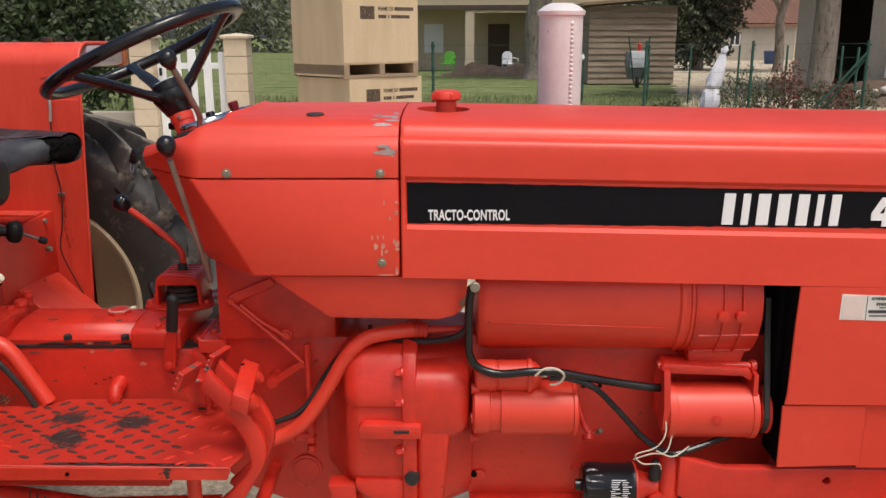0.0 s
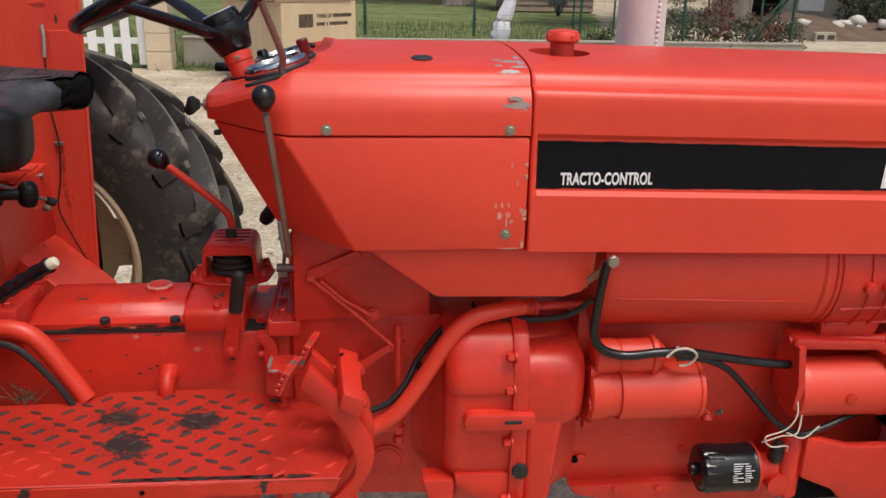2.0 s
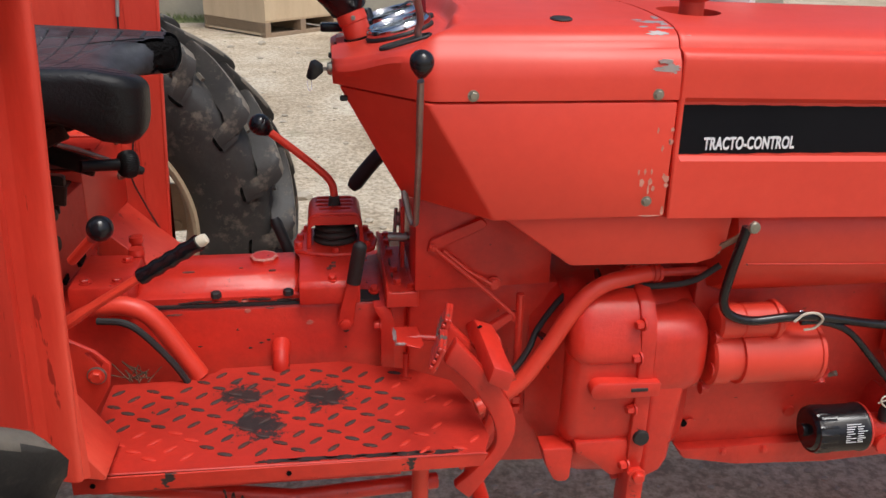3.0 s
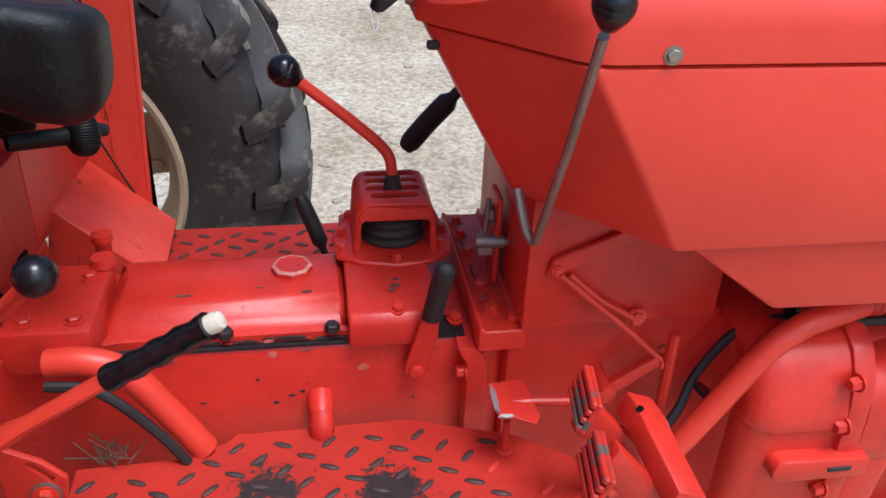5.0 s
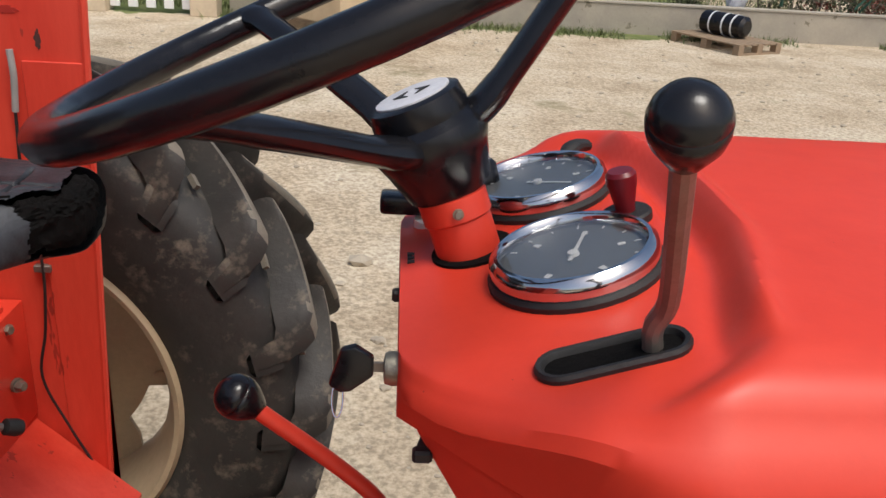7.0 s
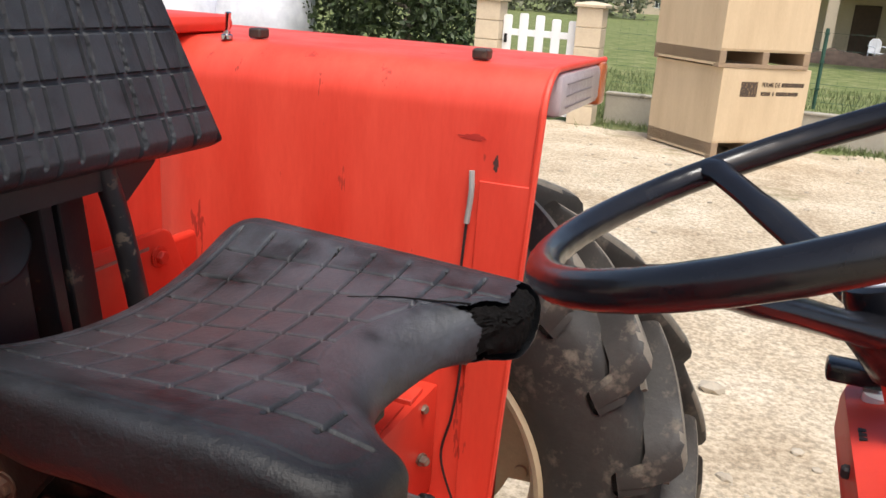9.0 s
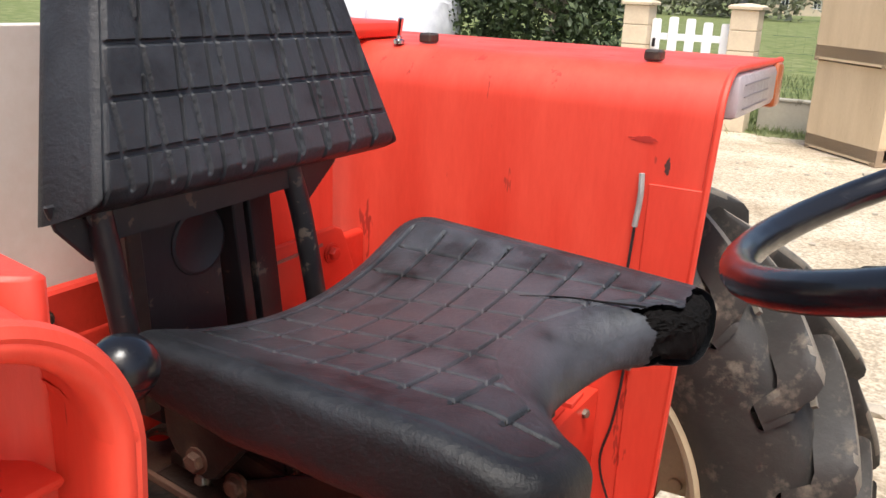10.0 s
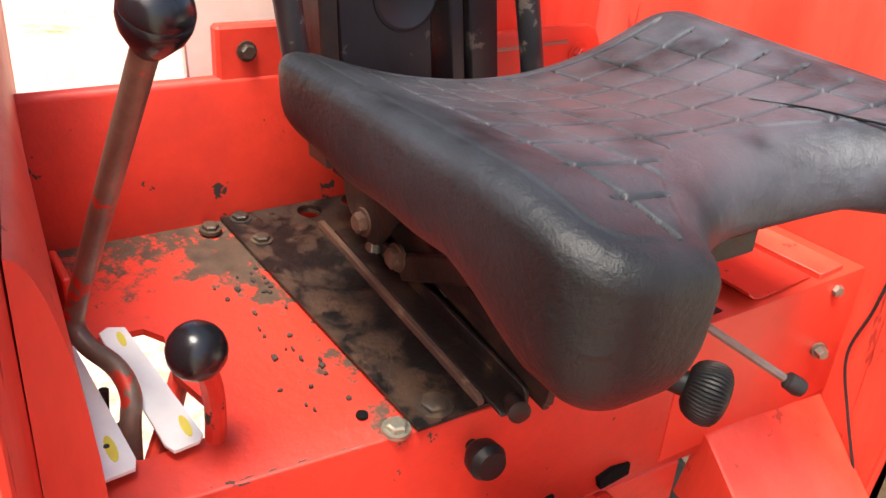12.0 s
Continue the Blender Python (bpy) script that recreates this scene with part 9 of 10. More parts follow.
# shrubs behind the wall
for k, (x, s, h, m) in enumerate(((4.75, 0.42, 0.85, SHRUB), (5.2, 0.36, 0.75, SHRUB), (5.55, 0.28, 0.95, RED_LEAF), (5.95, 0.33, 0.70, SHRUB), (6.35, 0.30, 0.72, RED_LEAF), (6.75, 0.35, 0.62, SHRUB), (3.6, 0.25, 0.45, SHRUB))):
    sh = thing("shrub", "straggly garden shrub behind the low wall", "shrub", "shrubs along the fence")
    bm = B()
    r = random.Random(k)
    for q in range(7):
        a = r.uniform(0, 6.28)
        tube(bm, [(0, 0, 0), (0.25 * s * math.cos(a), 0.25 * s * math.sin(a), h * 0.6), (s * 0.8 * math.cos(a), s * 0.8 * math.sin(a), h * r.uniform(0.9, 1.2))], [0.012, 0.009, 0.004], 5)
    part("stem", bm, BARK, sh)
    leaf_cloud("foliage", [((0, 0, h * 0.7), (s, s, h * 0.42)), ((s * 0.4, 0, h), (s * 0.5, s * 0.5, h * 0.3)), ((-s * 0.4, 0.1, h * 0.85), (s * 0.6, s * 0.5, h * 0.35))], 1000, 0.028, m, sh, k + 20)
    local(sh, x, 12.15)

# hedge tree by the gate and bags
def tree(name, label, x, y, trunk_r, trunk_h, blobs, count, size, material, seed, group="", limbs=5):
    t = thing(name, label, "tree", group)
    r = random.Random(seed)
    bm = B()
    pts = [(r.uniform(-0.05, 0.05) * k, r.uniform(-0.05, 0.05) * k, trunk_h * k / 5) for k in range(6)]
    tube(bm, curve(pts, 3), [trunk_r * (1.25 if k == 0 else 1 - 0.35 * k / 15) for k in range(16)], 14)
    part("trunk", bm, BARK, t)
    for k in range(limbs):
        bm = B()
        c, s = blobs[k % len(blobs)]
        base = Vector((0, 0, trunk_h * r.uniform(0.6, 0.95)))
        tip = Vector(c) + Vector((r.uniform(-0.3, 0.3), r.uniform(-0.3, 0.3), r.uniform(-0.2, 0.3)))
        tube(bm, curve([base, base.lerp(tip, 0.5) + Vector((0, 0, 0.15)), tip], 4), [trunk_r * 0.5] * 3 + [trunk_r * 0.35] * 3 + [trunk_r * 0.18] * 3, 8)
        part("limb", bm, BARK, t)
    leaf_cloud("crown", blobs, count, size, material, t, seed)
    return local(t, x, y)


tree("evergreen_tree", "dense dark evergreen shrub tree behind the wall", -7.0, 13.6, 0.12, 1.6, [((0, 0, 1.7), (1.0, 0.9, 1.3)), ((0.6, 0.2, 2.6), (0.8, 0.8, 1.1)), ((-0.9, 0.1, 2.2), (0.9, 0.8, 1.3)), ((-1.6, 0.2, 1.5), (0.9, 0.8, 1.1)), ((0.7, 0, 1.2), (0.6, 0.7, 0.8)), ((-0.6, 0, 3.6), (1.1, 0.9, 1.0))], 15000, 0.075, LEAF, 5)
for k, (x, y, w) in enumerate(((-9.6, 13.0, 0.75), (-11.2, 12.7, 0.8), (-10.4, 14.3, 0.75))):
    bag = thing("bulk_bag", "full white woven bulk bag on the ground", "bag", "white bulk bags")
    r = random.Random(k)
    bm = B()
    rings = []
    for q in range(12):
        t = q / 11
        ww = w * (0.88 + 0.16 * math.sin(t * math.pi)) * (1 if t < 0.9 else 0.7)
        ring = []
        for j in range(28):
            a = 2 * math.pi * j / 28
            c, s = math.cos(a), math.sin(a)
            rr = (abs(c) ** 4 + abs(s) ** 4) ** -0.25
            ring.append((ww * rr * c * r.uniform(0.97, 1.03), ww * rr * s * r.uniform(0.97, 1.03), 1.75 * t + r.uniform(-0.03, 0.03)))
        rings.append(ring)
    loft(bm, rings)
    part("sack", bm, WRAP, bag, sharp=50)
    for sx in (-1, 1):
        for sy in (-1, 1):
            bm = B()
            tube(bm, curve([(sx * w * 0.8, sy * w * 0.6, 1.6), (sx * w * 0.8, sy * w * 0.5, 1.95), (sx * w * 0.7, sy * w * 0.3, 1.62)], 5), 0.03, 6, 0.3)
            part("strap", bm, WRAP, bag)
    local(bag, x, y)

# grass along the wall and on the lawn
r = np.random.RandomState(3)
n = 26000
gx, gy = r.uniform(-12, 7, n), np.where(r.rand(n) < 0.22, 11.42 - np.abs(r.normal(0, 0.22, n)), 11.75 + r.rand(n) ** 1.6 * 9)
hgt = r.uniform(0.04, 0.13, n) * np.where(gy < 11.5, 0.9, 1.5)
keep_g = (np.sin(gx * 1.9) + np.sin(gx * 0.83 + 1) > -0.9) | (gy > 11.6)
gx, gy, hgt = gx[keep_g], gy[keep_g], hgt[keep_g]
n = len(gx)
ang, lean = r.uniform(0, 6.28, n), r.normal(0, 0.04, (n, 2))
p0 = np.stack([gx, gy, np.full(n, G)], 1)
side = np.stack([np.cos(ang), np.sin(ang), np.zeros(n)], 1) * 0.009
tip = p0 + np.concatenate([lean, hgt[:, None]], 1)
v = np.stack([p0 - side, p0 + side, tip], 1).reshape(-1, 3) * K
me = bpy.data.meshes.new("grass")
me.from_pydata(v.tolist(), [], np.arange(n * 3).reshape(-1, 3).tolist())
me.materials.append(GRASS)
tagged(new("grass", me), "rough green grass and weeds along the wall", "grass", kind="stuff")
# loose stones on the yard
bm = B()
rs = random.Random(12)
for k in range(1000):
    near = k >= 420
    x, y = (rs.uniform(-1.4, 1.9), rs.uniform(0.2, 2.4)) if near else (rs.uniform(-4, 5), rs.uniform(1.3, 11.0))
    if abs(x + 1.3) < 1.3 and y > 9.2:
        continue
    s = rs.uniform(0.003, 0.012) if near else rs.uniform(0.008, 0.03) * (2.2 if rs.random() < 0.03 else 1)
    b = bmesh.ops.create_icosphere(bm, subdivisions=1, radius=s)
    for vv in b["verts"]:
        vv.co = Vector((vv.co.x * rs.uniform(0.8, 1.4), vv.co.y * rs.uniform(0.8, 1.2), vv.co.z * 0.55)) + Vector((x, y, G + s * 0.2))
tagged(part("loose_stones", bm, mat("sandy_pebble", (0.48, 0.42, 0.33), (0.36, 0.31, 0.24), 0.9, 6.0, 0.6, 40.0), sharp=0), "scattered sandy loose stones on the gravel", "stones", kind="stuff")

# ---- buildings beyond ----
def wall_with_openings(name, x0, x1, z1, y, depth, holes, material, parent):
    """A thick upright wall along x, built in panels round rectangular openings (x0, x1, z0, z1)."""
    xs = sorted({x0, x1, *[h[0] for h in holes], *[h[1] for h in holes]})
    zs = sorted({0.0, z1, *[h[2] for h in holes], *[h[3] for h in holes]})
    bm = B()
    for a, b in zip(xs, xs[1:]):
        for c, d in zip(zs, zs[1:]):
            if any(h[0] <= a and b <= h[1] and h[2] <= c and d <= h[3] for h in holes):
                continue
            box(bm, a, b, y, y + depth, c, d)
    bmesh.ops.remove_doubles(bm, verts=bm.verts, dist=1e-4)
    inner = [f for f in bm.faces if all(len(e.link_faces) > 2 for e in f.edges)]
    bmesh.ops.delete(bm, geom=inner, context="FACES_ONLY")
    return part(name, bm, material, parent, sharp=0)


def window(x0, x1, z0, z1, y, parent, frame_mat, pane_mat, bars=1):
    bm = B()
    box(bm, x0, x1, y + 0.10, y + 0.12, z0, z1)
    w = part("window", bm, pane_mat, parent, sharp=0)
    bm = B()
    f = 0.07
    for a, b, c, d in ((x0, x0 + f, z0, z1), (x1 - f, x1, z0, z1), (x0 + f, x1 - f, z0, z0 + f), (x0 + f, x1 - f, z1 - f, z1)):
        box(bm, a, b, y + 0.05, y + 0.10, c, d)
    for k in range(bars):
        xm = x0 + (x1 - x0) * (k + 1) / (bars + 1)
        box(bm, xm - f / 2, xm + f / 2, y + 0.055, y + 0.10, z0 + f, z1 - f)
    part("frame", bm, frame_mat, w)
    return w


def roof(x0, x1, y0, y1, z0, z1, parent, over=0.35):
    """A pitched roof of tile courses, rising away."""
    bm = B()
    n = 14
    for k in range(n):
        ya, yb = y0 - over + (y1 - y0 + over) * k / n, y0 - over + (y1 - y0 + over) * (k + 1.12) / n
        za, zb = z0 + (z1 - z0) * k / n, z0 + (z1 - z0) * (k + 1.12) / n
        m = int((x1 - x0 + 2 * over) / 0.32)
        prev = None
        for q in range(m * 2 + 1):
            x = x0 - over + (x1 - x0 + 2 * over) * q / (2 * m)
            up = 0.05 if q % 2 else 0.0
            cur = [bm.verts.new((x, ya, za + up + 0.03)), bm.verts.new((x, yb, zb + up))]
            if prev:
                bm.faces.new((prev[0], cur[0], cur[1], prev[1]))
            prev = cur
    prism(bm, [(y0 - over, z0 - 0.14), (y0 - over, z0 - 0.02), (y1, z1 - 0.02), (y1, z1 - 0.14)], "x", x0 - over, x1 + over)
    return part("roof", bm, TILE, parent, "clay tile roof", sharp=0)


# the sky's reflection in the glass is put in as a pale base
PANE = mat("sky_pale_pane", (0.66, 0.69, 0.74), (0.8, 0.82, 0.85), 0.2, 0.4, 0.0, spec=0.8)
DARK_PANE = mat("dark_pane", (0.03, 0.035, 0.04), (0.05, 0.055, 0.06), 0.15, 0.6, 0.0)
house = thing("house", "cream plastered house with an open porch behind the lawn", "house")
wall_with_openings("wall", 0, 9.5, 4.2, 0, 0.4, [(0.5, 3.1, 0.0, 2.65), (3.5, 5.9, 0.0, 2.55)], PLASTER, house)
roof(0, 9.5, 0, 5, 4.2, 6.0, house)
bm = B()
box(bm, 0, 9.5, 2.4, 5.0, 0, 4.2)
part("house_body", bm, PLASTER, house, sharp=0)
bm = B()
box(bm, 6.3, 9.5, 0.4, 2.395, 0, 4.2)
part("side_room", bm, PLASTER, house, sharp=0)
bm = B()
box(bm, 0, 6.295, 0.4, 2.395, 2.9, 4.2)
part("porch_ceiling", bm, PLASTER, house, sharp=0)
bm = B()
box(bm, 0.35, 6.05, -0.06, 0.0, 2.66, 2.88)
part("porch_beam", bev(bm, 0.02, 1), mat("dark_beam", (0.10, 0.07, 0.05), (0.07, 0.05, 0.035), 0.8), house, "dark wooden beam over the porch")
bm = B()
box(bm, 1.2, 2.1, 2.30, 2.40, 0.8, 2.1)
part("window", bm, PANE, house, "pale window inside the porch", sharp=0)
bm = B()
box(bm, 4.2, 5.2, 2.32, 2.40, 0.0, 2.1)
part("door", bev(bm, 0.02, 1), mat("brown_door", (0.09, 0.05, 0.03), (0.07, 0.04, 0.025), 0.6), house)
local(house, -2.6, 36.5)

shed = thing("garden_shed", "weathered brown plank garden shed", "shed")
rb = random.Random(17)
for k in range(13):
    z = 0.04 + 0.19 * k
    for axis, a, b, o, f in (("x", 0.0, 2.75, 0.0, -1), ("y", 0.0, 2.6, 0.02, -1), ("y", 0.0, 2.6, 2.73, 1)):
        bm = B()
        lap = 0.045 + rb.uniform(-0.008, 0.012)
        prism(bm, [(o + f * lap, z), (o + f * 0.012, z + 0.186), (o - f * 0.03, z + 0.186), (o - f * 0.03, z)], axis, a - (0.03 if axis == "x" else 0), b + (0.03 if axis == "x" else 0))
        part("plank", bev(bm, 0.004, 1), PLANK, shed)
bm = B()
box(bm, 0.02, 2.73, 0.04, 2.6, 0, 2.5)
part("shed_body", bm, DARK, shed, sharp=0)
bm = B()
prism(bm, [(-0.3, 2.50), (2.9, 2.75), (2.9, 2.85), (-0.3, 2.60)], "y", -0.35, 2.9)
part("roof", bev(bm, 0.01, 1), PALLET, shed)
local(shed, 4.45, 26.3)
barrow = thing("wheelbarrow", "wheelbarrow leaning upright with a white tub against the shed", "wheelbarrow")
bm = B()
loft(bm, [[(sx * w, y, z) for sx, y, z in ((-1, -0.10, z), (1, -0.10, z), (1, 0.12, z), (-1, 0.12, z))] for w, z in ((0.28, 0.30), (0.36, 0.75), (0.33, 1.10))])
part("tray", bev(bm, 0.03, 2), mat("grey_tray", (0.22, 0.22, 0.22), (0.16, 0.16, 0.16), 0.5), barrow)
bm = B()
box(bm, -0.24, 0.24, -0.28, -0.10, 0.62, 1.12)
part("tub", bev(bm, 0.03, 2), WHITE, barrow)
for s in (-1, 1):
    bm = B()
    tube(bm, [(s * 0.10, -0.16, 0.12), (s * 0.22, -0.30, 0.80), (s * 0.32, -0.20, 1.55)], 0.022, 8)
    part("handle", bm, GREEN_METAL, barrow)
bm = B()
lathe(bm, [(-0.04, 0.05), (-0.045, 0.14), (0, 0.17), (0.045, 0.14), (0.04, 0.05)], (0, -0.16, 0.17), (1, 0, 0), 20)
part("wheel", bm, BLACK_MATT, barrow)
bm = B()
lathe(bm, [(0, 0.05), (0.2, 0.06), (0.24, 0.03)], (0.02, -0.18, 1.12), n=12)
part("red_can", bm, RED, barrow)
local(barrow, 5.66, 24.6)


def garden_chair(material, label):
    c = thing("garden_chair", label, "chair", "plastic garden chairs")
    bm = B()
    box(bm, -0.25, 0.25, -0.24, 0.24, 0.40, 0.44)
    part("seat", bev(bm, 0.015, 2), material, c)
    bm = B()
    prism(bm, [(-0.25, 0.44), (0.25, 0.44), (0.24, 0.82), (0.12, 0.93), (-0.12, 0.93), (-0.24, 0.82)], "y", 0.20, 0.24)
    part("backrest", bev(bm, 0.012, 1), material, c)
    for sx in (-1, 1):
        for sy in (-1, 1):
            bm = B()
            tube(bm, [(sx * 0.25, sy * 0.24, 0), (sx * 0.22, sy * 0.21, 0.42)], 0.022, 8)
            part("leg", bm, material, c)
        bm = B()
        tube(bm, curve([(sx * 0.25, -0.22, 0.42), (sx * 0.27, -0.2, 0.64), (sx * 0.26, 0.22, 0.66)], 4), 0.02, 8)
        part("armrest", bm, material, c)
    return c


local(garden_chair(WHITE, "white plastic garden chair outside the house"), 2.35, 34.2, G, 0.5)
local(garden_chair(mat("lime_plastic", (0.16, 0.5, 0.06), (0.14, 0.45, 0.06), 0.4), "lime green plastic garden chair outside the house"), -0.25, 34.5, G, -0.4)
# earth bank in front of the house
def mound(name, label, x0, x1, y, h, depth, material, seed, category="earth bank"):
    r = random.Random(seed)
    bm = B()
    rings = []
    n = 34
    for k in range(n + 1):
        t = k / n
        hh = h * (0.45 + 0.4 * math.sin(t * 9 + seed) ** 2 + 0.35 * r.random()) * min(1, 6 * t, 6 * (1 - t))
        x = x0 + (x1 - x0) * t
        rings.append([(x, y - depth, G - 0.02), (x, y - depth * 0.55, G + hh * 0.55), (x, y - depth * 0.1, G + hh), (x, y + depth * 0.4, G + hh * 0.8), (x, y + depth, G - 0.02)])
    rows = []
    for a, b in zip(rings, rings[1:]):
        for q in range(3):
            rows.append([Vector(u).lerp(Vector(w), q / 3) + Vector((0, 0, 0.05 * noise.noise(Vector(u) * 3 + Vector((q, 0, 0))))) for u, w in zip(a, b)])
    loft(bm, [curve(row, 4) for row in rows], False, False)
    return tagged(part(name, bm, material, sharp=80), label, category)


mound("earth_bank", "low brown earth bank before the house", -0.5, 4.2, 33.4, 0.50, 1.0, EARTH, 2)
mound("earth_bank", "brown earth bank with rubble beside the barn", 9.2, 16.5, 19.6, 0.42, 2.6, EARTH, 6)
rs = random.Random(5)
for k in range(16):
    bm = B()
    s = rs.uniform(0.06, 0.17) * (1.5 if k < 3 else 1)
    bmesh.ops.create_icosphere(bm, subdivisions=2, radius=s)
    for vv in bm.verts:
        vv.co = Vector((vv.co.x * 1.2, vv.co.y, vv.co.z * 0.8)) * (1 + 0.25 * noise.noise(vv.co * 6 + Vector((k, 0, 0))))
    st = tagged(part("rubble_stone", bm, STONE, sharp=70), "pale rubble stone on the earth bank", "stone", "rubble stones")
    local(st, rs.uniform(9.9, 12.8), rs.uniform(18.3, 19.2), G + rs.uniform(0.16, 0.34))
cb = thing("concrete_block", "hollow grey concrete block on the drive", "block")
bm = B()
box(bm, -0.25, 0.25, -0.10, 0.10, 0, 0.20)
part("block", bm, CONCRETE, cb)
bm = B()
# dark plates on the block face paint in its shaded hollows
for x in (-0.13, 0.13):
    box(bm, x - 0.09, x + 0.09, -0.104, -0.098, 0.05, 0.15)
part("hollow", bm, DARK, cb)
local(cb, 10.1, 17.0, G, 0.1)

# tall trunks and crowns
tree("pine_tree", "tall pine with a broad grey trunk by the drive", 9.62, 20.6, 0.34, 6.5, [((0, 0, 6.2), (3.4, 2.6, 1.6)), ((-2.6, -0.5, 4.3), (2.2, 1.8, 1.0)), ((2.4, 0.4, 4.9), (2.2, 1.8, 1.1)), ((-0.8, -0.6, 7.5), (2.6, 2.0, 1.2)), ((-4.0, 0, 3.6), (1.5, 1.2, 0.7))], 13000, 0.13, LEAF, 7)
tree("garden_tree", "old tree with a dark trunk beside the shed", 3.15, 30.0, 0.48, 5.5, [((0, 0, 6.5), (2.8, 2.2, 1.6)), ((1.8, 0, 5.5), (1.6, 1.3, 1.0)), ((-1.8, 0, 5.8), (1.7, 1.3, 1.0))], 7000, 0.12, LEAF, 9)
tree("olive_tree", "round grey-green olive tree before the far houses", 11.2, 38.0, 0.3, 1.2, [((0, 0, 1.5), (1.5, 1.4, 1.3)), ((0.8, 0, 2.7), (1.3, 1.3, 1.3)), ((-0.9, 0, 2.5), (1.2, 1.3, 1.4)), ((0, 0, 3.6), (1.5, 1.2, 1.0))], 15000, 0.10, OLIVE, 11)
tree("young_tree", "slender tree in front of the far houses", 14.2, 36.0, 0.22, 4.0, [((0, 0, 5.0), (2.4, 2.0, 1.3)), ((-1.4, 0, 4.3), (1.5, 1.2, 0.8))], 5000, 0.12, LEAF, 13)

# far houses
far_house = thing("farmhouse", "old plastered farmhouse with a clay tile roof", "house")
holes = [(1.3, 1.9, 0.9, 1.7), (5.9, 6.55, 1.15, 2.15), (6.85, 7.5, 1.15, 2.15)]
wall_with_openings("wall", 0, 14, 2.45, 0, 0.4, holes, PLASTER, far_house)
for x0, x1, z0, z1 in holes:
    window(x0, x1, z0, z1, 0, far_house, WHITE, DARK_PANE, 1)
bm = B()
box(bm, 0, 14, 0.4, 6, 0, 2.45)
part("house_body", bm, PLASTER, far_house, sharp=0)
roof(0, 14, 0, 5, 2.45, 4.0, far_house)
local(far_house, 17.6, 58.0)
far_house2 = thing("farmhouse", "long low plastered farmhouse wing with a clay tile roof", "house")
wall_with_openings("wall", 0, 6, 2.2, 0, 0.4, [(2.0, 2.7, 0.9, 1.8)], PLASTER_GREY, far_house2)
window(2.0, 2.7, 0.9, 1.8, 0, far_house2, WHITE, DARK_PANE, 1)
bm = B()
box(bm, 0, 6, 0.4, 6, 0, 2.2)
part("house_body", bm, PLASTER_GREY, far_house2, sharp=0)
roof(0, 6, 0, 4, 2.2, 3.8, far_house2)
local(far_house2, 15.0, 52.0)
tub = thing("water_tub", "blue plastic water tub under the trees", "tub")
bm = B()
lathe(bm, [(0.0, 0.42), (0.05, 0.46), (0.62, 0.52), (0.66, 0.55), (0.70, 0.54), (0.70, 0.50), (0.10, 0.42)], (0, 0, 0), n=28)
part("shell", bm, mat("blue_plastic", (0.035, 0.08, 0.22), (0.045, 0.09, 0.24), 0.45, 3.0, 0.1), tub)
local(tub, 17.6, 46.0, G)
# barn with open bays
barn = thing("barn", "old grey plastered barn with open dark bays", "barn")
wall_with_openings("wall", 0, 13, 5.0, 0, 0.5, [(0.45, 1.85, 0.0, 3.4), (7.4, 10.4, 0.0, 3.6)], PLASTER_GREY, barn)
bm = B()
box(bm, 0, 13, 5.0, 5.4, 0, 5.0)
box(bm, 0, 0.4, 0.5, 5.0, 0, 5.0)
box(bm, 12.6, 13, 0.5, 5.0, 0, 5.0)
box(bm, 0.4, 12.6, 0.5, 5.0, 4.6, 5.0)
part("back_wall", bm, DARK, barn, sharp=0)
bm = B()
prism(bm, [(2.30, 0.45), (2.95, 0.45), (2.92, 3.6), (2.36, 3.6)], "y", -0.03, 0.0)
part("white_patch", bm, WHITE, barn, sharp=0)
bm = B()
box(bm, 6.4, 7.2, -0.12, 0.0, 0.35, 1.2)
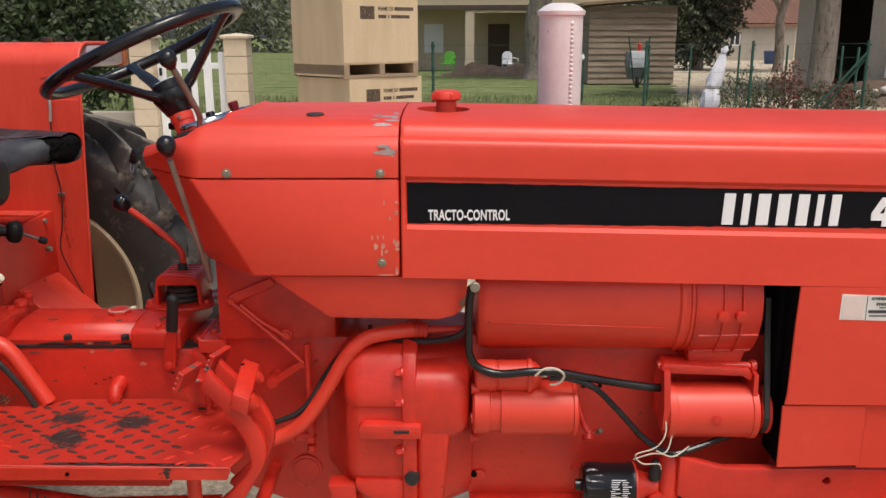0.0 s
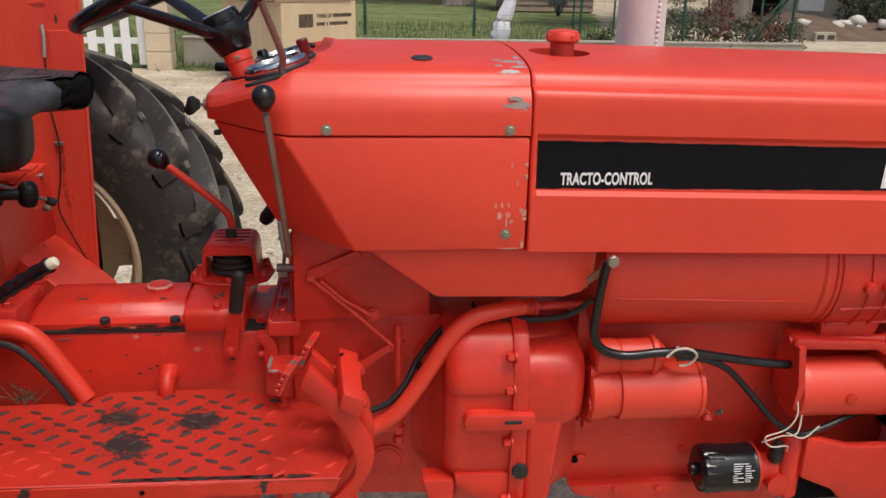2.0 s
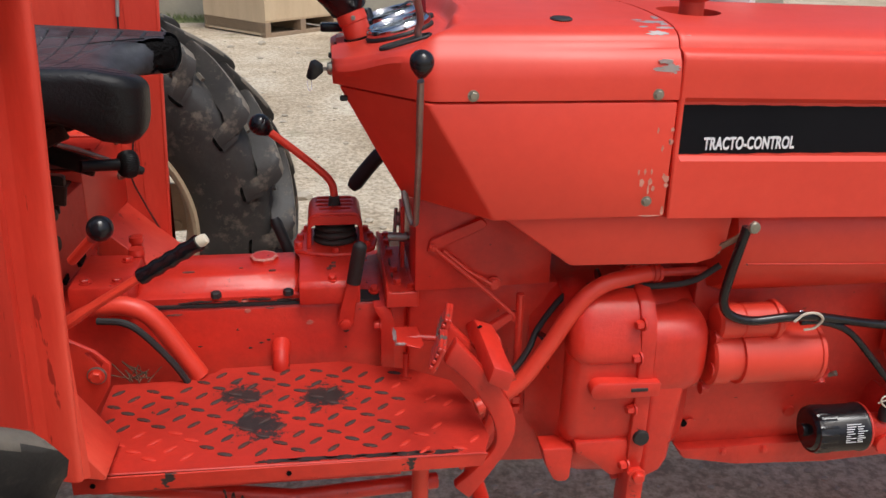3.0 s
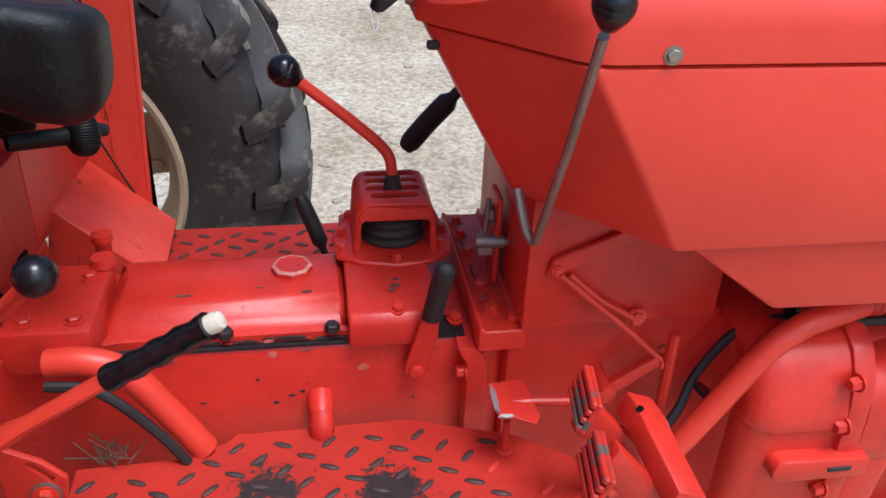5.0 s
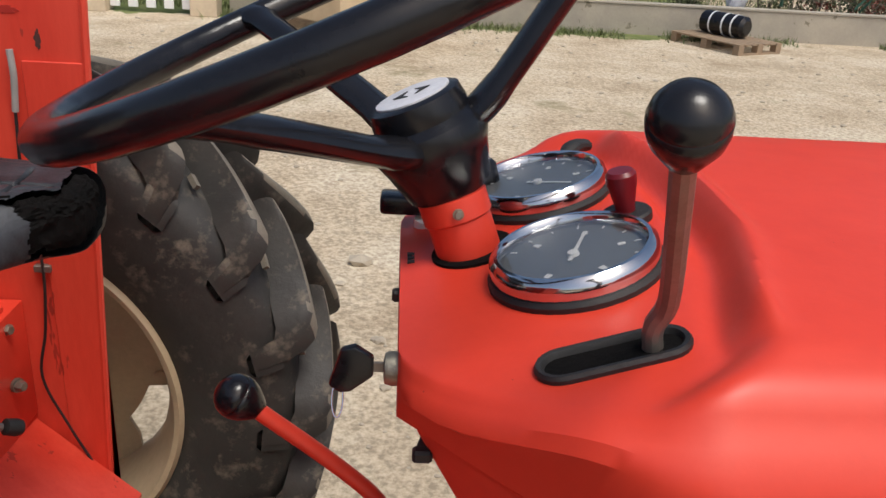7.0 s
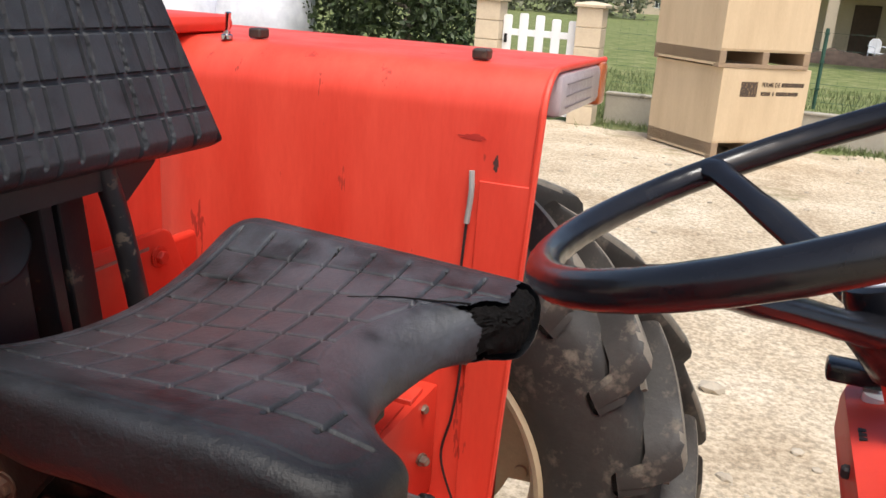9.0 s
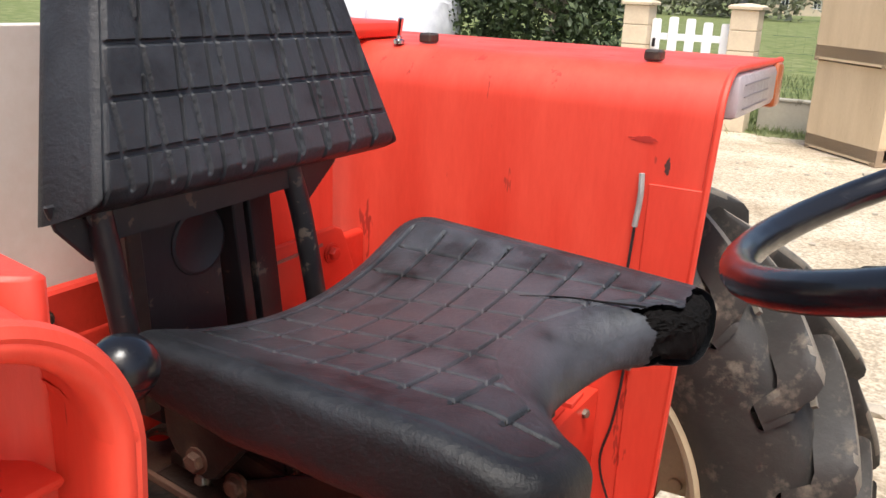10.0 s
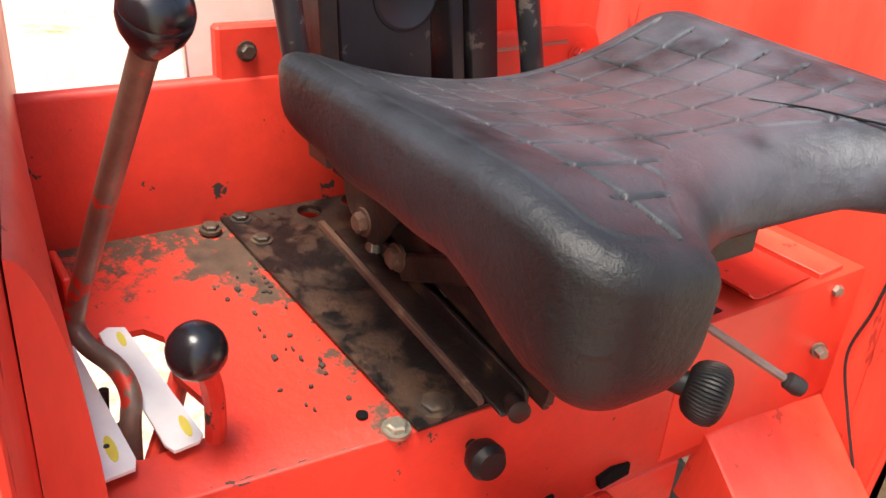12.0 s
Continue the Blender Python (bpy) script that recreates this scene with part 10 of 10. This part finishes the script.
part("meter_box", bev(bm, 0.02, 1), BLOCK, barn)
roof(0, 13, 0, 6, 5.0, 7.0, barn)
local(barn, 9.6, 22.4, G, radians(-28))
climb = thing("russet_shrub", "tall twiggy russet shrub against the barn wall", "shrub")
bm = B()
for q in range(40):
    a = rs.uniform(-0.5, 0.5)
    tube(bm, [(rs.uniform(-0.9, 0.9), 0, 0), (rs.uniform(-1.2, 1.2), 0.1, 1.3), (rs.uniform(-1.6, 1.6), 0.1, rs.uniform(2.0, 3.2))], [0.02, 0.014, 0.006], 4)
part("twig", bm, BARK, climb)
leaf_cloud("foliage", [((0, 0, 2.4), (1.5, 0.5, 1.0)), ((0.6, 0, 1.6), (1.2, 0.5, 0.8))], 5000, 0.05, RUSSET, climb, 31)
leaf_cloud("lower_foliage", [((0, 0, 0.8), (1.4, 0.5, 0.7))], 3000, 0.06, LEAF, climb, 32)
local(climb, 13.0, 19.4)
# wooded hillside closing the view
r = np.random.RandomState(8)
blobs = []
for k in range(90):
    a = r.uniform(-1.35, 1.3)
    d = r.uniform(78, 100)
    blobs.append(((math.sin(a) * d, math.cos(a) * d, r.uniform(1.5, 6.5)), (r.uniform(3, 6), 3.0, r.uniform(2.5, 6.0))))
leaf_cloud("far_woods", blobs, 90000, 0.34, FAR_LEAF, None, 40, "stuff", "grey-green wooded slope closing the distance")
bpy.data.objects["far_woods"]["category"] = "trees"
villa = thing("house", "pale plastered house on the far slope", "house")
wall_with_openings("wall", 0, 9, 2.6, 0, 0.4, [(1.5, 2.5, 0.9, 2.0), (5.5, 6.5, 0.9, 2.0)], PLASTER, villa)
for x0 in (1.5, 5.5):
    window(x0, x0 + 1.0, 0.9, 2.0, 0, villa, WHITE, DARK_PANE, 1)
roof(0, 9, 0, 4, 2.6, 4.2, villa)
local(villa, -24.0, 122.0)
# unseen wall added behind the camera, so that reflections have something to show
bm = B()
box(bm, -30, 30, -24, -23.5, G, 3.2)
tagged(part("reflection_wall", bm, PLASTER, sharp=0), "unseen plain plastered wall added for reflections", "wall", kind="structure")
